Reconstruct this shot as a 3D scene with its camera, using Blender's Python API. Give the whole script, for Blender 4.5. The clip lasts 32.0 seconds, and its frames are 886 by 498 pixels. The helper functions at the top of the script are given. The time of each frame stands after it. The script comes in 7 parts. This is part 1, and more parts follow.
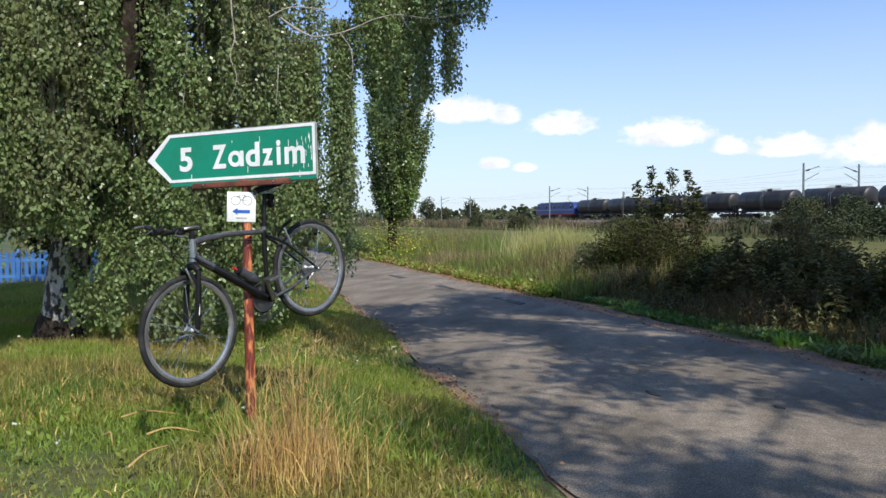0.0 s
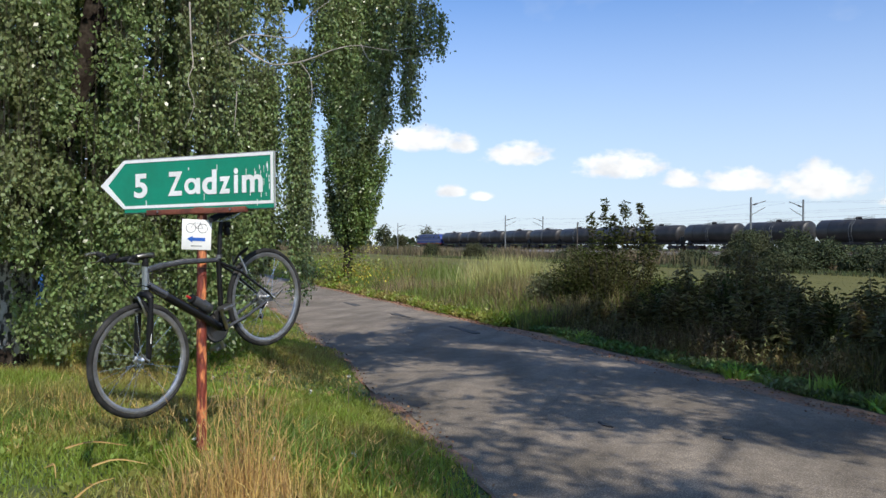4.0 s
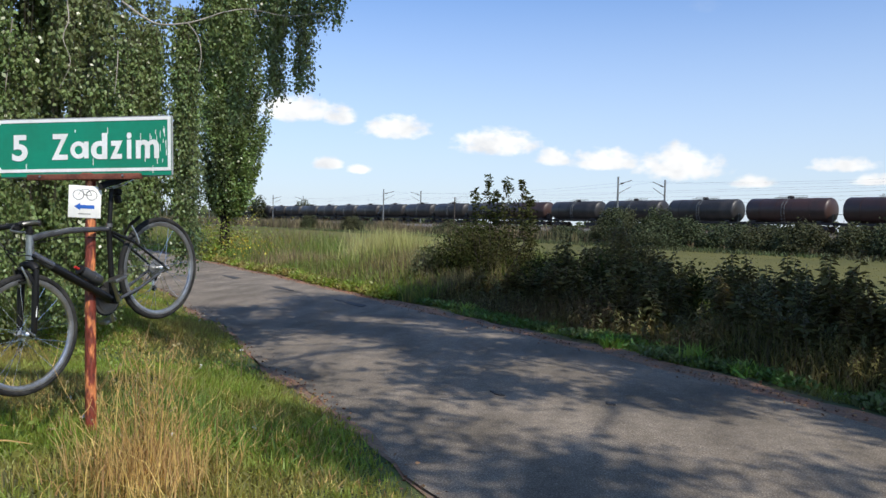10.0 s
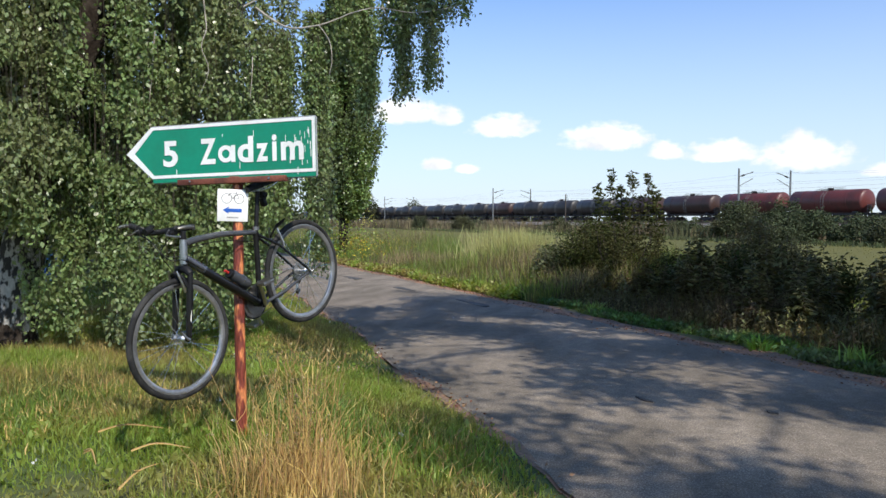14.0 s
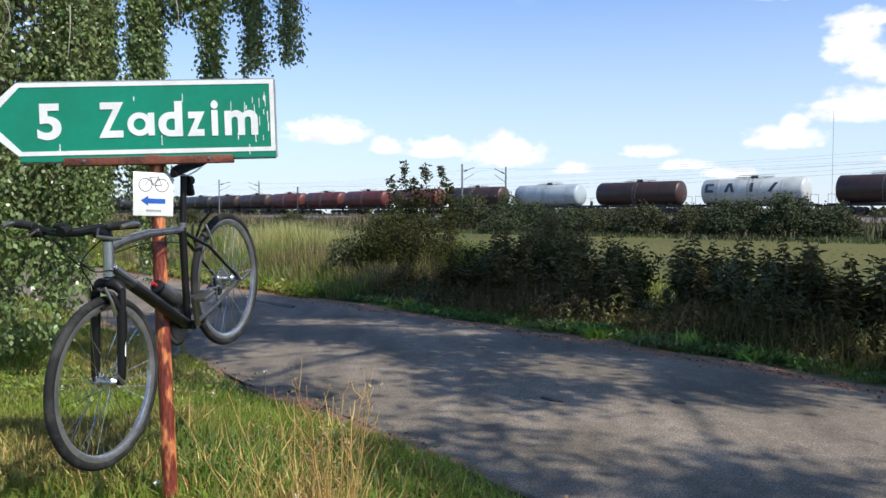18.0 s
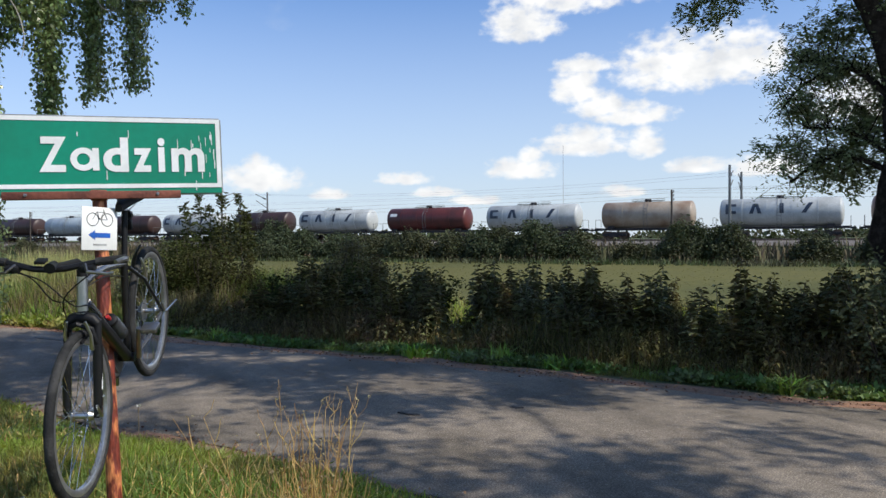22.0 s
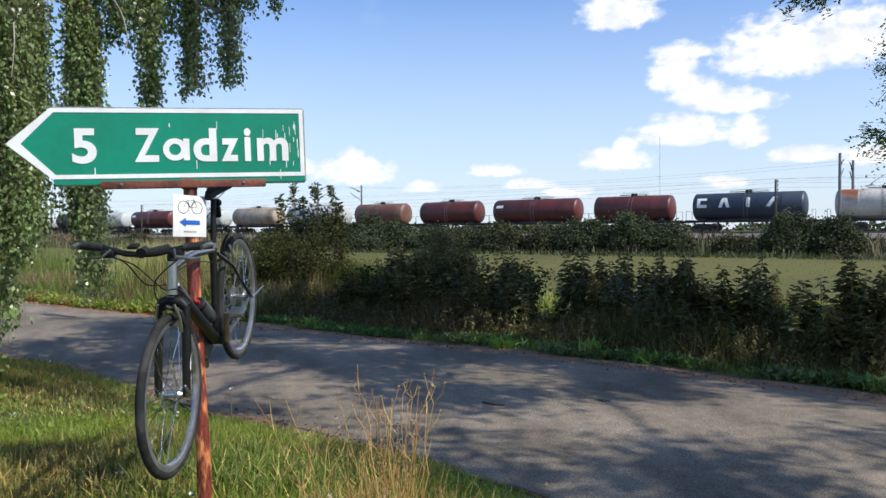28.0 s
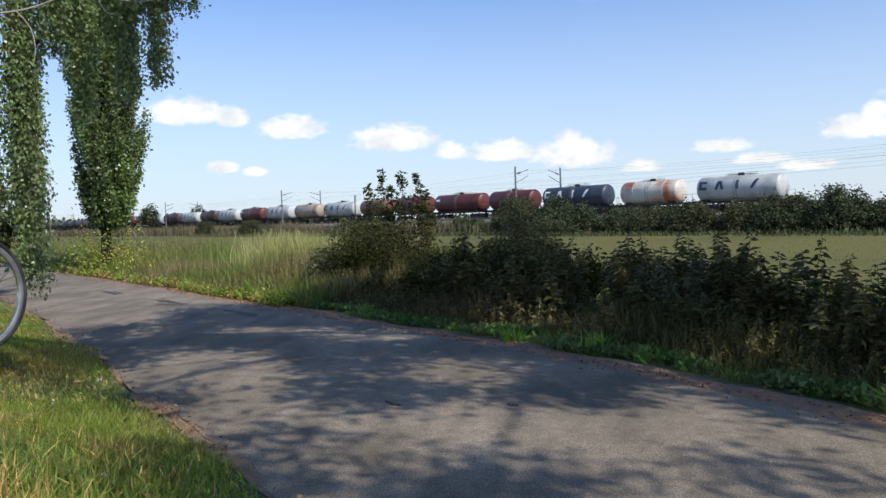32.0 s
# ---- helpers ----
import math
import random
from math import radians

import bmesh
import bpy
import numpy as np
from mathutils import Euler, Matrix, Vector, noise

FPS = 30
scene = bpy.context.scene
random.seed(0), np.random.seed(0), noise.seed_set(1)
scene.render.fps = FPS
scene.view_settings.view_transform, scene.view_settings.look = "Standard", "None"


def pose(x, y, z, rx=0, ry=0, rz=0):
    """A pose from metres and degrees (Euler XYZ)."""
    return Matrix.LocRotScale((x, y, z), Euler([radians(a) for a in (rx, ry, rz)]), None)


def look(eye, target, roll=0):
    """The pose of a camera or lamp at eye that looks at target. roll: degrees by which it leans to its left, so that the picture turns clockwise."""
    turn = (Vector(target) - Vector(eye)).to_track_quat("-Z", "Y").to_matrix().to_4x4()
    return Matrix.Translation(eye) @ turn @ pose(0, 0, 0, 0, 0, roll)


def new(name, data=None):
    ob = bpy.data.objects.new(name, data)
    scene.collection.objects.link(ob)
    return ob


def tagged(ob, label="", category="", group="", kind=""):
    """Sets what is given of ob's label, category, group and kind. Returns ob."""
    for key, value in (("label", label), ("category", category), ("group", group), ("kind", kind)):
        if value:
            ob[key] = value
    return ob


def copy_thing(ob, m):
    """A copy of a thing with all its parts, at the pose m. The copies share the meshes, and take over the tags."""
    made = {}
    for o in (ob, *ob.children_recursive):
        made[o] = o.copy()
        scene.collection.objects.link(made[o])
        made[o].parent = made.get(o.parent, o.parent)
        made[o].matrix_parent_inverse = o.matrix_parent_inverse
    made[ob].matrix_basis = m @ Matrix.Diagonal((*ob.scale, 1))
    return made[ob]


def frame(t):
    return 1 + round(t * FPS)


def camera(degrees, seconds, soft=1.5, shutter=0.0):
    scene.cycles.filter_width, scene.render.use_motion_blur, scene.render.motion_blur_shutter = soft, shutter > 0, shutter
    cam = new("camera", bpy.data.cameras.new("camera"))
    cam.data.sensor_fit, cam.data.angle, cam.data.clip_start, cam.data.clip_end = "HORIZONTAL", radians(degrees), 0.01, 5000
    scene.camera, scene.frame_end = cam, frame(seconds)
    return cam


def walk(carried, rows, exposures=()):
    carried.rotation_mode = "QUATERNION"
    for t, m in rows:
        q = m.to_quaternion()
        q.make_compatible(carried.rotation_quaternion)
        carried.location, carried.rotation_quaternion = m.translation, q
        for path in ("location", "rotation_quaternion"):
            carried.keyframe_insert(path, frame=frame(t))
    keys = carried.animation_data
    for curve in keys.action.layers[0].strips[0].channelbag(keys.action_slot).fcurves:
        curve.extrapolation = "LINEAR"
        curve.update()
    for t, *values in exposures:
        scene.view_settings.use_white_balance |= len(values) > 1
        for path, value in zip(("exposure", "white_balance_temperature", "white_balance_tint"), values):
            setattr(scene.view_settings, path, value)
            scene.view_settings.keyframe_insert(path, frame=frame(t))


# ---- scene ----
cam = camera(60.1, 32.0, soft=1.5)


def view(x, y, z, yaw, pitch, roll):
    """A camera pose from its place, heading to the left of +y, pitch and lean, in degrees."""
    a, b = radians(yaw), radians(pitch)
    ahead = Vector((-math.sin(a) * math.cos(b), math.cos(a) * math.cos(b), math.sin(b)))
    return look((x, y, z), Vector((x, y, z)) + ahead, roll)


PATH = [
    (0, 2.533, -4.339, 1.454, 20.87, -2.25, -0.38),
    (1, 2.527, -4.347, 1.456, 20.46, -1.79, 0.12),
    (2, 2.544, -4.369, 1.452, 19.75, -0.90, 0.05),
    (3, 2.555, -4.369, 1.444, 18.64, -0.54, -0.72),
    (4, 2.536, -4.370, 1.479, 17.57, -0.19, 0.50),
    (4.5, 2.530, -4.360, 1.468, 17.19, 0.12, 0.31),
    (6.5, 2.472, -4.372, 1.475, 16.56, 0.34, 1.98),
    (7, 2.459, -4.379, 1.475, 16.67, 0.16, 0.45),
    (8, 2.391, -4.401, 1.449, 17.46, -0.73, -0.21),
    (9, 2.367, -4.431, 1.457, 16.80, -1.47, 0.67),
    (9.5, 2.357, -4.433, 1.464, 12.77, -1.82, 1.82),
    (10, 2.365, -4.441, 1.469, 8.35, -2.01, 1.35),
    (10.5, 2.390, -4.460, 1.458, 6.59, -2.33, 0.43),
    (11, 2.370, -4.450, 1.444, 7.39, -2.65, 0.75),
    (11.5, 2.339, -4.447, 1.440, 9.55, -2.88, 0.75),
    (12, 2.279, -4.448, 1.436, 12.09, -2.89, 0.07),
    (12.5, 2.233, -4.454, 1.436, 13.79, -2.79, -0.85),
    (13, 2.175, -4.389, 1.445, 15.51, -2.82, -0.03),
    (14, 2.071, -4.247, 1.458, 16.51, -2.20, 0.15),
    (14.5, 1.909, -4.181, 1.464, 15.13, -2.15, -0.84),
    (16.5, 1.075, -3.876, 1.463, 10.99, -1.28, -0.26),
    (17, 0.838, -3.840, 1.456, 7.84, -1.97, -0.50),
    (17.5, 0.672, -3.689, 1.451, 1.71, -2.41, -1.24),
    (18, 0.544, -3.658, 1.457, -3.93, -2.71, -0.03),
    (18.5, 0.375, -3.675, 1.460, -8.27, -2.71, -2.25),
    (19, 0.215, -3.740, 1.458, -10.11, -2.98, -1.59),
    (19.5, 0.132, -3.783, 1.471, -9.78, -2.98, -0.26),
    (20, 0.010, -3.868, 1.460, -8.52, -2.96, -0.45),
    (20.5, -0.152, -3.889, 1.452, -8.02, -3.01, -1.39),
    (21, -0.331, -3.902, 1.452, -11.76, -3.13, -3.27),
    (21.5, -0.378, -3.920, 1.470, -17.45, -2.76, -0.37),
    (22, -0.394, -3.940, 1.490, -21.92, -0.85, -0.40),
    (22.5, -0.394, -3.939, 1.494, -25.22, 0.76, -0.24),
    (23, -0.396, -3.945, 1.502, -27.07, 1.71, -0.41),
    (23.5, -0.426, -3.922, 1.497, -24.10, 2.33, -0.56),
    (24, -0.456, -3.901, 1.493, -20.81, 2.70, -0.66),
    (24.5, -0.471, -3.884, 1.478, -18.88, 2.20, 0.08),
    (25, -0.465, -3.887, 1.470, -17.67, 1.18, 0.91),
    (25.5, -0.464, -3.880, 1.466, -17.42, 0.24, 0.76),
    (26, -0.457, -3.898, 1.466, -17.01, -0.38, 0.84),
    (26.5, -0.440, -3.900, 1.464, -16.86, -0.92, 0.78),
    (28.5, -0.186, -3.943, 1.467, -13.98, -1.49, -0.59),
    (29, 0.043, -3.937, 1.460, -12.10, -1.36, -0.07),
    (29.5, 0.371, -3.886, 1.457, -10.90, -0.91, -0.02),
    (30, 0.803, -3.952, 1.435, -10.94, -0.66, 1.56),
    (30.5, 1.160, -4.024, 1.461, -8.14, -1.07, 1.17),
    (31, 1.602, -4.045, 1.467, -1.74, -1.63, 0.23),
    (31.5, 2.049, -4.047, 1.455, 0.23, -1.73, -0.61),
    (32, 2.477, -3.897, 1.471, 1.20, -2.34, -1.84),
]
walk(cam, [(r[0], view(*r[1:])) for r in PATH],
     exposures=[(0.0, -0.02), (4.0, -0.12), (9.0, -0.15), (14.0, 0.02), (17.0, 0.05), (20.0, 0.0), (22.0, -0.2), (23.0, -0.35), (24.0, -0.36), (25.0, -0.2), (26.0, -0.15), (28.5, 0.0), (30.0, -0.02), (32.0, -0.12)])

# ---- light ----
SUN_YAW, SUN_UP = -135.0, 45.0      # heading of the sun to the left of +y, and its height
world = bpy.data.worlds.new("sky")
scene.world = world
world.use_nodes = True


def sky():
    nt = world.node_tree
    nt.nodes.clear()
    n, link = nt.nodes.new, nt.links.new

    def calc(op, a, b=None, c=None):
        m = n("ShaderNodeMath")
        m.operation = op
        for i, v in enumerate((a, b, c)):
            if v is None:
                continue
            if isinstance(v, (int, float)):
                m.inputs[i].default_value = v
            else:
                link(v, m.inputs[i])
        return m.outputs[0]

    tex = n("ShaderNodeTexSky")
    tex.sky_type = "NISHITA"
    tex.sun_disc = False
    tex.sun_elevation = radians(SUN_UP)
    tex.sun_rotation = radians(-SUN_YAW)
    tex.altitude, tex.air_density, tex.dust_density, tex.ozone_density = 150, 1.0, 0.4, 3.0
    co = n("ShaderNodeTexCoord")
    sep = n("ShaderNodeSeparateXYZ")
    link(co.outputs["Generated"], sep.inputs[0])
    yaw = calc("MULTIPLY", calc("ARCTAN2", calc("MULTIPLY", sep.outputs[0], -1.0), sep.outputs[1]), 57.2958)
    up = calc("MULTIPLY", calc("ARCSINE", sep.outputs[2]), 57.2958)
    # cumulus banks: heading, height, half width, half height, in degrees
    low = [(19.5, 8.0, 2.4, 1.0), (16.3, 7.7, 1.1, 0.8), (12.0, 6.9, 2.1, 0.9), (4.5, 6.0, 2.7, 1.0), (0.4, 5.0, 1.2, 0.7),
           (-3.5, 4.8, 2.3, 0.8), (-8.7, 4.4, 2.6, 1.1), (-8.3, 5.2, 1.0, 1.0), (17.0, 4.1, 1.0, 0.5), (14.8, 3.8, 0.8, 0.4),
           (-13.6, 3.3, 1.2, 0.5), (-19.0, 4.4, 1.7, 0.5), (-21.4, 3.4, 1.6, 0.4), (-24.4, 2.8, 1.6, 0.4)]
    high = [(-27.8, 5.1, 2.2, 0.9), (-28.4, 6.0, 0.9, 0.7), (-32.4, 7.0, 2.8, 1.2), (-36.8, 6.7, 1.1, 1.2), (-31.9, 11.0, 1.6, 1.6), (-33.6, 9.5, 1.9, 1.0),
            (-35.8, 8.8, 2.6, 0.9), (-39.0, 12.2, 3.8, 2.2), (-43.0, 12.4, 3.2, 2.0), (-32.2, 12.4, 1.8, 0.7), (-28.0, 15.6, 2.4, 1.6), (-31.0, 18.0, 4.5, 2.2),
            (-37.0, 18.2, 5.0, 1.8), (-26.0, 18.8, 2.4, 1.6), (-40.3, 5.0, 2.0, 0.6), (-35.2, 3.3, 1.3, 0.5), (-44.8, 4.8, 2.2, 0.8)]
    far = [(-52, 9, 5, 2), (-60, 16, 7, 3), (-75, 10, 8, 2), (-100, 14, 10, 3), (-130, 9, 8, 2), (160, 12, 10, 3), (120, 9, 9, 2), (80, 12, 9, 3), (50, 8, 6, 1.6), (-48, 20, 5, 2.5)]
    best = None
    for h, e, w, t in low + high + far:
        dx = calc("DIVIDE", calc("SUBTRACT", yaw, h), w * 1.25)
        dy = calc("DIVIDE", calc("SUBTRACT", up, e - 0.3 * t), t * 1.4)
        dy = calc("ADD", dy, calc("MULTIPLY", calc("MINIMUM", dy, 0.0), 1.1))
        d = calc("SUBTRACT", 1.0, calc("ADD", calc("MULTIPLY", dx, dx), calc("MULTIPLY", dy, dy)))
        best = d if best is None else calc("MAXIMUM", best, d)
    flat = n("ShaderNodeCombineXYZ")
    link(yaw, flat.inputs[0])
    link(calc("MULTIPLY", up, 1.5), flat.inputs[1])
    ns = n("ShaderNodeTexNoise")
    ns.inputs["Scale"].default_value, ns.inputs["Detail"].default_value, ns.inputs["Roughness"].default_value = 1.0, 6, 0.5
    link(flat.outputs[0], ns.inputs["Vector"])
    wisp = n("ShaderNodeTexNoise")
    wisp.inputs["Scale"].default_value, wisp.inputs["Detail"].default_value = 0.16, 6
    link(flat.outputs[0], wisp.inputs["Vector"])
    edge = calc("ADD", calc("MULTIPLY", best, 1.4), calc("MULTIPLY", calc("SUBTRACT", ns.outputs[0], 0.5), 2.9))
    ramp = n("ShaderNodeMapRange")
    ramp.interpolation_type = "SMOOTHSTEP"
    ramp.inputs["From Min"].default_value, ramp.inputs["From Max"].default_value = -0.35, 1.25
    link(edge, ramp.inputs["Value"])
    thin = n("ShaderNodeMapRange")
    thin.inputs["From Min"].default_value, thin.inputs["From Max"].default_value, thin.inputs["To Max"].default_value = 0.45, 0.85, 0.38
    link(wisp.outputs[0], thin.inputs["Value"])
    haze = n("ShaderNodeMapRange")
    haze.inputs["From Min"].default_value, haze.inputs["From Max"].default_value = 19.0, -1.0
    haze.inputs["To Max"].default_value = 0.9
    link(up, haze.inputs["Value"])
    veil = calc("MAXIMUM", thin.outputs[0], haze.outputs[0])
    pale = n("ShaderNodeMix")
    pale.data_type = "RGBA"
    pale.inputs["B"].default_value = (5.5, 6.1, 6.9, 1)
    link(veil, pale.inputs["Factor"])
    tone = n("ShaderNodeMix")
    tone.data_type, tone.blend_type = "RGBA", "MULTIPLY"
    tone.inputs["Factor"].default_value, tone.inputs["B"].default_value = 1.0, (0.87, 1.11, 1.42, 1)
    link(tex.outputs[0], tone.inputs["A"])
    link(tone.outputs["Result"], pale.inputs["A"])
    cloud = n("ShaderNodeMix")
    cloud.data_type = "RGBA"
    shade = n("ShaderNodeMix")
    shade.data_type = "RGBA"
    shade.inputs["A"].default_value, shade.inputs["B"].default_value = (6.4, 6.6, 6.9, 1), (8.6, 8.6, 8.5, 1)
    body = n("ShaderNodeMapRange")
    body.inputs["From Min"].default_value, body.inputs["From Max"].default_value = 0.3, 0.62
    soft = n("ShaderNodeTexNoise")
    soft.inputs["Scale"].default_value, soft.inputs["Detail"].default_value = 0.45, 3
    link(flat.outputs[0], soft.inputs["Vector"])
    link(soft.outputs[0], body.inputs["Value"])
    link(body.outputs[0], shade.inputs["Factor"])
    link(ramp.outputs[0], cloud.inputs["Factor"])
    link(pale.outputs["Result"], cloud.inputs["A"])
    link(shade.outputs["Result"], cloud.inputs["B"])
    bg, out = n("ShaderNodeBackground"), n("ShaderNodeOutputWorld")
    bg.inputs["Strength"].default_value = 0.14
    link(cloud.outputs["Result"], bg.inputs["Color"])
    link(bg.outputs[0], out.inputs["Surface"])


sky()
sun = new("sun", bpy.data.lights.new("sun", "SUN"))
sun.data.energy, sun.data.angle, sun.data.color = 5.0, radians(0.53), (1.0, 0.94, 0.84)
_a, _e = radians(SUN_YAW), radians(SUN_UP)
SUN_WAY = Vector((-math.sin(_a) * math.cos(_e), math.cos(_a) * math.cos(_e), math.sin(_e)))
sun.matrix_world = look(SUN_WAY * 60, (0, 0, 0))

# ---- materials ----


def material(name, base, rough=0.6, metal=0.0, other=None, scale=8.0, fine=60.0, bump=0.0, spread=0.12, through_light=0.0, island=False, per_object=False, spec=0.5, coat=0.0, mask=(0.45, 0.6), stretch=1.0):
    """A procedural surface: base colour, mixed with a second one in patches, fine grain, relief, and a random shade per leaf or piece."""
    m = bpy.data.materials.new(name)
    m.use_nodes = True
    nt = m.node_tree
    n, link = nt.nodes.new, nt.links.new
    b = nt.nodes["Principled BSDF"]
    b.inputs["Roughness"].default_value, b.inputs["Metallic"].default_value = rough, metal
    b.inputs["Specular IOR Level"].default_value = spec
    b.inputs["Coat Weight"].default_value = coat
    co = n("ShaderNodeTexCoord")
    big, small = n("ShaderNodeTexNoise"), n("ShaderNodeTexNoise")
    big.inputs["Scale"].default_value, big.inputs["Detail"].default_value = scale, 4
    small.inputs["Scale"].default_value, small.inputs["Detail"].default_value = fine, 3
    where = co.outputs["Object"]
    if stretch != 1.0:
        mul = n("ShaderNodeVectorMath")
        mul.operation = "MULTIPLY"
        mul.inputs[1].default_value = (1, 1, stretch)
        link(where, mul.inputs[0])
        where = mul.outputs[0]
    link(where, big.inputs["Vector"])
    link(where, small.inputs["Vector"])
    ramp = n("ShaderNodeMapRange")
    ramp.inputs["From Min"].default_value, ramp.inputs["From Max"].default_value = mask
    link(big.outputs[0], ramp.inputs["Value"])
    mix = n("ShaderNodeMix")
    mix.data_type = "RGBA"
    mix.inputs["A"].default_value = (*base, 1)
    mix.inputs["B"].default_value = (*(other or [c * 0.75 for c in base]), 1)
    link(ramp.outputs[0], mix.inputs["Factor"])
    hsv = n("ShaderNodeHueSaturation")
    link(mix.outputs["Result"], hsv.inputs["Color"])
    grain = n("ShaderNodeMapRange")
    grain.inputs["To Min"].default_value, grain.inputs["To Max"].default_value = 1 - spread, 1 + spread
    grain.inputs["From Min"].default_value, grain.inputs["From Max"].default_value = 0.3, 0.7
    link(small.outputs[0], grain.inputs["Value"])
    value = grain.outputs[0]
    if island or per_object:
        rnd = n("ShaderNodeNewGeometry").outputs["Random Per Island"] if island else n("ShaderNodeObjectInfo").outputs["Random"]
        r1, r2, mul = n("ShaderNodeMapRange"), n("ShaderNodeMapRange"), n("ShaderNodeMath")
        r1.inputs["To Min"].default_value, r1.inputs["To Max"].default_value = 0.6, 1.4
        r2.inputs["To Min"].default_value, r2.inputs["To Max"].default_value = 0.475, 0.52
        link(rnd, r1.inputs["Value"])
        link(rnd, r2.inputs["Value"])
        if island:
            link(r2.outputs[0], hsv.inputs["Hue"])
        mul.operation = "MULTIPLY"
        link(value, mul.inputs[0])
        link(r1.outputs[0], mul.inputs[1])
        value = mul.outputs[0]
    link(value, hsv.inputs["Value"])
    link(hsv.outputs[0], b.inputs["Base Color"])
    if bump:
        bp = n("ShaderNodeBump")
        bp.inputs["Strength"].default_value, bp.inputs["Distance"].default_value = bump, 0.01
        link(small.outputs[0], bp.inputs["Height"])
        link(bp.outputs[0], b.inputs["Normal"])
    if through_light:
        tr, ms = n("ShaderNodeBsdfTranslucent"), n("ShaderNodeMixShader")
        boost = n("ShaderNodeHueSaturation")
        boost.inputs["Saturation"].default_value, boost.inputs["Value"].default_value, boost.inputs["Hue"].default_value = 1.15, 1.5, 0.485
        link(hsv.outputs[0], boost.inputs["Color"])
        link(boost.outputs[0], tr.inputs["Color"])
        ms.inputs[0].default_value = through_light
        link(b.outputs[0], ms.inputs[1])
        link(tr.outputs[0], ms.inputs[2])
        link(ms.outputs[0], nt.nodes["Material Output"].inputs["Surface"])
    return m


def road_surface():
    """Worn asphalt: pale grit, darker stains along the road, fine cracks."""
    m = material("asphalt", (0.255, 0.215, 0.17), 0.9, other=(0.19, 0.162, 0.128), scale=0.6, fine=85, bump=0.6, spread=0.34, spec=0.15)
    nt = m.node_tree
    n, link = nt.nodes.new, nt.links.new
    b = nt.nodes["Principled BSDF"]
    colour = b.inputs["Base Color"].links[0].from_socket
    co = n("ShaderNodeTexCoord")

    def ramp(value, lo, hi, to_lo, to_hi):
        r = n("ShaderNodeMapRange")
        for key, v in (("From Min", lo), ("From Max", hi), ("To Min", to_lo), ("To Max", to_hi)):
            r.inputs[key].default_value = v
        link(value, r.inputs["Value"])
        return r.outputs[0]

    grit = n("ShaderNodeTexVoronoi")
    grit.inputs["Scale"].default_value = 75
    link(co.outputs["Object"], grit.inputs["Vector"])
    turned = n("ShaderNodeMapping")
    turned.inputs["Rotation"].default_value = (0, 0, -0.7034)
    turned.inputs["Scale"].default_value = (1.6, 0.35, 1)
    link(co.outputs["Object"], turned.inputs["Vector"])
    stain = n("ShaderNodeTexNoise")
    stain.inputs["Scale"].default_value, stain.inputs["Detail"].default_value = 1.6, 5
    link(turned.outputs[0], stain.inputs["Vector"])
    patch = n("ShaderNodeTexNoise")
    patch.inputs["Scale"].default_value, patch.inputs["Detail"].default_value = 9, 4
    link(co.outputs["Object"], patch.inputs["Vector"])
    stones = ramp(grit.outputs["Distance"], 0.1, 0.5, 1.45, 0.82)
    shade = ramp(stain.outputs[0], 0.35, 0.65, 0.8, 1.15)
    mottle = ramp(patch.outputs[0], 0.3, 0.7, 0.88, 1.12)
    value = None
    for f in (stones, shade, mottle):
        if value is None:
            value = f
            continue
        mul = n("ShaderNodeMath")
        mul.operation = "MULTIPLY"
        link(value, mul.inputs[0])
        link(f, mul.inputs[1])
        value = mul.outputs[0]
    hsv = n("ShaderNodeHueSaturation")
    link(colour, hsv.inputs["Color"])
    link(value, hsv.inputs["Value"])
    link(hsv.outputs[0], b.inputs["Base Color"])
    return m


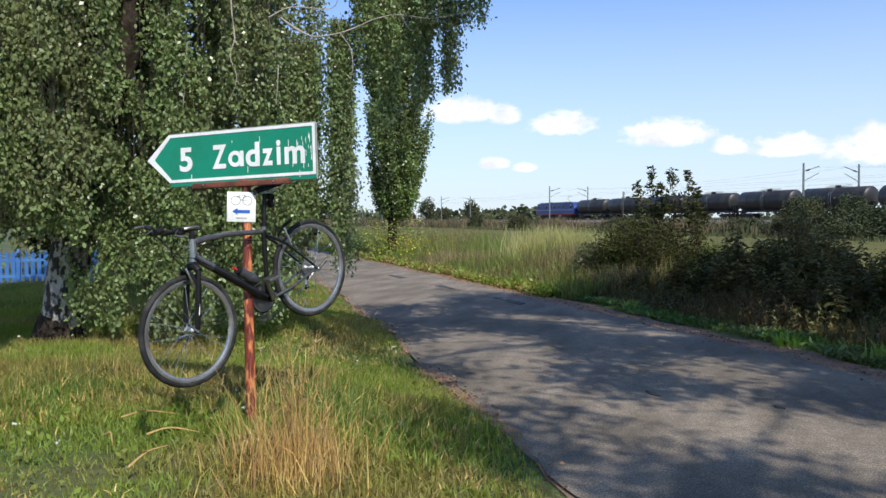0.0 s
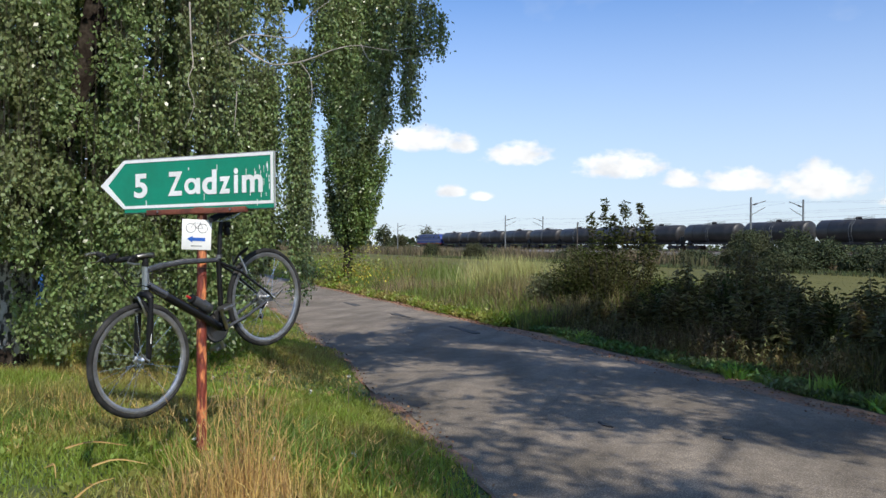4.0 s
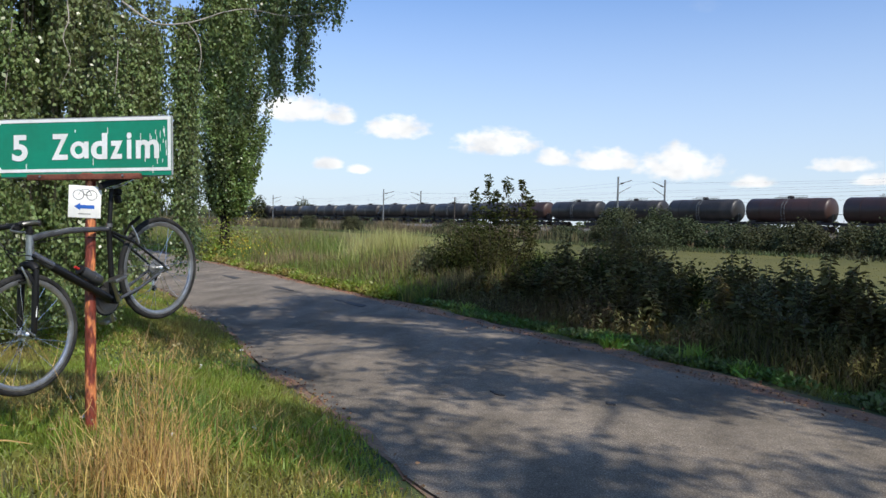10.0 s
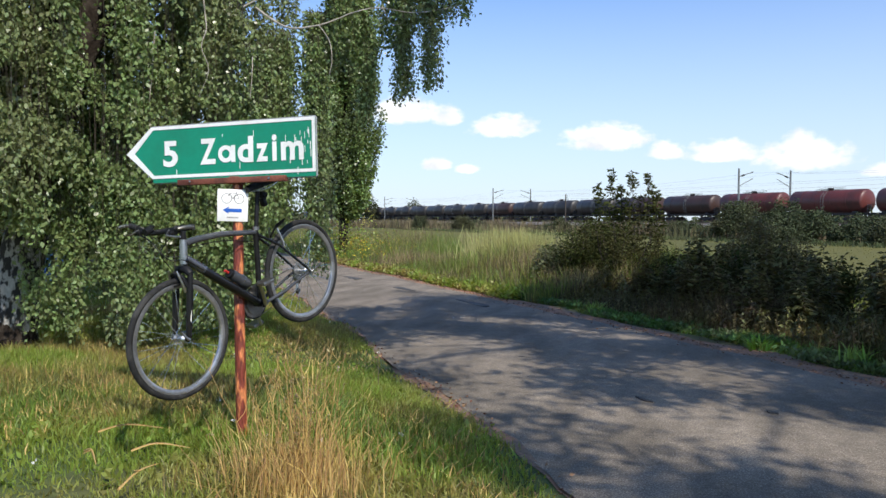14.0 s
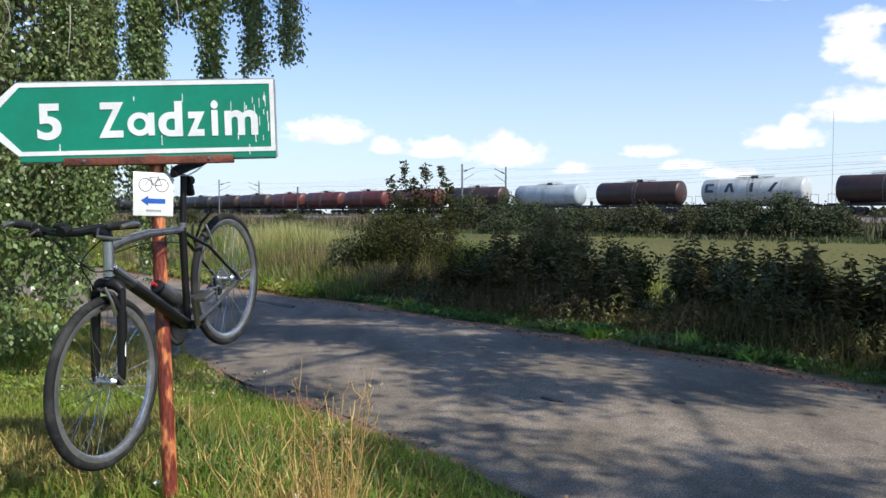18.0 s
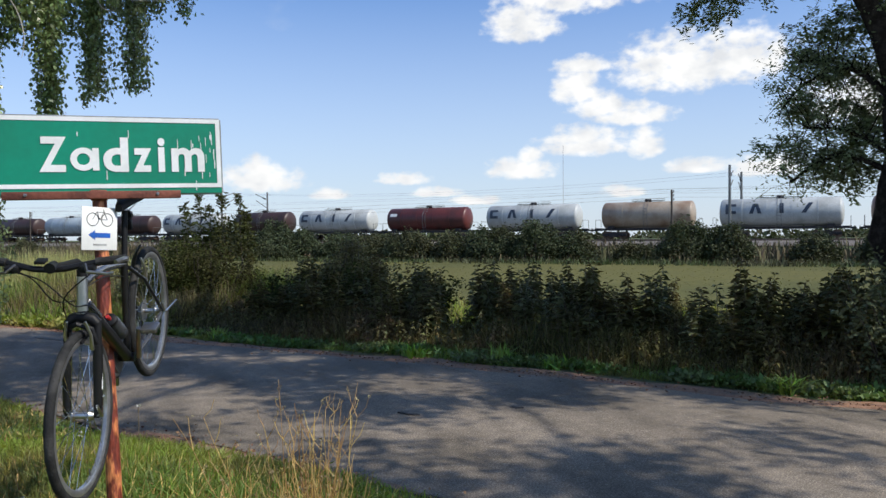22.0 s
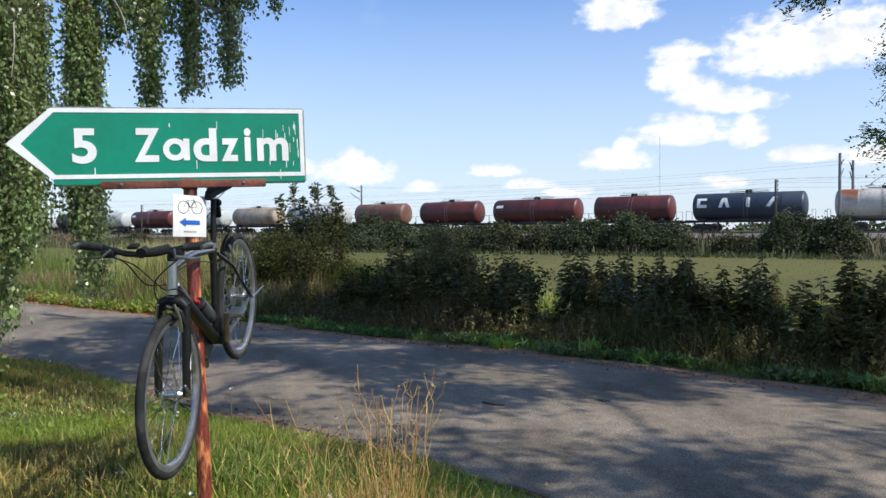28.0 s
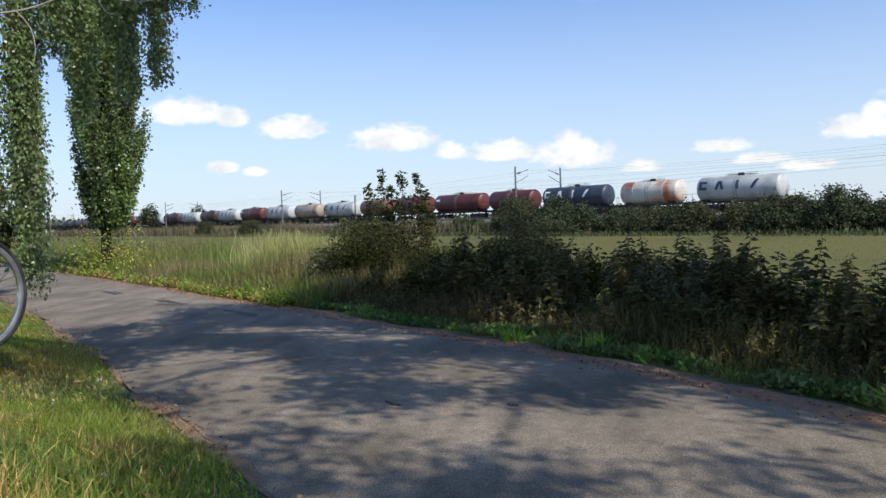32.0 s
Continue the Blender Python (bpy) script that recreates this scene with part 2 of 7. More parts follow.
M = {
    "asphalt": road_surface(),
    "patch": material("asphalt_patch", (0.065, 0.062, 0.06), 0.8, fine=80, bump=0.4, spread=0.3),
    "soil": material("soil", (0.3, 0.165, 0.1), 0.95, other=(0.2, 0.14, 0.095), scale=3, fine=40, bump=0.8, spread=0.3),
    "ground": material("ground", (0.06, 0.09, 0.022), 0.95, other=(0.1, 0.095, 0.035), scale=0.5, fine=14, bump=0.6, spread=0.3),
    "stubble": material("stubble", (0.19, 0.18, 0.046), 0.95, other=(0.14, 0.145, 0.039), scale=0.05, fine=4, spread=0.15, through_light=0.4),
    "grass": material("grass", (0.235, 0.305, 0.058), 0.5, other=(0.32, 0.28, 0.09), scale=0.7, fine=5, through_light=0.45, island=True),
    "grass_dark": material("grass_dark", (0.155, 0.23, 0.05), 0.55, other=(0.17, 0.175, 0.055), scale=0.7, fine=5, through_light=0.4, island=True),
    "edge_leaf": material("edge_leaf", (0.1, 0.18, 0.042), 0.55, other=(0.12, 0.16, 0.055), scale=0.9, fine=6, through_light=0.3, island=True),
    "tuft_leaf": material("tuft_leaf", (0.2, 0.34, 0.06), 0.5, other=(0.24, 0.34, 0.08), scale=0.9, fine=6, through_light=0.4, island=True),
    "strip_grass": material("strip_grass", (0.07, 0.095, 0.03), 0.7, other=(0.085, 0.085, 0.036), scale=0.1, fine=2, through_light=0.2, island=True),
    "pale_grass": material("pale_grass", (0.42, 0.4, 0.17), 0.6, other=(0.36, 0.36, 0.13), scale=0.8, fine=6, through_light=0.3, island=True),
    "straw": material("straw", (0.62, 0.44, 0.17), 0.6, other=(0.5, 0.33, 0.12), scale=2, fine=20, through_light=0.25, island=True),
    "dead_leaf": material("dead_leaf", (0.26, 0.13, 0.07), 0.8, other=(0.17, 0.09, 0.05), scale=3, fine=20, island=True),
    "seed_head": material("seed_head", (0.36, 0.29, 0.15), 0.7, through_light=0.3, island=True),
    "weed": material("weed_leaf", (0.16, 0.145, 0.055), 0.7, other=(0.19, 0.14, 0.075), scale=0.5, fine=5, spec=0.05, through_light=0.25, island=True),
    "weed_stem": material("weed_stem", (0.17, 0.125, 0.075), 0.8, island=True),
    "shrub": material("shrub_leaf", (0.055, 0.066, 0.022), 0.7, other=(0.07, 0.064, 0.027), scale=0.6, fine=5, spec=0.05, through_light=0.22, island=True),
    "herb": material("herb_leaf", (0.125, 0.13, 0.048), 0.6, other=(0.14, 0.12, 0.052), scale=0.6, fine=5, spec=0.22, through_light=0.22, island=True),
    "birch_leaf": material("birch_leaf", (0.19, 0.255, 0.1), 0.32, other=(0.21, 0.25, 0.115), scale=0.6, fine=5, spec=0.5, through_light=0.3, island=True),
    "poplar_leaf": material("poplar_leaf", (0.17, 0.24, 0.075), 0.35, other=(0.12, 0.155, 0.06), scale=0.6, fine=5, through_light=0.28, island=True),
    "robinia_leaf": material("robinia_leaf", (0.215, 0.265, 0.135), 0.42, other=(0.22, 0.245, 0.14), scale=0.6, fine=5, through_light=0.5, island=True),
    "far_leaf": material("far_leaf", (0.05, 0.066, 0.026), 0.85, other=(0.065, 0.066, 0.026), scale=0.12, fine=2, through_light=0.15, island=True),
    "brush": material("brush", (0.13, 0.1, 0.055), 0.9, other=(0.07, 0.07, 0.028), scale=0.1, fine=2, island=True),
    "birch_bark": material("birch_bark", (0.43, 0.41, 0.38), 0.8, stretch=0.6, other=(0.025, 0.023, 0.021), scale=15, fine=30, bump=0.6, spread=0.2, mask=(0.44, 0.52)),
    "twig": material("twig", (0.075, 0.06, 0.047), 0.85),
    "pale_twig": material("pale_twig", (0.42, 0.38, 0.33), 0.75),
    "bark": material("bark", (0.026, 0.02, 0.016), 0.95, spec=0.08, other=(0.05, 0.041, 0.033), scale=9, fine=35, bump=1.0, spread=0.35),
    "sign_green": material("sign_green", (0.0, 0.245, 0.14), 0.38, other=(0.003, 0.215, 0.12), scale=2.5, fine=30, spread=0.06),
    "sign_white": material("sign_white", (0.86, 0.86, 0.83), 0.45, other=(0.78, 0.78, 0.74), scale=5, fine=40, spread=0.05),
    "sign_back": material("sign_back", (0.35, 0.36, 0.36), 0.5, metal=0.4),
    "sign_blue": material("sign_blue", (0.02, 0.13, 0.55), 0.4),
    "ink": material("ink", (0.09, 0.09, 0.09), 0.5),
    "grey_ink": material("grey_ink", (0.4, 0.4, 0.38), 0.5),
    "rust_bar": material("rust_bar", (0.2, 0.06, 0.035), 0.75, other=(0.12, 0.035, 0.022), scale=9, fine=60, bump=0.4, spread=0.2),
    "rust_post": material("rust_post", (0.17, 0.034, 0.02), 0.45, other=(0.55, 0.19, 0.07), scale=22, fine=70, bump=0.8, spread=0.45, mask=(0.49, 0.56), stretch=0.3),
    "frame_grey": material("frame_grey", (0.13, 0.135, 0.15), 0.25, metal=0.55, scale=14, spread=0.05, coat=0.4),
    "frame_black": material("frame_black", (0.009, 0.009, 0.01), 0.45, spec=0.2, coat=0.5),
    "frame_red": material("frame_red", (0.22, 0.02, 0.02), 0.35),
    "black": material("black_plastic", (0.011, 0.011, 0.012), 0.5, spec=0.25),
    "rim_grey": material("rim_grey", (0.5, 0.5, 0.51), 0.33, metal=0.85),
    "far_steel": material("far_steel", (0.42, 0.42, 0.44), 0.7),
    "rubber": material("rubber", (0.016, 0.016, 0.016), 0.8, spec=0.3, other=(0.042, 0.041, 0.039), scale=9, fine=90, bump=0.4),
    "alu": material("aluminium", (0.62, 0.62, 0.63), 0.32, metal=1.0, spread=0.05),
    "steel": material("dark_steel", (0.33, 0.32, 0.31), 0.33, metal=0.9),
    "spoke": material("spoke", (0.72, 0.72, 0.72), 0.18, metal=1.0),
    "bottle": material("bottle_smoke", (0.06, 0.062, 0.068), 0.3),
    "bottle_red": material("bottle_red", (0.5, 0.03, 0.025), 0.4),
    "mast": material("mast_steel", (0.2, 0.21, 0.21), 0.6, metal=0.3),
    "wire": material("wire", (0.09, 0.09, 0.09), 0.6),
    "ballast": material("ballast", (0.17, 0.15, 0.13), 0.95, scale=0.6, fine=6, spread=0.3),
    "rail": material("rail", (0.16, 0.11, 0.08), 0.5, metal=0.6),
    "bogie": material("bogie", (0.035, 0.031, 0.03), 0.75, scale=1.5),
    "fence_blue": material("fence_blue", (0.03, 0.13, 0.38), 0.6, other=(0.05, 0.17, 0.42), scale=2),
    "loco_blue": material("loco_blue", (0.02, 0.055, 0.26), 0.4, spread=0.05),
    "loco_red": material("loco_red", (0.35, 0.03, 0.02), 0.5),
    "loco_grey": material("loco_grey", (0.3, 0.31, 0.33), 0.5),
    "glass": material("cab_glass", (0.02, 0.025, 0.03), 0.1),
    "flower": material("flower", (0.72, 0.7, 0.62), 0.7),
    "yellow_flower": material("yellow_flower", (0.55, 0.4, 0.03), 0.7, island=True),
    "bluegreen": material("bluegreen_leaf", (0.15, 0.165, 0.075), 0.75, through_light=0.2, island=True),
}
TANK = {
    "black": ((0.022, 0.021, 0.021), (0.045, 0.04, 0.037)), "brown": ((0.05, 0.025, 0.02), (0.032, 0.02, 0.018)), "red": ((0.12, 0.028, 0.024), (0.065, 0.022, 0.019)),
    "rust": ((0.15, 0.06, 0.04), (0.2, 0.12, 0.08)), "white": ((0.5, 0.52, 0.5), (0.36, 0.37, 0.35)), "pale": ((0.4, 0.46, 0.48), (0.3, 0.34, 0.36)),
    "navy": ((0.03, 0.045, 0.07), (0.045, 0.055, 0.07)), "tan": ((0.4, 0.33, 0.25), (0.25, 0.17, 0.11)), "orange": ((0.62, 0.58, 0.5), (0.36, 0.11, 0.04)),
}
for k, (c1, c2) in TANK.items():
    M["tank_" + k] = material("tank_" + k, c1, 0.45, other=c2, scale=0.45 if k != "orange" else 0.3, fine=7, spread=0.1, mask=(0.42, 0.62))

# ---- shaping tools ----
TRACK = radians(40.3)               # road and railway both run at this heading
RNG = np.random.default_rng(7)


def W(u, v, z=0.0):
    """World place from u along the road, away from the viewer, and v across it."""
    return Vector((v * math.cos(TRACK) - u * math.sin(TRACK), v * math.sin(TRACK) + u * math.cos(TRACK), z))


def Wn(u, v, z):
    return np.stack([v * math.cos(TRACK) - u * math.sin(TRACK), v * math.sin(TRACK) + u * math.cos(TRACK), z], -1)


def UV(x, y):
    return -x * math.sin(TRACK) + y * math.cos(TRACK), x * math.cos(TRACK) + y * math.sin(TRACK)


def left_edge(u):
    return np.interp(u, [-40, -8, -1.2, 3.7, 6.1, 8.4, 13, 30, 400], [0.6, 0.9, 1.32, 1.8, 2.08, 2.25, 2.6, 2.85, 2.85]) + 0.05 * np.sin(u * 1.3) + 0.03 * np.sin(u * 3.1 + 1) + 0.015 * np.sin(u * 9.7)


def right_edge(u):
    return np.interp(u, [-40, -4, -1.4, -0.3, 0.9, 2.2, 3.9, 6, 8, 15, 27, 400], [5.6, 5.35, 5.28, 5.48, 5.6, 5.78, 5.77, 5.84, 5.88, 6.08, 6.15, 6.15]) + 0.05 * np.sin(u * 1.2 + 2) + 0.03 * np.sin(u * 3.7) + 0.015 * np.sin(u * 10.3)


def height(u, v):
    """The lie of the land."""
    le, re = left_edge(u), right_edge(u)
    verge = np.interp(le - v, [-0.2, 0.0, 0.5, 1.4, 4, 12], [-0.2, -0.15, -0.07, 0.03, 0.07, 0.05])
    right = np.interp(v - re, [-0.2, 0, 0.6, 2, 5, 9, 62, 68.5, 71.5, 86, 90, 98], [-0.2, -0.17, -0.16, -0.22, -0.45, -0.42, -0.42, -0.3, 0.55, 0.55, -0.3, -0.4])
    z = np.where(v < (le + re) / 2, verge, right)
    return z + 0.015 * np.sin(u * 1.3 + v * 0.7) + 0.012 * np.sin(u * 0.9 - v * 1.9)


class Shape:
    """Collects vertices and faces of one mesh."""

    def __init__(self):
        self.v, self.f = [], []

    def add(self, verts, faces):
        k = len(self.v)
        self.v += [tuple(p) for p in verts]
        self.f += [tuple(k + i for i in face) for face in faces]
        return self

    def box(self, c, s, rot=None, bevel=0.0):
        bm = bmesh.new()
        bmesh.ops.create_cube(bm, size=1)
        bmesh.ops.scale(bm, vec=s, verts=bm.verts)
        if bevel:
            bmesh.ops.bevel(bm, geom=bm.edges[:], offset=bevel, segments=2, affect="EDGES", profile=0.5)
        m = Matrix.Translation(c) @ (rot.to_4x4() if rot else Matrix.Identity(4))
        bm.verts.index_update()
        self.add([m @ p.co for p in bm.verts], [[p.index for p in f.verts] for f in bm.faces])
        bm.free()
        return self

    def tube(self, pts, radii, seg=10, cap=True, flat=1.0):
        """A round bar along points."""
        pts = [Vector(p) for p in pts]
        if isinstance(radii, (int, float)):
            radii = [radii] * len(pts)
        rings, side = [], None
        for i, p in enumerate(pts):
            way = (pts[min(i + 1, len(pts) - 1)] - pts[max(i - 1, 0)]).normalized()
            if side is None:
                side = way.orthogonal().normalized()
            side = (side - way * side.dot(way)).normalized()
            other = way.cross(side)
            rings.append([p + radii[i] * (math.cos(a) * side + flat * math.sin(a) * other) for a in (2 * math.pi * j / seg for j in range(seg))])
        faces = [(i * seg + j, i * seg + (j + 1) % seg, (i + 1) * seg + (j + 1) % seg, (i + 1) * seg + j) for i in range(len(pts) - 1) for j in range(seg)]
        if cap:
            faces += [tuple(reversed(range(seg))), tuple(range((len(pts) - 1) * seg, len(pts) * seg))]
        return self.add([p for r in rings for p in r], faces)

    def spin(self, profile, seg=32, axis="y", centre=(0, 0, 0), closed=True):
        """A ring about an axis from (radius, offset) pairs."""
        c, vs, n = Vector(centre), [], len(profile)
        for j in range(seg):
            a = 2 * math.pi * j / seg
            for r, o in profile:
                vs.append(c + Vector({"y": (r * math.cos(a), o, r * math.sin(a)), "x": (o, r * math.cos(a), r * math.sin(a)), "z": (r * math.cos(a), r * math.sin(a), o)}[axis]))
        m = n if closed else n - 1
        return self.add(vs, [(j * n + i, j * n + (i + 1) % n, ((j + 1) % seg) * n + (i + 1) % n, ((j + 1) % seg) * n + i) for j in range(seg) for i in range(m)])

    def plate(self, outline, y0, y1):
        """A flat plate from an outline of (x, z), between two depths."""
        n = len(outline)
        vs = [(x, y0, z) for x, z in outline] + [(x, y1, z) for x, z in outline]
        return self.add(vs, [tuple(range(n)), tuple(reversed(range(n, 2 * n)))] + [(i, i + n, (i + 1) % n + n, (i + 1) % n) for i in range(n)])

    def mesh(self, name, mat, smooth=35):
        me = bpy.data.meshes.new(name)
        me.from_pydata(self.v, [], self.f)
        me.materials.append(M[mat])
        if smooth:
            me.polygons.foreach_set("use_smooth", [True] * len(me.polygons))
            me.set_sharp_from_angle(angle=radians(smooth))
        bm = bmesh.new()
        bm.from_mesh(me)
        bmesh.ops.recalc_face_normals(bm, faces=bm.faces)
        bm.to_mesh(me)
        bm.free()
        return me


def part(name, shape, mat, parent=None, label="", smooth=35):
    """One mesh object, from a Shape or a finished mesh, under a thing or a part."""
    ob = new(name, shape.mesh(name, mat, smooth) if isinstance(shape, Shape) else shape)
    if parent:
        ob.parent = parent
    if label:
        ob["label"] = label
    return ob


def thing(name, label, category, group="", kind=""):
    return tagged(new(name), label, category, group, kind)


def quads(name, verts, mat, smooth=False, k=4):
    """A mesh of loose faces of k corners from an array of their corners."""
    verts = np.asarray(verts, np.float32).reshape(-1, 3)
    n = len(verts) // k
    me = bpy.data.meshes.new(name)
    me.vertices.add(len(verts))
    me.vertices.foreach_set("co", verts.ravel())
    me.loops.add(len(verts))
    me.loops.foreach_set("vertex_index", np.arange(len(verts), dtype=np.int32))
    me.polygons.add(n)
    me.polygons.foreach_set("loop_start", np.arange(0, len(verts), k, dtype=np.int32))
    me.update(calc_edges=True)
    me.materials.append(M[mat])
    return me


def indexed(name, verts, faces, mat, smooth=True):
    """A mesh from arrays of corners and of four-cornered faces."""
    verts, faces = np.asarray(verts, np.float32).reshape(-1, 3), np.asarray(faces, np.int32).reshape(-1, 4)
    me = bpy.data.meshes.new(name)
    me.vertices.add(len(verts))
    me.vertices.foreach_set("co", verts.ravel())
    me.loops.add(faces.size)
    me.loops.foreach_set("vertex_index", faces.ravel())
    me.polygons.add(len(faces))
    me.polygons.foreach_set("loop_start", np.arange(0, faces.size, 4, dtype=np.int32))
    if smooth:
        me.polygons.foreach_set("use_smooth", np.ones(len(faces), bool))
    me.update(calc_edges=True)
    me.materials.append(M[mat])
    return me


def leaf_corners(at, size, droop=0.5, ratio=0.6, spread=1.0):
    """Corners of diamond leaves of random turn, hanging from the places given."""
    n = len(at)
    a = RNG.uniform(0, 2 * np.pi, n)
    tilt = RNG.normal(-droop, 0.45 * spread, n)
    along = np.stack([np.cos(a) * np.cos(tilt), np.sin(a) * np.cos(tilt), np.sin(tilt)], -1)
    side = np.cross(along, RNG.normal(0, 1, (n, 3)))
    side /= np.linalg.norm(side, axis=1, keepdims=True) + 1e-9
    s = (np.asarray(size) * RNG.uniform(0.65, 1.3, n))[:, None]
    mid = at + along * s * 0.45
    return np.stack([at, mid + side * s * ratio / 2, at + along * s, mid - side * s * ratio / 2], 1)


def blade_mesh(name, at, tall, wide, mat, lean=0.35, bend=0.5):
    """Grass: two-piece blades, each an island of its own."""
    n = len(at)
    a, f = RNG.uniform(0, 2 * np.pi, n), RNG.uniform(0, 2 * np.pi, n)
    t = np.asarray(tall) * RNG.uniform(0.55, 1.25, n)
    l = np.abs(RNG.normal(0, lean, n)) * t
    way = np.stack([np.cos(a), np.sin(a), 0 * a], -1)
    w = np.stack([np.cos(f), np.sin(f), 0 * f], -1) * (np.asarray(wide) * RNG.uniform(0.7, 1.3, n))[:, None] / 2
    up = np.array([0, 0, 1.0])
    p1 = at + up * (t * 0.55)[:, None] + way * (l * 0.3)[:, None]
    p2 = at + up * (t * (1 - 0.25 * bend * (l / t)))[:, None] + way * l[:, None]
    v = np.stack([at - w, at + w, p1 + w * 0.8, p1 - w * 0.8, p2 + w * 0.12, p2 - w * 0.12], 1)
    base = np.arange(n)[:, None] * 6
    return indexed(name, v, np.concatenate([base + [0, 1, 2, 3], base + [3, 2, 4, 5]], 1), mat, smooth=False)


def stems_mesh(name, lines, radii, mat, sides=4):
    """Many thin bars in one mesh; lines: (n, k, 3) points, radii: (k,)."""
    lines = np.asarray(lines, float)
    n, k, _ = lines.shape
    ang = np.arange(sides) * 2 * np.pi / sides
    ring = np.stack([np.cos(ang), np.sin(ang), 0 * ang], -1)
    rad = np.broadcast_to(np.asarray(radii, float), (n, k))
    v = lines[:, :, None, :] + ring[None, None] * rad[..., None, None]
    idx = np.arange(n * k * sides).reshape(n, k, sides)
    a, b = idx[:, :-1], idx[:, 1:]
    f = np.stack([a, np.roll(a, -1, 2), np.roll(b, -1, 2), b], -1)
    return indexed(name, v, f, mat)


# ---- ground, road, railway ----


def structure(name, me, label):
    return tagged(new(name, me), label, name, kind="structure")


def sheet(us, vs, zf):
    u, v = np.meshgrid(us, vs, indexing="ij")
    p = Wn(u, v, zf(u, v))
    i = np.arange(u.size).reshape(u.shape)
    f = np.stack([i[:-1, :-1], i[1:, :-1], i[1:, 1:], i[:-1, 1:]], -1)
    return p, f


def build_ground():
    us = np.unique(np.r_[-3000, -1500, -700, -300, -150, -80, -50, np.arange(-40, 60, 0.5), 70, 90, 130, 200, 320, 500, 800, 1500, 3000])
    vs = np.unique(np.r_[-2500, -1200, -500, -200, -90, -45, -25, np.arange(-16, 12, 0.35), np.arange(12, 30, 2), 40, 50, 60, 66, 70, 72.5, 74, 76, 78, 84, 90, 92, 95, 98, 105, 150, 260, 500, 1000, 2500])
    p, f = sheet(us, vs, height)
    structure("ground", indexed("ground", p, f, "ground"), "rough grassy ground beside a country road")
    # mown stubble field on the far side of the road
    us, vs = np.unique(np.r_[-300, -120, np.arange(-60, 120, 6), 180, 300, 500]), np.linspace(13.5, 50, 14)
    p, f = sheet(us, vs, lambda u, v: height(u, v) + 0.07)
    structure("field", indexed("field", p, f, "stubble"), "mown yellow-green stubble field")
    # road
    us = np.unique(np.r_[-80, -60, np.arange(-40, 40, 0.25), 50, 70, 100, 150, 220, 320])
    k = np.linspace(0, 1, 15)
    U = np.repeat(us[:, None], 15, 1)
    V = left_edge(us)[:, None] * (1 - k) + right_edge(us)[:, None] * k
    Z = -0.135 + 0.045 * (1 - (2 * k - 1) ** 2) + 0.004 * np.sin(U * 2.1 + V * 3)
    p = Wn(U, V, Z)
    i = np.arange(U.size).reshape(U.shape)
    f = np.stack([i[:-1, :-1], i[1:, :-1], i[1:, 1:], i[:-1, 1:]], -1)
    structure("road", indexed("road", p, f, "asphalt"), "worn grey asphalt country road with crumbled edges")
    # strips of reddish earth along both edges
    for name, edge, sgn in (("earth_strip_near", left_edge, -1), ("earth_strip_far", right_edge, 1)):
        k = np.linspace(0, 1, 5)
        V = edge(us)[:, None] + sgn * (k * ((0.16 if sgn < 0 else 0.52) + 0.06 * np.sin(us * 1.1) + 0.05 * np.sin(us * 3.3))[:, None] - 0.07 - 0.02 * np.sin(us * 4.1)[:, None])
        U = np.repeat(us[:, None], 5, 1)
        Z = np.where(k < 0.1, -0.15, np.maximum(height(U, V) + 0.006, -0.128 - 0.03 * k))
        p = Wn(U, V, Z)
        i = np.arange(U.size).reshape(U.shape)
        f = np.stack([i[:-1, :-1], i[1:, :-1], i[1:, 1:], i[:-1, 1:]], -1)
        structure(name, indexed(name, p, f, "soil"), "reddish earth and gravel along the road's edge")


def build_railway():
    us = np.array([-900.0, -400, -100, 0, 100, 250, 500, 900, 1500])
    prof = [(76.9, 0.5), (78.2, 0.98), (87.0, 0.98), (88.3, 0.5)]
    sh = Shape()
    for u in us:
        sh.v += [tuple(W(u, v, z)) for v, z in prof]
    sh.f += [(i * 4 + j, i * 4 + j + 1, i * 4 + 5 + j, i * 4 + 4 + j) for i in range(len(us) - 1) for j in range(3)]
    structure("ballast_bed", sh.mesh("ballast_bed", "ballast"), "grey-brown ballast bed of a double railway")
    for n, v in enumerate((79.8 - 0.75, 79.8 + 0.75, 84.0 - 0.75, 84.0 + 0.75)):
        sh = Shape()
        a, b = W(-900, v, 1.07), W(1500, v, 1.07)
        sh.add([a + W(0, -0.035, 0.09), a + W(0, 0.035, 0.09), a + W(0, 0.06, -0.09), a + W(0, -0.06, -0.09),
                b + W(0, -0.035, 0.09), b + W(0, 0.035, 0.09), b + W(0, 0.06, -0.09), b + W(0, -0.06, -0.09)],
               [(0, 1, 5, 4), (1, 2, 6, 5), (2, 3, 7, 6), (3, 0, 4, 7)])
        tagged(part("rail", sh, "rail"), "rusty steel rail on the ballast", "rail", "rails of the two tracks", "structure")


build_ground()
build_railway()
RAIL_V, RAIL_Z = 84.0, 1.16

# ---- railway masts and wires ----


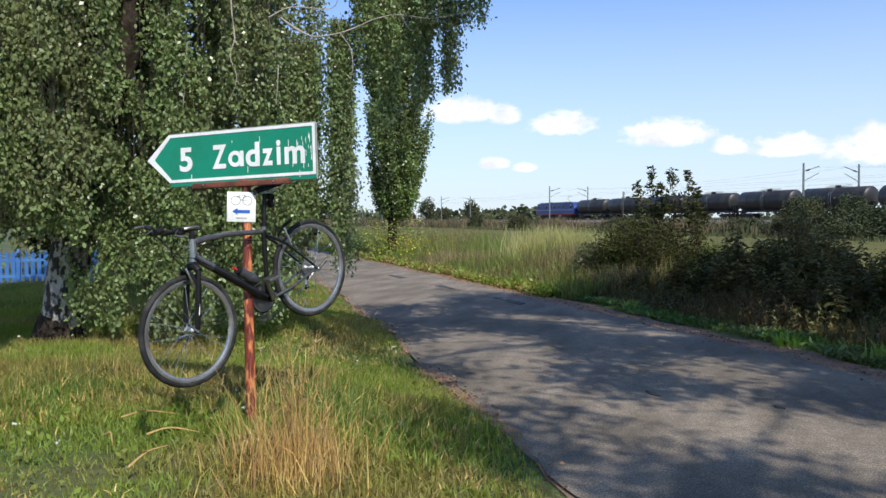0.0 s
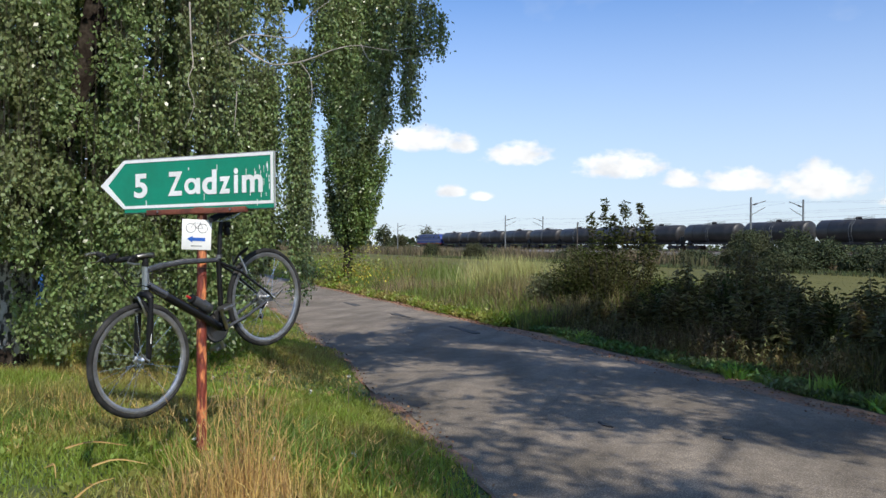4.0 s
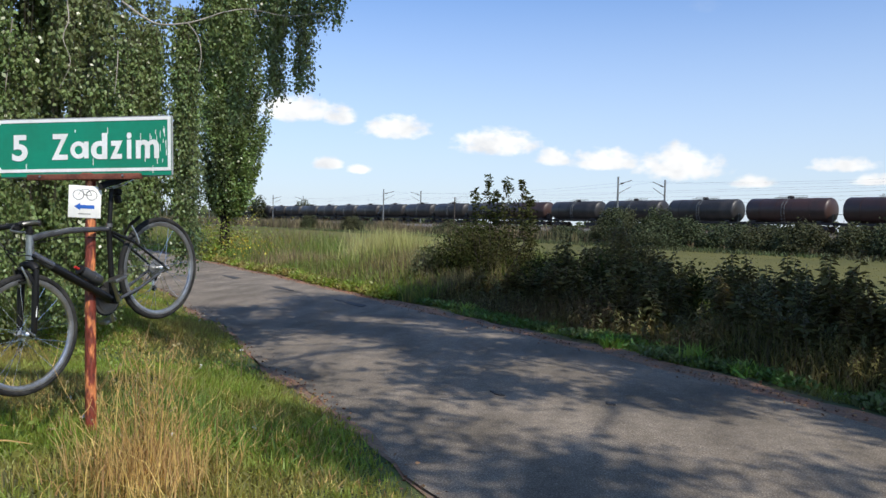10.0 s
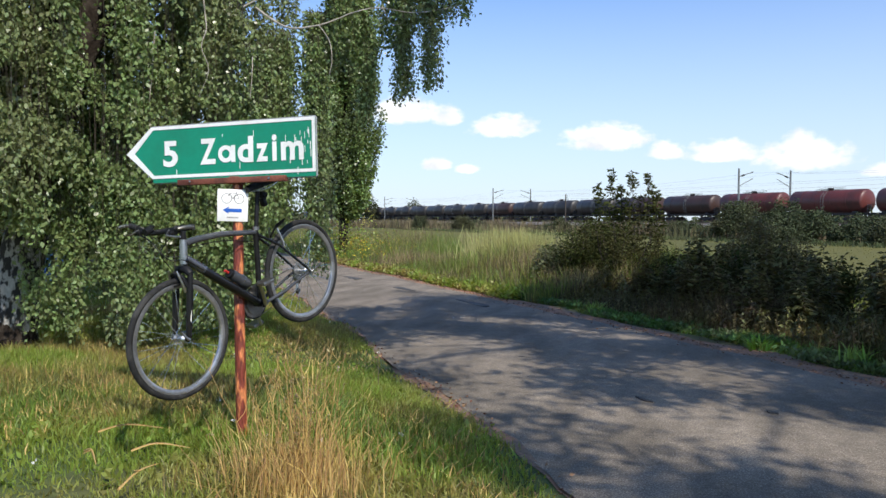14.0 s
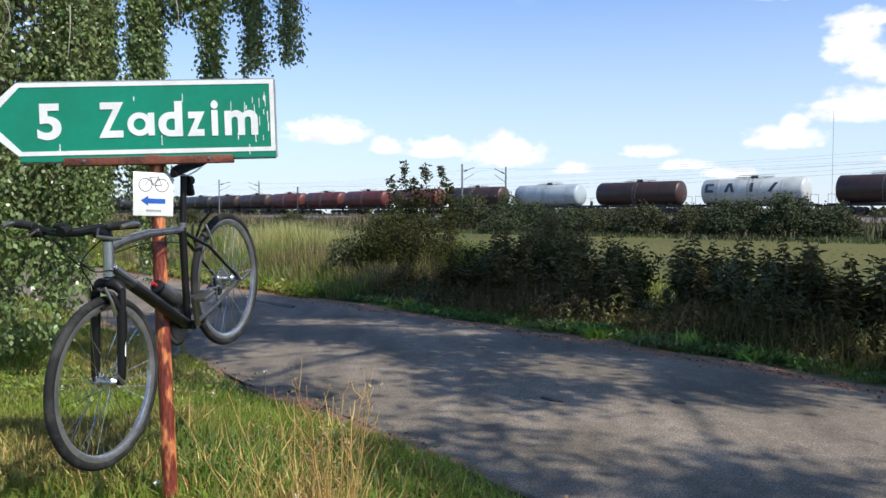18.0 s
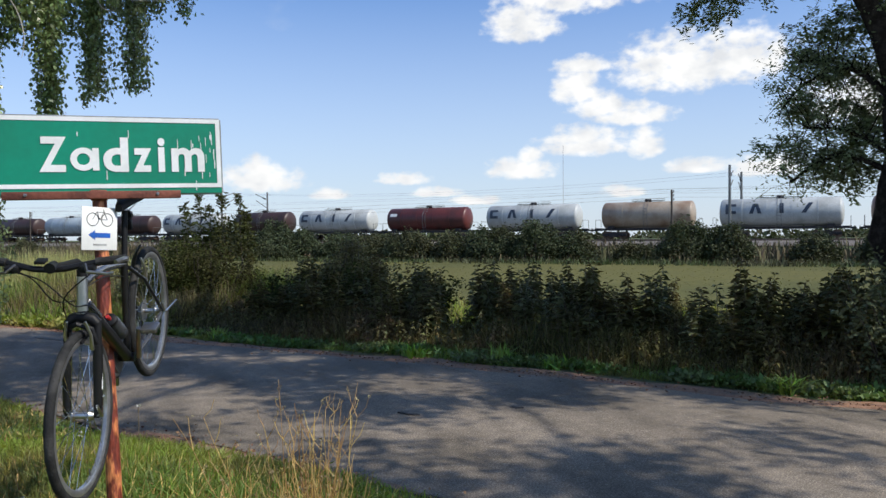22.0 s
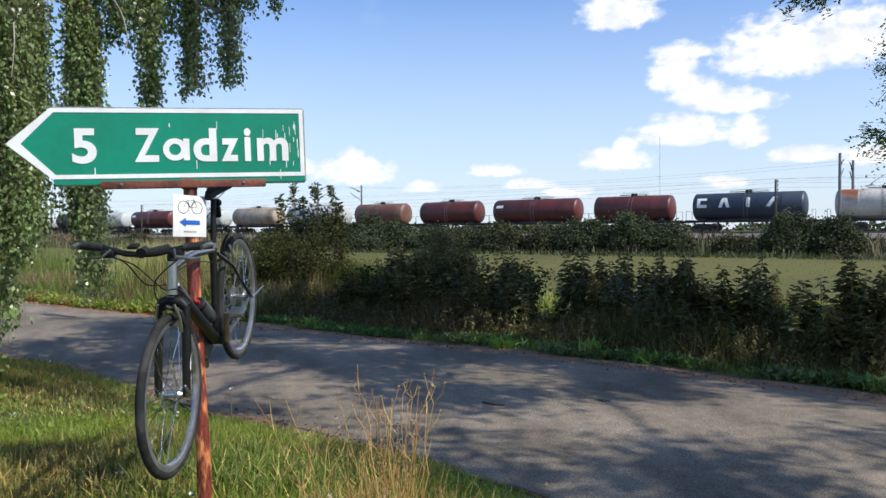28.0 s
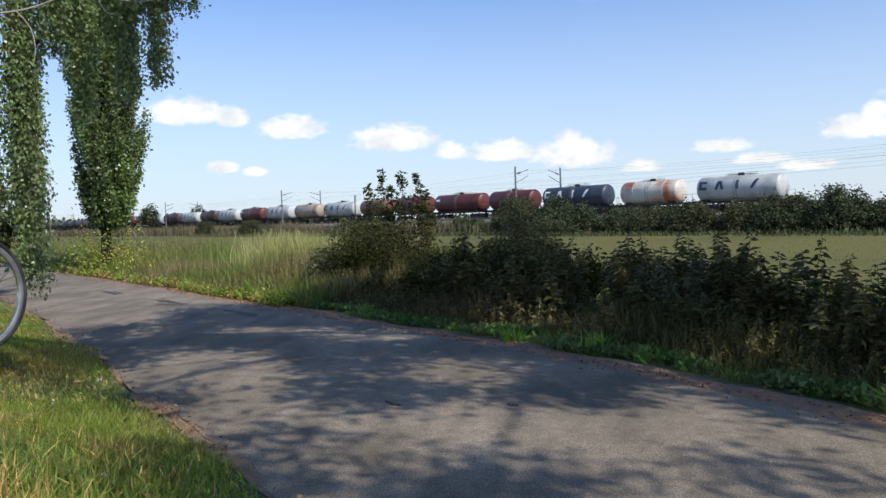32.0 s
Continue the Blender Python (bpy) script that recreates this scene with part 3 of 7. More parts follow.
def build_masts():
    def mast(side):
        e = thing("railway_mast", "grey steel catenary mast beside the tracks", "mast", "catenary masts along the railway")
        part("column", Shape().tube([(0, 0, -0.6), (0, 0, 7.6)], [0.16, 0.12], 8), "mast", e)
        part("bracket", Shape().tube([(0, 0, 6.5), (0, side * 2.6, 7.2)], 0.06, 6).tube([(0, 0, 5.2), (0, side * 2.5, 6.3)], 0.05, 6), "mast", e)
        part("insulator", Shape().tube([(0, side * 0.5, 6.6), (0, side * 1.0, 6.75)], 0.11, 6), "bogie", e)
        return e
    us = [-60, 7.4, 74, 145.5, 217, 288, 360, 432, 504, 576, 648]
    turn = math.degrees(TRACK)
    for v, side in ((77.0, 1), (86.5, -1)):
        proto = mast(side)
        for i, u in enumerate(us):
            p = W(u, v, 0.85)
            m = pose(p.x, p.y, p.z, 0, 0, turn - 90)
            if i == 0:
                proto.matrix_basis = m
            else:
                copy_thing(proto, m)
    for v in (79.7, 83.9):
        for z in (6.4, 7.9):
            e = thing("overhead_wire", "thin dark overhead wire strung between masts", "wire", "overhead wires")
            for i in range(len(us) - 1):
                pts = []
                for k in range(7):
                    f = k / 6
                    pts.append(W(us[i] + (us[i + 1] - us[i]) * f, v, z - (0.9 * 4 * f * (1 - f) if z > 7 else 0)))
                part("span", Shape().tube(pts, 0.008, 4, cap=False), "wire", e)


build_masts()


def build_power_line():
    """Wooden poles of a small power line in front of the railway, with three wires, and a far radio mast."""
    spots = [(105.6, 70.0), (11.6, 70.0), (-82.0, 70.0)]
    def pole():
        e = thing("power_pole", "thin weathered wooden pole with insulators on a line", "pole", "poles of the power line")
        part("shaft", Shape().tube([(0, 0, -0.5), (0, 0, 5.6)], [0.12, 0.085], 8), "twig", e)
        for z in (4.6, 5.0, 5.35):
            part("insulator", Shape().tube([(0.08, 0, z), (0.22, 0, z), (0.22, 0, z + 0.2)], [0.03, 0.04, 0.07], 6), "bogie", e)
        return e
    proto = None
    for u, v in spots:
        p = W(u, v, 0.2)
        m = pose(p.x, p.y, p.z)
        if proto is None:
            proto = pole()
            proto.matrix_basis = m
        else:
            copy_thing(proto, m)
    a = radians(-31.0)
    e = thing("radio_mast", "very thin red and white lattice radio mast far off", "mast")
    part("lattice", Shape().tube([(0, 0, 0), (0, 0, 84)], 0.2, 4), "far_steel", e)
    e.matrix_basis = pose(-math.sin(a) * 700, math.cos(a) * 700, 0)
    for z, dv in ((4.9, 0.0), (5.3, 0.15), (5.7, 0.3)):
        e = thing("power_wire", "thin dark power wire between wooden poles", "wire", "power wires")
        for (u0, v0), (u1, v1) in zip(spots[:-1], spots[1:]):
            part("span", Shape().tube([W(u0 + (u1 - u0) * k / 8, 70 + dv, z + 0.2 - 0.8 * 4 * k / 8 * (1 - k / 8)) for k in range(9)], 0.009, 4, cap=False), "wire", e)


build_power_line()

# ---- road sign ----


def lettering(name, text, x, z, width, tall, y, mat, parent, label="", bold=0.03):
    """Letters of the built-in font as a thin mesh, fitted into a box."""
    cu = bpy.data.curves.new(name, "FONT")
    cu.body, cu.size, cu.offset, cu.extrude, cu.space_character = text, 1.0, bold, 0.003, 1.12
    ob = new(name, cu)
    bpy.context.view_layer.update()
    me = bpy.data.meshes.new_from_object(ob.evaluated_get(bpy.context.evaluated_depsgraph_get()))
    bpy.data.objects.remove(ob)
    co = np.empty(len(me.vertices) * 3, np.float32)
    me.vertices.foreach_get("co", co)
    co = co.reshape(-1, 3)
    lo, hi = co.min(0), co.max(0)
    s = np.stack([(co[:, 0] - lo[0]) / (hi[0] - lo[0]) * width + x, y - co[:, 2] * 0.3, co[:, 1] / hi[1] * tall + z], -1)
    me.vertices.foreach_set("co", s.astype(np.float32).ravel())
    me.materials.append(M[mat])
    return part(name, me, mat, parent, label)


def build_sign():
    e = thing("direction_sign", "scratched green arrow road sign with white place name", "road sign")
    L, Hs, tip = -1.163, 0.36, -1.355
    low = -Hs
    outer = [(0, 0), (L, 0), (tip, -0.167), (L + 0.005, -0.333), (L + 0.005, low), (0, low)]
    part("panel", Shape().plate(outer, 0.0, 0.004), "sign_green", e, "green enamelled panel with a turned lower edge")
    # border as a ring of strips, 2 mm proud of the panel
    o = [(0, 0), (L, 0), (tip, -0.167), (L, -0.333), (0, -0.333)]
    i = [(-0.02, -0.02), (L + 0.014, -0.02), (tip + 0.062, -0.167), (L + 0.014, -0.313), (-0.02, -0.313)]
    for k in range(5):
        j = (k + 1) % 5
        part("border", Shape().plate([o[k], o[j], i[j], i[k]], -0.003, -0.0005), "sign_white", e, "white border strip", 0)
    lettering("numeral", "5", -1.076, -0.253, 0.108, 0.158, -0.003, "sign_white", e, "white numeral")
    for ch, x0, x1, tall in (("Z", -0.801, -0.687, 0.156), ("d", -0.532, -0.422, 0.156), ("z", -0.401, -0.32, 0.106), ("i", -0.291, -0.259, 0.156), ("m", -0.23, -0.077, 0.109)):
        lettering("letter", ch, x0, -0.25, x1 - x0, tall, -0.003, "sign_white", e, "white letter")
    # the round single-storey a of road signs
    sh, n = Shape(), 40
    ring = [(-0.617 + r * 0.055 * math.cos(2 * math.pi * i / n), -0.197 + r2 * 0.054 * math.sin(2 * math.pi * i / n)) for i in range(n) for r, r2 in ((1, 1), (0.5, 0.5))]
    for y in (-0.0035, -0.0005):
        sh.v += [(x, y, z) for x, z in ring]
    m = 2 * n
    for i in range(n):
        a, b, c, d = 2 * i, 2 * ((i + 1) % n), 2 * ((i + 1) % n) + 1, 2 * i + 1
        sh.f += [(a, b, c, d), (a + m, d + m, c + m, b + m), (a, a + m, b + m, b), (d, c, c + m, d + m)]
    sh.plate([(-0.578, -0.145), (-0.55, -0.145), (-0.55, -0.25), (-0.578, -0.25)], -0.0038, -0.0004)
    part("letter", sh, "sign_white", e, "white letter", 0)
    part("rim", Shape().tube([(0, 0.012, 0.0), (L, 0.012, 0.0)], 0.008, 6).tube([(0, 0.012, low), (L, 0.012, low)], 0.008, 6).tube([(0, 0.012, 0), (0, 0.012, low)], 0.008, 6), "sign_back", e)
    part("support_bar", Shape().box((-0.575, -0.008, low - 0.006), (0.76, 0.05, 0.036), bevel=0.004), "rust_bar", e, "rusty brown steel bar under the panel")
    for x in (-0.86, -0.3):
        part("bolt", Shape().spin([(0.0, -0.006), (0.007, -0.005), (0.008, 0.0)], 8, "y", (x, -0.034, low - 0.004), closed=False), "steel", e)
    rnd = random.Random(4)
    spots = [(-0.13, -0.12), (-0.1, -0.08), (-0.07, -0.17), (-0.05, -0.14), (-0.09, -0.25), (-0.055, -0.26), (-0.16, -0.24), (-0.52, -0.25), (-0.98, -0.28), (-0.64, -0.07), (-0.03, -0.2), (-0.12, -0.3), (-0.045, -0.06), (-0.2, -0.1), (-0.42, -0.06)] + [(-0.03 - 0.16 * rnd.random() ** 1.5, -0.05 - 0.24 * rnd.random()) for _ in range(7)]
    for x, z in spots:
        pts, n = [], 7
        h, w = rnd.uniform(0.01, 0.06), rnd.uniform(0.0006, 0.0018)
        left = [(x - w * rnd.uniform(0.3, 1), z - h * k / n) for k in range(n)]
        right = [(x + w * rnd.uniform(0.3, 1) + 0.002, z - h * k / n) for k in range(n)]
        part("scratch", Shape().plate(left + right[::-1], -0.0026, -0.0006), "sign_white", e, "pale chipped scratch", 0)
    e.matrix_basis = pose(0, 0, 2.081, -0.8, -1.6, 0)

    e = thing("sign_post", "rusty red-painted steel post with flaking paint standing in grass", "post")
    part("shaft", Shape().tube([(-0.485, -0.045, -0.15), (-0.5, -0.03, 0.4), (-0.53, 0.0, 1.1), (-0.548, 0.03, 1.76)], [0.035, 0.034, 0.032, 0.032], 18), "rust_post", e)
    part("bracket", Shape().box((-0.548, 0.02, 1.70), (0.075, 0.08, 0.05), bevel=0.008), "rust_bar", e)

    e = thing("cycle_route_plate", "small white square cycle route plate with blue arrow", "sign plate")
    part("plate", Shape().box((0, 0, 0), (0.186, 0.003, 0.2), bevel=0.0012), "sign_white", e)
    y = -0.0025
    for x in (-0.038, 0.038):
        part("wheel_mark", Shape().spin([(0.028, -0.0005), (0.0315, -0.0005), (0.0315, 0.0005), (0.028, 0.0005)], 24, "y", (x, y, 0.042)), "ink", e, "black ring of the cycle symbol", 0)
    pts = {"a": (-0.038, 0.042), "b": (-0.002, 0.042), "c": (0.038, 0.042), "d": (-0.016, 0.078), "e": (0.022, 0.076), "f": (0.018, 0.088)}
    for a, b in ("ad", "db", "be", "de", "bc", "ec", "ef"):
        p, q = pts[a], pts[b]
        part("frame_mark", Shape().tube([(p[0], y, p[1]), (q[0], y, q[1])], 0.0016, 4), "ink", e, "black stroke of the cycle symbol", 0)
    part("arrow", Shape().plate([(-0.06, -0.03), (-0.025, -0.008), (-0.025, -0.02), (0.055, -0.02), (0.055, -0.042), (-0.025, -0.042), (-0.025, -0.053)], y - 0.0005, y + 0.0005), "sign_blue", e, "blue arrow", 0)
    part("caption_bar", Shape().box((0, y, -0.075), (0.07, 0.001, 0.008)), "grey_ink", e, "grey bar of small print", 0)
    part("clamp", Shape().tube([(-0.05, 0.012, 0.03), (0.05, 0.012, 0.03)], 0.008, 6), "steel", e)
    e.matrix_basis = pose(-0.545, -0.036, 1.543, 0, 1.5, 38)


build_sign()

# ---- bicycle hung on the post ----


def build_bicycle():
    e = thing("bicycle", "grey and black trekking bicycle hanging on the sign post", "bicycle")
    base, BAR = 1.067, Vector((0.08, -0.07, 0))
    bb, seat_top, head_t, head_b = (0.435, 0, -0.055), (0.32, 0, 0.405), (0.865, 0, 0.53), (0.905, 0, 0.395)

    def tubes(name, pts, r, mat, label="", flat=1.0, parent=e):
        return part(name, Shape().tube(pts, r, 14, flat=flat), mat, parent, label)

    tubes("top_tube", [(0.86, 0, 0.505), (0.77, 0, 0.5), (0.6, 0, 0.47), (0.325, 0, 0.39)], [0.022, 0.021, 0.019, 0.016], "frame_grey", "grey painted tube")
    tubes("down_tube", [(0.895, 0, 0.425), (0.66, 0, 0.18), (0.45, 0, -0.04)], [0.026, 0.028, 0.026], "frame_black", "black tube with red and white marks")
    tubes("down_tube_panel", [(0.893, 0.006, 0.424), (0.79, 0.006, 0.316)], [0.0265, 0.0272], "frame_grey", "grey painted end of the tube")
    for k, (a, w) in enumerate(((0.36, 0.05), (0.47, 0.03), (0.56, 0.08))):
        p = Vector((0.895, 0, 0.425)).lerp(Vector((0.45, 0, -0.04)), a)
        q = Vector((0.895, 0, 0.425)).lerp(Vector((0.45, 0, -0.04)), a + w)
        part("decal", Shape().tube([p + Vector((0, 0.019, 0)), q + Vector((0, 0.019, 0))], 0.0075, 6), "frame_red" if k != 1 else "sign_white", e, "painted mark")
    tubes("seat_tube", [bb, seat_top], 0.0175, "frame_black")
    tubes("head_tube", [head_b, head_t], [0.023, 0.021], "alu", "bright silver head tube")
    for s in (1, -1):
        tubes("chain_stay", [(0.42, s * 0.03, -0.055), (0.25, s * 0.055, -0.04), (0.01, s * 0.065, 0.0)], [0.012, 0.011, 0.009], "frame_grey")
        tubes("seat_stay", [(0.325, s * 0.02, 0.37), (0.2, s * 0.05, 0.26), (0.0, s * 0.065, 0.01)], [0.01, 0.009, 0.008], "frame_black")
        part("dropout", Shape().plate([(-0.02, -0.02), (0.03, -0.02), (0.03, 0.02), (-0.02, 0.02)], s * 0.062, s * 0.068), "alu", e)
    part("bottom_bracket", Shape().tube([(0.435, -0.036, -0.055), (0.435, 0.036, -0.055)], 0.022, 16), "frame_black", e)
    # seat
    tubes("seat_post", [(0.32, 0, 0.39), (0.225, 0, 0.635)], 0.0145, "black")
    part("seat_clamp", Shape().tube([(0.318, 0, 0.4), (0.311, 0, 0.422)], 0.021, 14), "steel", e)
    sh = Shape()
    prof = [(0.31, 0.016, 0.0), (0.285, 0.024, 0.004), (0.21, 0.034, 0.004), (0.13, 0.062, 0.008), (0.07, 0.08, 0.018), (0.035, 0.07, 0.02)]
    ring = [(-1, -0.6), (-0.92, 0.1), (-0.6, 0.75), (0, 0.9), (0.6, 0.75), (0.92, 0.1), (1, -0.6), (0, -0.75)]
    vs = [(x, w * a, 0.662 + z + 0.026 * b) for x, w, z in prof for a, b in ring]
    n = len(ring)
    sh.add(vs, [(i * n + j, i * n + (j + 1) % n, (i + 1) * n + (j + 1) % n, (i + 1) * n + j) for i in range(len(prof) - 1) for j in range(n)] + [tuple(range(n)), tuple(range((len(prof) - 1) * n, len(prof) * n))[::-1]])
    saddle = part("saddle", sh, "black", e, "black saddle", 60)
    for s in (1, -1):
        part("saddle_rail", Shape().tube([(0.28, s * 0.01, 0.645), (0.22, s * 0.022, 0.63), (0.14, s * 0.022, 0.63), (0.06, s * 0.035, 0.65)], 0.0035, 6), "alu", saddle)
    part("saddle_bag_strap", Shape().tube([(0.205, 0, 0.6), (0.17, 0, 0.59)], 0.022, 10), "black", e)
    part("rear_lamp", Shape().box((0.2, 0, 0.55), (0.03, 0.04, 0.055), bevel=0.006), "black", e)
    # fork with boots
    part("steerer_collar", Shape().tube([(0.918, 0, 0.375), (0.913, 0, 0.392)], 0.024, 14), "steel", e)
    crown = part("fork_crown", Shape().tube([(0.925, -0.055, 0.345), (0.923, -0.04, 0.365), (0.921, 0, 0.375), (0.923, 0.04, 0.365), (0.925, 0.055, 0.345)], [0.022, 0.024, 0.026, 0.024, 0.022], 12), "black", e)
    for s in (1, -1):
        part("stanchion", Shape().tube([(0.925, s * 0.058, 0.35), (0.965, s * 0.06, 0.24)], 0.016, 12), "black", e)
        part("fork_leg", Shape().tube([(0.958, s * 0.06, 0.265), (0.985, s * 0.061, 0.19), (1.05, s * 0.06, 0.015), (1.067, s * 0.055, -0.012)], [0.02, 0.02, 0.017, 0.012], 14), "frame_black", e, "black suspension fork leg")
        part("fork_decal", Shape().tube([(1.0, s * 0.075, 0.155), (1.022, s * 0.075, 0.095)], 0.005, 6), "sign_white", e, "white mark")
    part("fork_arch", Shape().tube([(0.962, -0.06, 0.262), (0.975, -0.05, 0.345), (0.985, 0, 0.372), (0.975, 0.05, 0.345), (0.962, 0.06, 0.262)], 0.011, 10), "black", e)
    # bars
    part("stem", Shape().tube([(0.862, 0, 0.545), (0.852, 0, 0.572), (0.868, -0.01, 0.592), (0.985, -0.062, 0.612)], [0.017, 0.017, 0.018, 0.016], 12), "black", e, "black stem")
    part("spacer", Shape().tube([(0.866, 0, 0.532), (0.858, 0, 0.558)], 0.02, 12), "black", e)
    part("handlebar", Shape().tube([(0.855, -0.27, 0.63), (0.88, -0.18, 0.63), (0.915, -0.06, 0.613), (0.917, 0, 0.61), (0.915, 0.06, 0.613), (0.88, 0.18, 0.63), (0.855, 0.27, 0.63)], 0.0125, 10), "black", e)
    for s in (1, -1):
        part("grip", Shape().tube([(0.885, s * 0.165, 0.63), (0.853, s * 0.275, 0.63)], [0.0165, 0.018], 10), "rubber", e, "dark rubber grip")
        part("bar_end", Shape().tube([(0.855, s * 0.27, 0.63), (0.88, s * 0.276, 0.64), (0.92, s * 0.27, 0.648), (0.945, s * 0.262, 0.65)], [0.011, 0.011, 0.01, 0.009], 8), "steel", e, "dull metal bar end")
        part("shifter", Shape().box((0.9, s * 0.14, 0.61), (0.05, 0.055, 0.03), bevel=0.008), "black", e)
        part("brake_lever", Shape().tube([(0.905, s * 0.13, 0.625), (0.945, s * 0.15, 0.61), (0.94, s * 0.22, 0.6), (0.93, s * 0.245, 0.6)], [0.01, 0.008, 0.007, 0.006], 8, flat=0.6), "steel", e)
    part("front_lamp", Shape().tube([(0.935, 0.03, 0.64), (0.985, 0.03, 0.64)], [0.015, 0.022], 12), "black", e)
    part("cycle_computer", Shape().box((0.905, -0.03, 0.642), (0.045, 0.04, 0.014), bevel=0.004), "black", e)
    for pts in ([(0.915, 0.15, 0.605), (1.0, 0.09, 0.6), (1.02, -0.02, 0.5), (0.96, -0.045, 0.37), (0.97, -0.05, 0.3)], [(0.915, -0.15, 0.605), (1.01, -0.1, 0.57), (1.0, 0.0, 0.46), (0.91, 0.03, 0.42), (0.8, 0.03, 0.315)],
                [(0.91, -0.13, 0.605), (0.98, -0.14, 0.56), (0.95, -0.09, 0.46), (0.88, -0.03, 0.43)], [(0.86, 0.0, 0.475), (0.6, 0.0, 0.428), (0.33, 0.0, 0.325)], [(0.44, 0, -0.07), (0.25, 0.05, -0.055), (0.03, -0.06, -0.03), (-0.05, -0.085, -0.04), (-0.01, -0.085, -0.1)]):
        curve = [Vector(p) for p in pts]
        if pts[0][2] > 0.55:
            curve[0] += BAR
        fine = [curve[0]]
        for i in range(len(curve) - 1):
            p0, p1, p2, p3 = curve[max(i - 1, 0)], curve[i], curve[i + 1], curve[min(i + 2, len(curve) - 1)]
            for k in range(1, 6):
                t = k / 5
                fine.append(0.5 * (2 * p1 + (p2 - p0) * t + (2 * p0 - 5 * p1 + 4 * p2 - p3) * t * t + (3 * p1 - p0 - 3 * p2 + p3) * t ** 3))
        part("cable", Shape().tube(fine, 0.0028, 6), "black", e)
    # the bars stand forward of the steerer and a little to one side
    for ob in e.children:
        if ob.name.split(".")[0] in ("handlebar", "grip", "bar_end", "shifter", "brake_lever", "front_lamp", "cycle_computer"):
            ob.location = BAR
    # brakes
    for x, z, tag in ((0.99, 0.335, "front"), (0.17, 0.315, "rear")):
        for s in (1, -1):
            part("brake_arm", Shape().tube([(x - 0.01, s * 0.045, z - 0.08), (x, s * 0.05, z - 0.01), (x + 0.003, s * 0.035, z + 0.05)], [0.009, 0.007, 0.006], 8), "alu", e, "alloy brake arm")
            part("brake_pad", Shape().box((x + 0.005, s * 0.022, z - 0.03), (0.06, 0.012, 0.012), bevel=0.003), "black", e)
    # wheels
    spoke_len = 0.285
    spoke = Shape().tube([(0, 0, 0), (0, 0, 1)], 0.0014, 5, cap=False).mesh("spoke", "spoke")

    def wheel(name, cx):
        w = new(name)
        w.parent = e
        w.location = (cx, 0, 0)
        part("tyre", Shape().spin([(0.314 + 0.018 * (1 - math.cos(a)), 0.018 * math.sin(a)) for a in np.linspace(0.35, 2 * math.pi - 0.35, 12)], 72), "rubber", w, "grey dusty tyre", 60)
        part("rim", Shape().spin([(0.318, -0.0125), (0.318, 0.0125), (0.301, 0.0135), (0.29, 0.007), (0.29, -0.007), (0.301, -0.0135)], 72), "rim_grey", w, "dull alloy rim")
        part("hub", Shape().spin([(0.012, -0.05), (0.024, -0.034), (0.024, -0.03), (0.013, -0.024), (0.013, 0.024), (0.024, 0.03), (0.024, 0.034), (0.012, 0.05)], 16), "alu", w)
        part("axle", Shape().tube([(0, -0.075, 0), (0, 0.078, 0)], 0.006, 8), "steel", w)
        part("quick_release", Shape().tube([(0, 0.078, 0), (0.02, 0.082, 0.025), (0.035, 0.078, 0.065)], [0.009, 0.006, 0.005], 8), "alu", w)
        part("valve", Shape().tube([(0.0, 0, -0.294), (0, 0, -0.255)], 0.003, 6), "steel", w)
        for i in range(32):
            s = 1 if i % 2 else -1
            a = 2 * math.pi * i / 32
            b = a + (0.42 if (i // 2) % 2 else -0.42) * 2.2
            p = Vector((0.022 * math.cos(b), s * 0.031, 0.022 * math.sin(b)))
            q = Vector((0.296 * math.cos(a), 0.003 * s, 0.296 * math.sin(a)))
            ob = part("spoke", spoke, "spoke", w)
            ob.matrix_basis = Matrix.Translation(p) @ (q - p).to_track_quat("Z", "Y").to_matrix().to_4x4() @ Matrix.Diagonal((1, 1, (q - p).length, 1))
        return w

    wheel("front_wheel", base)
    rear = wheel("rear_wheel", 0.0)
    for k, r in enumerate((0.062, 0.056, 0.05, 0.044, 0.038, 0.032, 0.026)):
        y = -0.026 - 0.0045 * k
        teeth = [(r * (1.0 if j % 2 else 0.93) * math.cos(math.pi * j / 14), r * (1.0 if j % 2 else 0.93) * math.sin(math.pi * j / 14)) for j in range(28)]
        part("sprocket", Shape().plate(teeth, y, y - 0.002), "rim_grey", rear, "", 0)
    # drive
    for k, r in enumerate((0.095, 0.075)):
        teeth = [(0.435 + r * (1.0 if j % 2 else 0.96) * math.cos(math.pi * j / 40), -0.055 + r * (1.0 if j % 2 else 0.96) * math.sin(math.pi * j / 40)) for j in range(80)]
        part("chainring", Shape().plate(teeth, -0.048 + 0.008 * k, -0.045 + 0.008 * k), "steel", e, "dark steel chainring", 0)
    part("chain_guard", Shape().spin([(0.085, -0.053), (0.105, -0.053), (0.105, -0.051), (0.085, -0.051)], 40, "y", (0.435, 0, -0.055)), "black", e)
    for s, a in ((1, radians(80)), (-1, radians(-100))):
        tipx, tipz = 0.435 + 0.17 * math.cos(a), -0.055 + 0.17 * math.sin(a)
        part("crank_arm", Shape().tube([(0.435, s * 0.055, -0.055), (tipx, s * 0.075, tipz)], [0.014, 0.011], 10), "alu", e, "alloy crank arm")
        ped = part("pedal", Shape().box((tipx, s * 0.13, tipz), (0.09, 0.075, 0.024), bevel=0.006), "steel", e, "metal cage pedal")
        part("pedal_reflector", Shape().box((tipx + 0.043, s * 0.13, tipz), (0.004, 0.045, 0.012)), "tank_orange", ped)
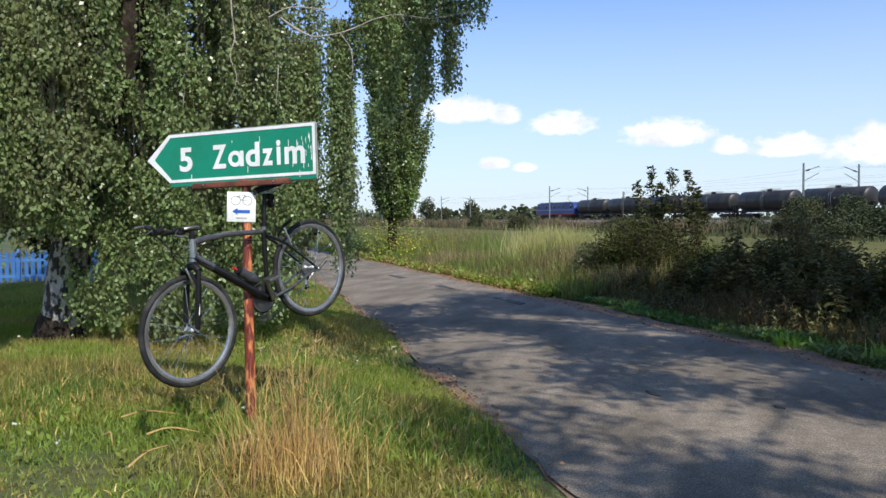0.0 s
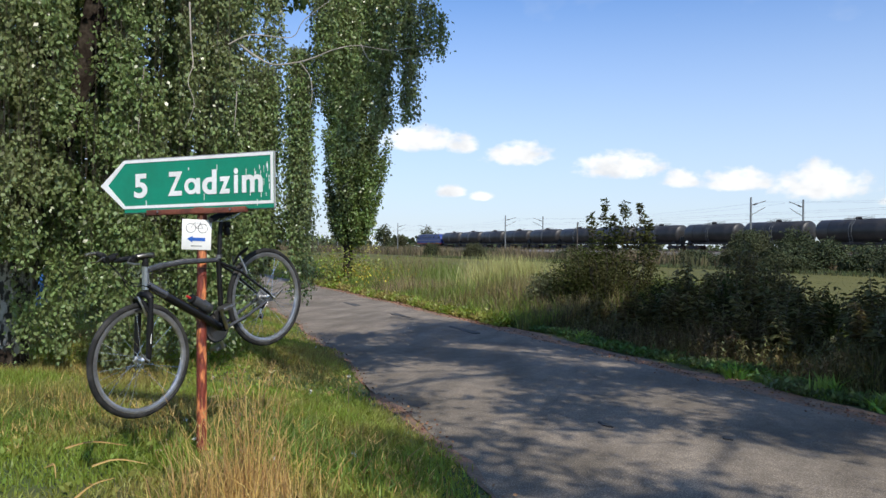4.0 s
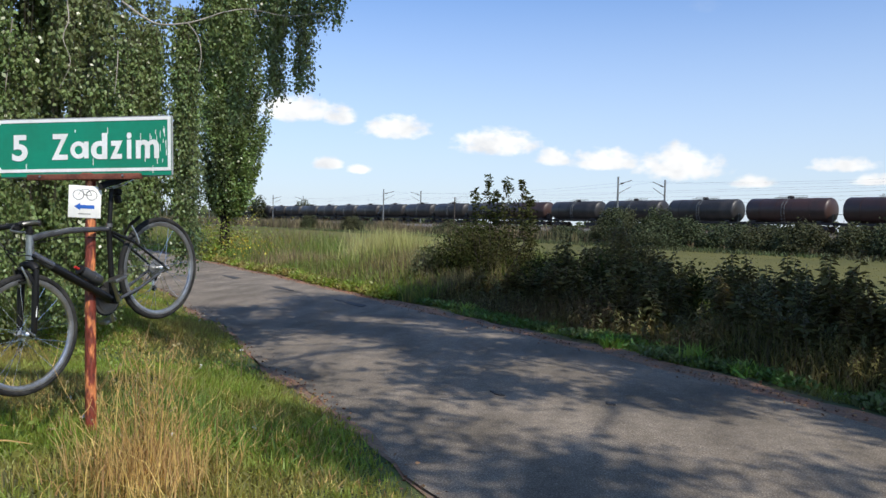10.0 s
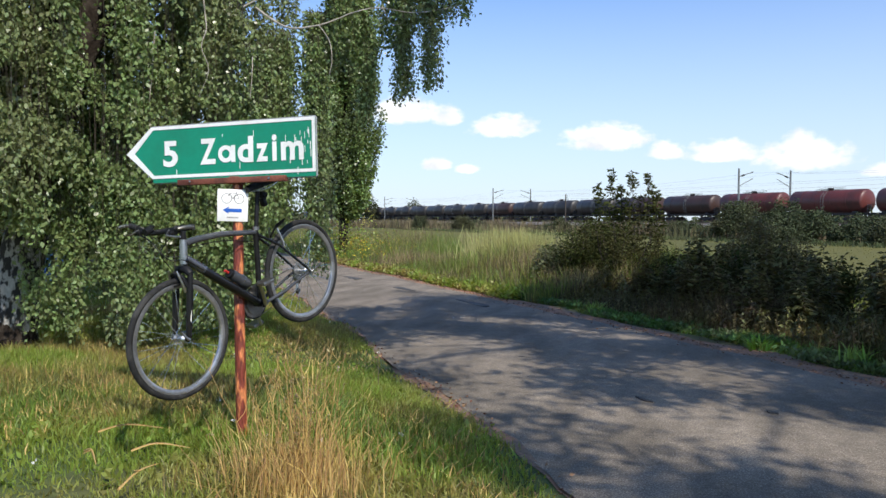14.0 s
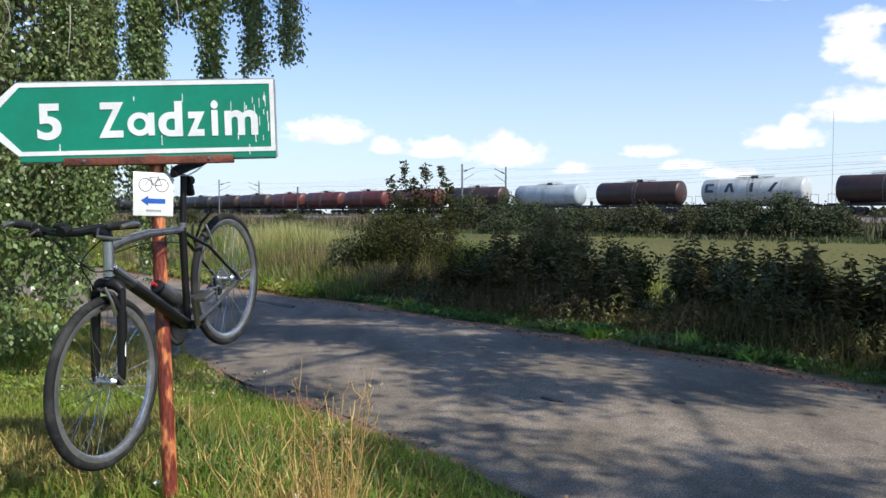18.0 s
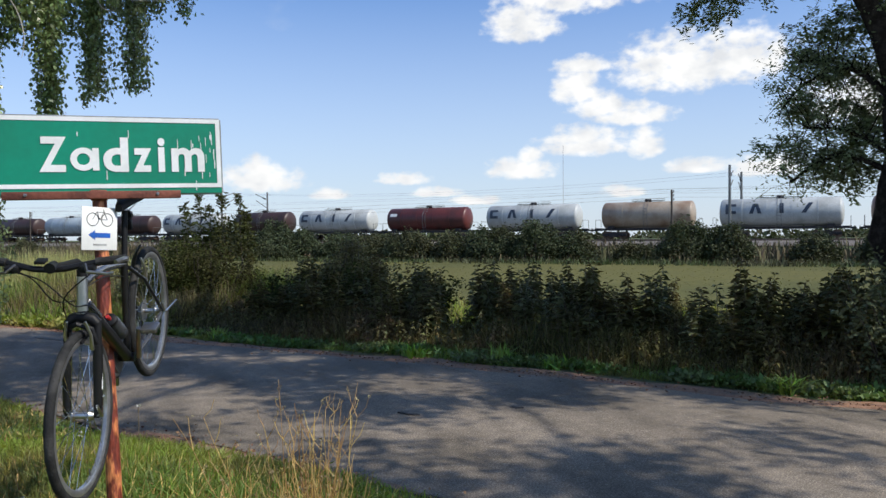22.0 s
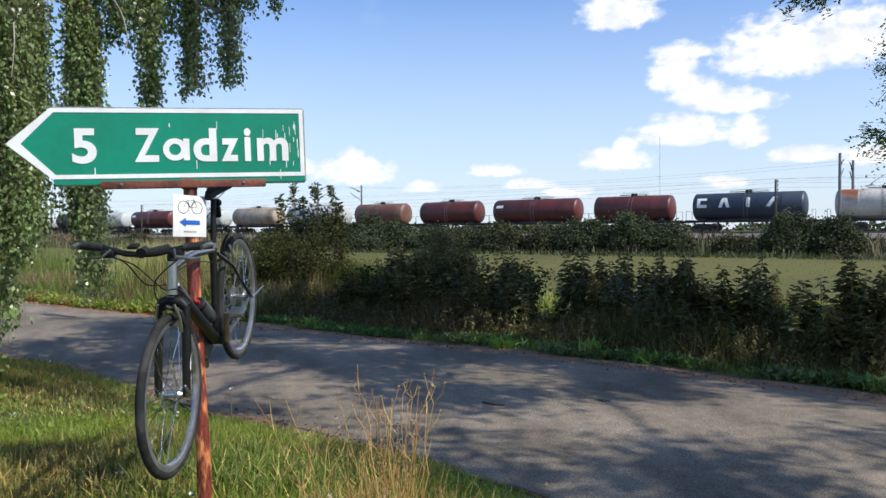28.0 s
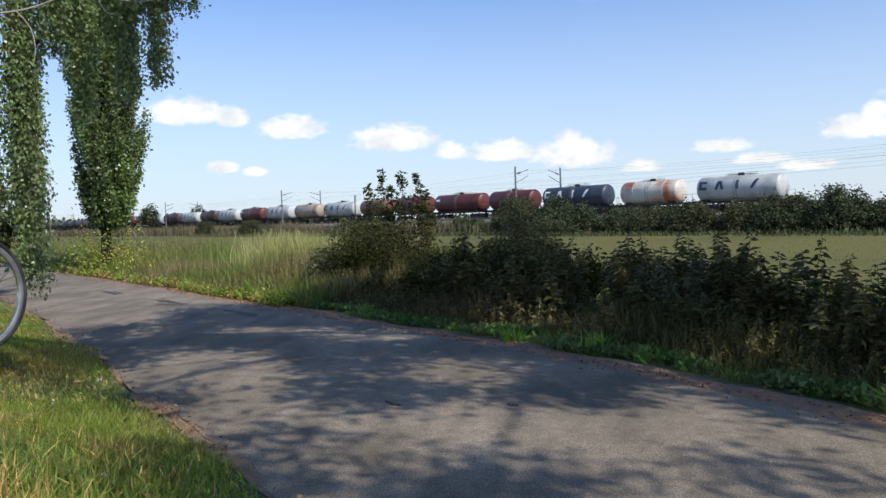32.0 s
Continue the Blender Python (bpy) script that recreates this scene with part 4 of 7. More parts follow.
    part("chain", Shape().tube([(0.435, -0.046, 0.04), (0.0, -0.04, 0.042)], 0.004, 6, flat=0.6).tube([(0.43, -0.046, -0.15), (0.03, -0.045, -0.125)], 0.004, 6, flat=0.6), "steel", e)
    part("rear_derailleur", Shape().box((0.01, -0.07, -0.055), (0.03, 0.025, 0.07), Euler((0, 0.3, 0)).to_matrix(), 0.006).tube([(0.01, -0.06, -0.05), (0.04, -0.055, -0.13)], 0.009, 8), "alu", e)
    for x, z in ((0.012, -0.07), (0.04, -0.135)):
        part("jockey_wheel", Shape().spin([(0.004, -0.003), (0.02, -0.003), (0.02, 0.003), (0.004, 0.003)], 14, "y", (x, -0.048, z)), "black", e)
    part("front_derailleur", Shape().box((0.4, -0.045, 0.045), (0.07, 0.014, 0.03), bevel=0.004), "steel", e)
    # lever on the rear axle
    part("axle_lever", Shape().tube([(0.0, 0.075, -0.012), (-0.02, 0.1, 0.012), (-0.05, 0.135, 0.045)], [0.008, 0.006, 0.005], 8), "alu", e, "bright alloy lever on the rear axle")
    # bottle and cage on the down tube
    d = (Vector((0.45, 0, -0.04)) - Vector((0.895, 0, 0.425))).normalized()
    up = Vector((-d.z, 0, d.x))
    up = up if up.z > 0 else -up
    c = Vector((0.895, 0, 0.425)) + d * 0.43 + up * 0.066
    bottle = part("bottle", Shape().tube([c + d * 0.085, c + d * 0.08, c + d * 0.01, c - d * 0.005, c - d * 0.05, c - d * 0.075], [0.03, 0.036, 0.036, 0.032, 0.036, 0.03], 18), "bottle", e, "smoky grey drinking bottle", 50)
    part("bottle_cap", Shape().tube([c - d * 0.073, c - d * 0.09, c - d * 0.095], [0.032, 0.03, 0.02], 16), "black", bottle)
    part("bottle_spout", Shape().tube([c - d * 0.094, c - d * 0.125], [0.009, 0.009], 10), "bottle_red", bottle, "red spout")
    part("bottle_cage", Shape().tube([c + d * 0.09 - up * 0.035, c + d * 0.095 + up * 0.03, c + d * 0.02 + up * 0.04], 0.003, 6).tube([c + d * 0.0 - up * 0.03, c + d * 0.02 + Vector((0, 0.04, 0)), c + d * 0.02 + up * 0.04, c + d * 0.02 + Vector((0, -0.04, 0)), c + d * 0.0 - up * 0.03], 0.003, 6), "alu", e)
    part("rear_mudguard", Shape().tube([(0.21, 0, 0.32), (0.15, 0, 0.365), (0.06, 0, 0.385)], [0.024, 0.026, 0.022], 10, flat=0.25), "black", e)
    # pose from the two hubs
    f = Vector((-0.605, -0.505, 0.772)) - Vector((-0.325, 0.475, 1.107))
    X = f.normalized()
    Y = Vector((0, 0, 1)).cross(X).normalized()
    Z = X.cross(Y)
    m = Matrix((X, Y, Z)).transposed().to_4x4()
    m.translation = (-0.325, 0.475, 1.107)
    e.matrix_basis = m


build_bicycle()

# ---- trees ----


def noise_field(u, v, s):
    return (np.sin(u * 1.7 * s + 1.3 * np.sin(v * 1.1 * s)) + np.sin(v * 2.3 * s + 1.7 * np.sin(u * 0.9 * s + 2)) + np.sin((u + v) * 1.1 * s + 0.5)) / 3


def smooth_line(pts, k=4):
    p = [Vector(q) for q in pts]
    out = [p[0]]
    for i in range(len(p) - 1):
        a, b, c, d = p[max(i - 1, 0)], p[i], p[i + 1], p[min(i + 2, len(p) - 1)]
        for j in range(1, k + 1):
            t = j / k
            out.append(0.5 * (2 * b + (c - a) * t + (2 * a - 5 * b + 4 * c - d) * t * t + (3 * b - a - 3 * c + d) * t ** 3))
    return out


def limb(name, pts, r0, r1, mat, parent, seg=8, label=""):
    line = smooth_line(pts)
    n = len(line)
    return part(name, Shape().tube(line, [r0 + (r1 - r0) * i / (n - 1) for i in range(n)], seg), mat, parent, label, 60)


def hanging(columns, leaf, gap, parent, wander=0.018, spread=0.034, patchy=-1.0, taper=0.2):
    """Curtains of hanging twigs with leaves along them; columns: rows of x, y, top, lower end, radius, number of twigs."""
    col = np.repeat(np.asarray(columns, float), np.asarray(columns)[:, 5].astype(int), 0)
    n, k = len(col), 10
    f = np.linspace(0, 1, k)
    a, r = RNG.uniform(0, 2 * np.pi, n), np.sqrt(RNG.uniform(0, 1, n))
    low = col[:, 3] + (col[:, 2] - col[:, 3]) * taper * RNG.uniform(0, 1, n) ** 1.6 * (0.25 + 0.75 * r)
    lines = np.zeros((n, k, 3))
    lines[:, :, 0] = (col[:, 0] + col[:, 4] * r * np.cos(a))[:, None]
    lines[:, :, 1] = (col[:, 1] + col[:, 4] * r * np.sin(a))[:, None]
    lines[:, :, :2] += np.cumsum(RNG.normal(0, wander, (n, k, 2)), 1) + (RNG.normal(0, 3 * wander, (n, 2))[:, None] * f[None, :, None])
    lines[:, :, 2] = col[:, 2][:, None] + (low - col[:, 2])[:, None] * f
    part("twig_work", stems_mesh("twig_work", lines, np.linspace(0.0022, 0.001, k), "twig", 3), "twig", parent)["kind"] = "stuff"
    m = np.maximum(4, ((col[:, 2] - low) / gap).astype(int))
    i = np.repeat(np.arange(n), m)
    t = RNG.uniform(0.02, 1.0, len(i)) * (k - 1)
    j = np.minimum(t.astype(int), k - 2)
    at = lines[i, j] + (lines[i, j + 1] - lines[i, j]) * (t - j)[:, None]
    at = at + RNG.normal(0, spread, at.shape)
    # leaves stand in tufts with gaps between them
    c = np.sin(at[:, 0] * 8.3 + 2 * np.sin(at[:, 2] * 3.1)) + np.sin(at[:, 1] * 7.1 + 2 * np.sin(at[:, 2] * 2.7 + 1)) + np.sin(at[:, 2] * 7.9 + at[:, 0] * 4 + at[:, 1] * 3)
    at = at[c + RNG.normal(0, 0.4, len(at)) > patchy]
    part("leaves", quads("leaves", leaf_corners(at, leaf, 0.85, 0.66), "birch_leaf"), "birch_leaf", parent)["kind"] = "stuff"


def build_birch():
    e = thing("birch_tree", "old weeping birch with white cracked bark and hanging leafy twigs", "tree")
    tx, ty = -4.62, 2.2
    limb("trunk", [(tx - 0.05, ty, -0.2), (tx, ty, 0.05), (tx + 0.16, ty + 0.05, 1.2), (tx + 0.36, ty + 0.13, 1.9)], 0.25, 0.2, "birch_bark", e, 16, "white bark with black cracks")
    # upper trunk takes the dark bark colour to stand for the crown's shade
    limb("upper_trunk", [(tx + 0.34, ty + 0.12, 1.85), (tx + 0.5, ty + 0.2, 2.4), (tx + 0.85, ty + 0.3, 3.7), (tx + 1.0, ty + 0.4, 5.2), (tx + 1.05, ty + 0.4, 7.4), (tx + 1.0, ty + 0.3, 9.5)], 0.15, 0.05, "bark", e, 14, "upper trunk coloured dark as if in shade")
    limb("root_flare", [(tx - 0.05, ty, -0.2), (tx - 0.02, ty, 0.12), (tx + 0.03, ty, 0.4)], 0.36, 0.22, "bark", e, 14, "dark furrowed foot of the trunk")
    arms = [[(tx + 0.5, ty + 0.2, 2.5), (tx + 1.3, ty + 0.4, 3.9), (tx + 2.4, ty + 0.8, 4.9), (tx + 3.5, ty + 1.1, 5.0), (tx + 4.3, ty + 1.35, 4.75)],
            [(tx + 0.8, ty + 0.3, 3.6), (tx + 1.5, ty + 0.8, 4.8), (tx + 2.7, ty + 1.6, 5.7), (tx + 4.0, ty + 2.2, 6.0)],
            [(tx + 0.6, ty + 0.2, 2.9), (tx + 0.9, ty - 0.5, 4.4), (tx + 1.7, ty - 0.8, 5.6), (tx + 2.8, ty - 0.7, 6.1)],
            [(tx + 0.9, ty + 0.3, 4.2), (tx - 0.6, ty - 0.3, 5.4), (tx - 2.0, ty - 0.8, 6.0), (tx - 3.4, ty - 1.0, 5.8)],
            [(tx + 0.7, ty + 0.3, 3.2), (tx - 0.4, ty + 0.7, 4.8), (tx - 1.6, ty + 1.5, 5.4), (tx - 2.8, ty + 2.0, 5.2)],
            [(tx + 1.0, ty + 0.4, 5.2), (tx + 1.5, ty + 0.9, 7.0), (tx + 2.5, ty + 1.5, 8.0)],
            [(tx + 1.0, ty + 0.4, 5.6), (tx - 0.4, ty + 0.3, 7.4), (tx - 1.6, ty + 0.3, 8.2)],
            [(tx + 1.0, ty + 0.4, 4.8), (tx + 0.7, ty - 0.9, 6.2), (tx + 1.0, ty - 1.8, 6.8)],
            [(tx + 0.9, ty + 0.4, 4.4), (tx + 0.7, ty + 1.6, 5.9), (tx + 1.1, ty + 2.9, 6.2)]]
    for k, a in enumerate(arms):
        limb("branch", a, 0.06 if k < 4 else 0.05, 0.015, "bark", e, 8)
    # pale bare twigs that show among the leaves
    pale = [([(-2.39, 2.4, 4.0), (-2.33, 2.4, 3.65), (-2.38, 2.4, 3.5), (-2.33, 2.4, 3.32), (-2.38, 2.4, 3.15), (-2.31, 2.4, 2.93), (-2.35, 2.4, 2.72)], 0.009),
            ([(-2.82, 2.3, 3.3), (-2.89, 2.3, 3.1), (-2.88, 2.3, 2.88), (-2.87, 2.3, 2.7), (-2.93, 2.3, 2.5)], 0.008),
            ([(-1.96, 2.6, 3.1), (-1.95, 2.6, 2.9), (-1.94, 2.6, 2.62)], 0.006),
            ([(-1.85, 2.55, 3.55), (-1.73, 2.6, 3.42), (-1.5, 2.63, 3.32), (-1.3, 2.73, 3.38), (-1.16, 2.8, 3.47), (-0.97, 2.86, 3.5), (-0.7, 2.95, 3.56), (-0.45, 3.04, 3.56), (-0.2, 3.3, 3.66), (0.05, 3.36, 3.6)], 0.011),
            ([(-1.3, 2.73, 3.38), (-1.2, 2.76, 3.25), (-1.16, 2.78, 3.05), (-1.18, 2.8, 2.9)], 0.007),
            ([(-0.7, 2.95, 3.56), (-0.62, 2.98, 3.42), (-0.55, 3.0, 3.38)], 0.006),
            ([(-1.95, 2.5, 3.6), (-1.7, 2.6, 3.68), (-1.41, 2.7, 3.67), (-1.23, 2.75, 3.8), (-0.95, 2.9, 4.05)], 0.008),
            ([(-1.82, 3.4, 3.52), (-1.67, 3.4, 3.4), (-1.5, 3.4, 3.22), (-1.46, 3.4, 2.98)], 0.008)]
    for p, r in pale:
        limb("bare_twig", [Vector(q) + Vector(RNG.normal(0, 0.03, 3)) for q in p], r, 0.002, "pale_twig", e, 6)
    # columns that hang over the road's edge, one by one
    cols = [(-2.05, 3.3, 3.5, 1.4, 0.17, 60), (-2.1, 3.0, 3.3, 1.2, 0.15, 40), (-2.0, 3.4, 4.8, 2.4, 0.15, 14), (-1.62, 3.35, 3.7, 1.5, 0.12, 46), (-1.54, 3.3, 3.4, 0.88, 0.1, 22), (-1.4, 3.5, 4.5, 3.1, 0.16, 26), (-1.07, 3.4, 4.4, 2.5, 0.07, 30), (-0.9, 3.7, 4.5, 3.3, 0.12, 18),
            (-0.72, 3.63, 4.4, 2.72, 0.06, 26), (-0.55, 3.5, 4.3, 3.4, 0.1, 14), (-0.38, 3.56, 4.3, 2.8, 0.05, 22), (-0.2, 3.6, 4.2, 3.5, 0.08, 10), (0.07, 3.36, 3.95, 3.48, 0.06, 9), (-0.07, 3.45, 4.1, 3.62, 0.05, 6), (-1.15, 3.2, 4.5, 3.2, 0.16, 20), (-0.5, 3.6, 4.5, 3.6, 0.2, 14)]
    hanging(cols, 0.04, 0.0098, e, wander=0.012, spread=0.034, patchy=-9.0, taper=0.2)
    cols = []
    for k in range(6):
        w, d = RNG.uniform(-0.5, 0.5), RNG.uniform(0.35, 1.3)
        cols.append((-3.9 + 0.74 * d + 0.68 * w, 2.5 - 0.68 * d + 0.74 * w, RNG.uniform(4.9, 5.5), RNG.uniform(1.7, 2.9), RNG.uniform(0.08, 0.15), 13))
    # twigs that hang before the trunk and leave its foot free
    for k in range(16):
        w, d = RNG.uniform(-0.75, 0.12), RNG.uniform(0.35, 1.4)
        cols.append((-4.45 + 0.74 * d + 0.68 * w, 2.25 - 0.68 * d + 0.74 * w, RNG.uniform(4.9, 5.5), RNG.uniform(1.0, 1.6), RNG.uniform(0.1, 0.16), 15))
    # low strands beside the trunk that reach the grass
    for k in range(8):
        x = -4.05 + 0.13 * k + RNG.normal(0, 0.06)
        cols.append((x, 2.0 + 0.75 * (x + 4.05) + RNG.normal(0, 0.12), RNG.uniform(2.4, 3.4), RNG.uniform(0.1, 0.5), 0.12, 12))
    # the thick curtain round the trunk, with a dark hollow where it is thin
    tries = 0
    while len(cols) < 135 and tries < 4000:
        tries += 1
        a, r = RNG.uniform(0, 2 * np.pi), math.sqrt(RNG.uniform(0.05, 1))
        x, y = -4.3 + 4.3 * r * math.cos(a), 2.6 + 3.1 * r * math.sin(a)
        if x > -2.7:
            y = 3.2 + (y - 2.6) * 0.2
        if x > -2.15 or (x > -3.4 and y < 1.7):
            continue
        turn = math.degrees(math.atan2(2.5 - x, y + 4.35))
        away = math.hypot(2.5 - x, y + 4.35)
        if 39.6 < turn < 43.4 and away < 10.6 and RNG.uniform() > 0.25:
            continue
        if math.sin(turn * 2.3) + math.sin(turn * 3.9 + 1) < -1.1 and away < 9.5:
            continue
        low = float(np.interp(turn, [26, 27.6, 28.6, 29.8, 31, 33, 43, 45, 46.5, 50, 60], [3.0, 2.6, 2.1, 1.4, 0.7, 0.1, 0.1, 0.7, 1.1, 1.2, 1.3])) + abs(RNG.normal(0, 0.3))
        cols.append((x, y, RNG.uniform(4.9, 5.6) if turn > 31.5 else RNG.uniform(2.8, 4.0), low, RNG.uniform(0.07, 0.17), RNG.integers(11, 18)))
    hanging(cols, 0.052, 0.0135, e, wander=0.012, spread=0.036, patchy=-0.75)
    # the high crown
    n = 34000
    a, r = RNG.uniform(0, 2 * np.pi, n), np.sqrt(RNG.uniform(0.02, 1, n))
    z = 4.9 + (np.interp(r, [0, 0.5, 0.85, 1], [9.8, 8.4, 6.7, 5.6]) - 4.9) * RNG.uniform(0, 1, n)
    q = np.stack([-4.2 + 4.1 * r * np.cos(a), 2.8 + 3.0 * r * np.sin(a), z], -1)
    q = q[(q[:, 0] < -1.7) & ~((q[:, 0] > -3.2) & (q[:, 1] < 1.6))]
    part("crown_leaves", quads("crown_leaves", leaf_corners(q, 0.13, 0.7, 0.65), "birch_leaf"), "birch_leaf", e)["kind"] = "stuff"
    # leaves deep in the crown, behind the trunk
    q = RNG.normal(0, 1, (30000, 3)) * [1.35, 0.4, 1.6] + [-4.3, 4.2, 3.6]
    q = q[(q[:, 2] > 0.9) & (q[:, 0] < -2.6)]
    part("inner_leaves", quads("inner_leaves", leaf_corners(q, 0.075, 0.6, 0.65), "birch_leaf"), "birch_leaf", e)["kind"] = "stuff"


build_birch()


def build_poplar():
    e = thing("poplar_tree", "tall narrow columnar poplar with dense leaves beside the road", "tree")
    px, py = -10.1, 23.2
    limb("trunk", [(px, py, -0.4), (px, py, 1.5), (px + 0.05, py, 6), (px + 0.1, py, 13)], 0.24, 0.05, "bark", e, 10)
    n, k = 520, 5
    tip_z = RNG.uniform(2.0, 14.0, n)
    a = RNG.uniform(0, 2 * np.pi, n)
    out = np.interp(tip_z, [1.2, 1.8, 2.4, 3.0, 3.6, 4.6, 5.6, 8, 11, 14], [0.4, 0.62, 0.8, 1.0, 1.12, 1.26, 1.32, 1.25, 0.9, 0.25]) * (0.35 + 0.68 * np.sqrt(RNG.uniform(0, 1, n))) * (1 + 0.1 * np.sin(3 * a + tip_z * 1.3))
    f = np.linspace(0, 1, k)
    base = np.stack([px + 0 * a, py + 0 * a, np.maximum(tip_z - 1.9, 1.25)], -1)
    tip = np.stack([px + 0.18 + out * np.cos(a), py + 0.15 + out * np.sin(a), tip_z], -1)
    fan = np.stack([out * np.cos(a), out * np.sin(a)], -1) * 0.22
    lines = base[:, None] * (1 - f)[None, :, None] + tip[:, None] * f[None, :, None]
    lines[:, :, :2] += fan[:, None] * np.sin(f * np.pi)[None, :, None]
    part("branch_work", stems_mesh("branch_work", lines, np.linspace(0.03, 0.006, k), "bark", 4), "bark", e)["kind"] = "stuff"
    m = 150
    t = RNG.uniform(0.3, 1.02, (n, m))
    at = base[:, None] + (tip - base)[:, None] * t[..., None]
    at[..., :2] += fan[:, None] * np.sin(np.clip(t, 0, 1) * np.pi)[..., None]
    at = at.reshape(-1, 3) + RNG.normal(0, 0.075, (n * m, 3))
    part("leaves", quads("leaves", leaf_corners(at, 0.1, 0.2, 0.8), "poplar_leaf"), "poplar_leaf", e)["kind"] = "stuff"
    q = np.stack([px + RNG.normal(0, 0.7, 2600), py + RNG.normal(0, 0.7, 2600), np.abs(RNG.normal(0, 0.7, 2600)) - 0.1], -1)
    part("basal_growth", quads("basal_growth", leaf_corners(q, 0.1, -0.2, 0.7), "grass"), "grass", e, "bright shoots round the foot")["kind"] = "stuff"


build_poplar()


def spray(at_pts, per, size, mat, parent, jitter=0.16, name="leaves", ratio=0.42):
    """Leaf clumps round given twig ends."""
    at = np.repeat(np.asarray(at_pts), per, 0)
    at = at + RNG.normal(0, jitter, at.shape) * np.array([1, 1, 0.75])
    part(name, quads(name, leaf_corners(at, size, 0.25, ratio), mat), mat, parent)["kind"] = "stuff"


def build_roadside_tree():
    """The large robinia whose crown shades the road."""
    e = thing("robinia_tree", "large dark roadside robinia with forked trunk and feathery leaves", "tree")
    bx, by = 8.35, 2.65
    side = Vector((-0.6, 0.8, 0))      # across the view, to the left as one looks at it from the sign
    back = Vector((0.8, 0.6, 0))

    def at(l, d, z):
        return Vector((bx, by, z)) + side * l + back * d

    girth = [(-0.5, 0.4), (0.0, 0.35), (0.5, 0.3), (0.9, 0.29), (1.15, 0.38), (1.45, 0.45), (1.8, 0.43), (2.1, 0.36), (2.5, 0.27), (3.0, 0.25), (3.5, 0.27), (3.9, 0.2)]
    sh = Shape().tube([at(0.03 + 0.02 * math.sin(5 * z), 0.02 * math.sin(4 * z), z) for z, r in girth], [0.7 * r for z, r in girth], 20)
    sh.v = [tuple(Vector(p) + (Vector(p) - at(0.03, 0, p[2])) * (0.1 * math.sin(9 * p[2] + 3 * math.atan2(p[1] - by, p[0] - bx)) + 0.06 * math.sin(7 * math.atan2(p[1] - by, p[0] - bx) + 2 * p[2]))) for p in sh.v]
    part("trunk", sh, "bark", e, "dark furrowed trunk with a burr", 80)
    arms = [
        ([at(0.06, 0, 3.3), at(0.25, 0, 4.0), at(0.6, 0, 4.8), at(1.05, -0.1, 5.8), at(1.3, -0.2, 7.2), at(1.4, -0.3, 9.2)], 0.165),
        ([at(0.0, 0, 3.3), at(-0.03, 0, 4.2), at(-0.02, 0.05, 5.2), at(-0.25, 0.2, 7.0), at(-0.2, 0.3, 10.5)], 0.165),
        ([at(0.5, 0, 4.8), at(1.0, -0.2, 5.2), at(1.6, -0.3, 5.25), at(2.1, -0.4, 5.05)], 0.08),
        ([at(0.05, 0, 2.2), at(0.6, 0.1, 2.5), at(0.95, 0.2, 2.45), at(1.3, 0.2, 2.2)], 0.04),
        ([at(0.1, 0, 3.1), at(0.6, 0.1, 3.6), at(1.1, 0.2, 3.5), at(1.4, 0.2, 3.2)], 0.03),
        ([at(0.05, 0, 2.3), at(0.3, 0.1, 2.6), at(0.7, 0.2, 2.85), at(1.1, 0.2, 2.9)], 0.03),
        ([at(0.05, 0, 3.1), at(0.4, 0.2, 3.5), at(0.8, 0.3, 3.75), at(1.2, 0.3, 3.8)], 0.03),
        ([at(0.0, 0, 2.6), at(-0.4, 0.1, 3.0), at(-0.9, 0.1, 3.3), at(-1.5, 0.1, 3.4)], 0.014),
        ([at(0.0, -0.1, 4.8), at(0.6, -1.8, 6.4), at(1.4, -3.6, 7.4), at(2.0, -5.2, 7.6)], 0.1),
        ([at(0.0, -0.1, 5.2), at(-0.6, -2.0, 7.0), at(-1.4, -4.0, 8.0), at(-2.0, -5.6, 8.2)], 0.1),
        ([at(0.1, -0.1, 6.2), at(0.4, -2.0, 8.6), at(0.9, -3.8, 9.8), at(1.4, -5.0, 10.2)], 0.09),
        ([at(1.2, -0.3, 7.2), at(2.2, -1.8, 8.6), at(3.0, -3.4, 9.4)], 0.07),
        ([at(-0.2, 0.2, 7.0), at(-1.5, -1.8, 8.8), at(-2.6, -3.4, 9.8)], 0.07),
        ([at(1.4, -0.3, 9.0), at(1.9, -1.4, 10.6), at(2.3, -2.6, 11.8)], 0.06),
        ([at(-0.1, 0, 3.2), at(-0.9, -0.2, 4.0), at(-2.0, -0.3, 4.4), at(-3.2, -0.3, 4.3)], 0.016),
        ([at(-0.1, 0.1, 5.2), at(-1.2, 0.0, 6.4), at(-2.6, 0.2, 7.3), at(-4.0, 0.4, 7.6)], 0.09),
        ([at(0.9, -0.1, 6.0), at(2.2, -0.4, 7.0), at(3.4, -0.6, 7.4)], 0.07),
        ([at(0.0, 0, 4.6), at(0.1, -1.2, 5.6), at(0.3, -2.6, 6.4), at(0.4, -3.8, 6.5)], 0.08),
        ([at(0.0, 0, 4.8), at(-0.1, 1.3, 6.0), at(-0.2, 2.8, 7.0), at(-0.2, 4.0, 7.2)], 0.08),
        ([at(1.3, -0.2, 7.8), at(2.4, -0.6, 9.0), at(3.1, -0.8, 9.8)], 0.06),
        ([at(-0.2, 0.2, 7.8), at(-1.6, -0.6, 9.2), at(-2.6, -1.0, 10.0)], 0.06),
        ([at(-0.2, 0.3, 9.0), at(0.5, 1.0, 10.4), at(0.9, 1.6, 11.2)], 0.05),
    ]
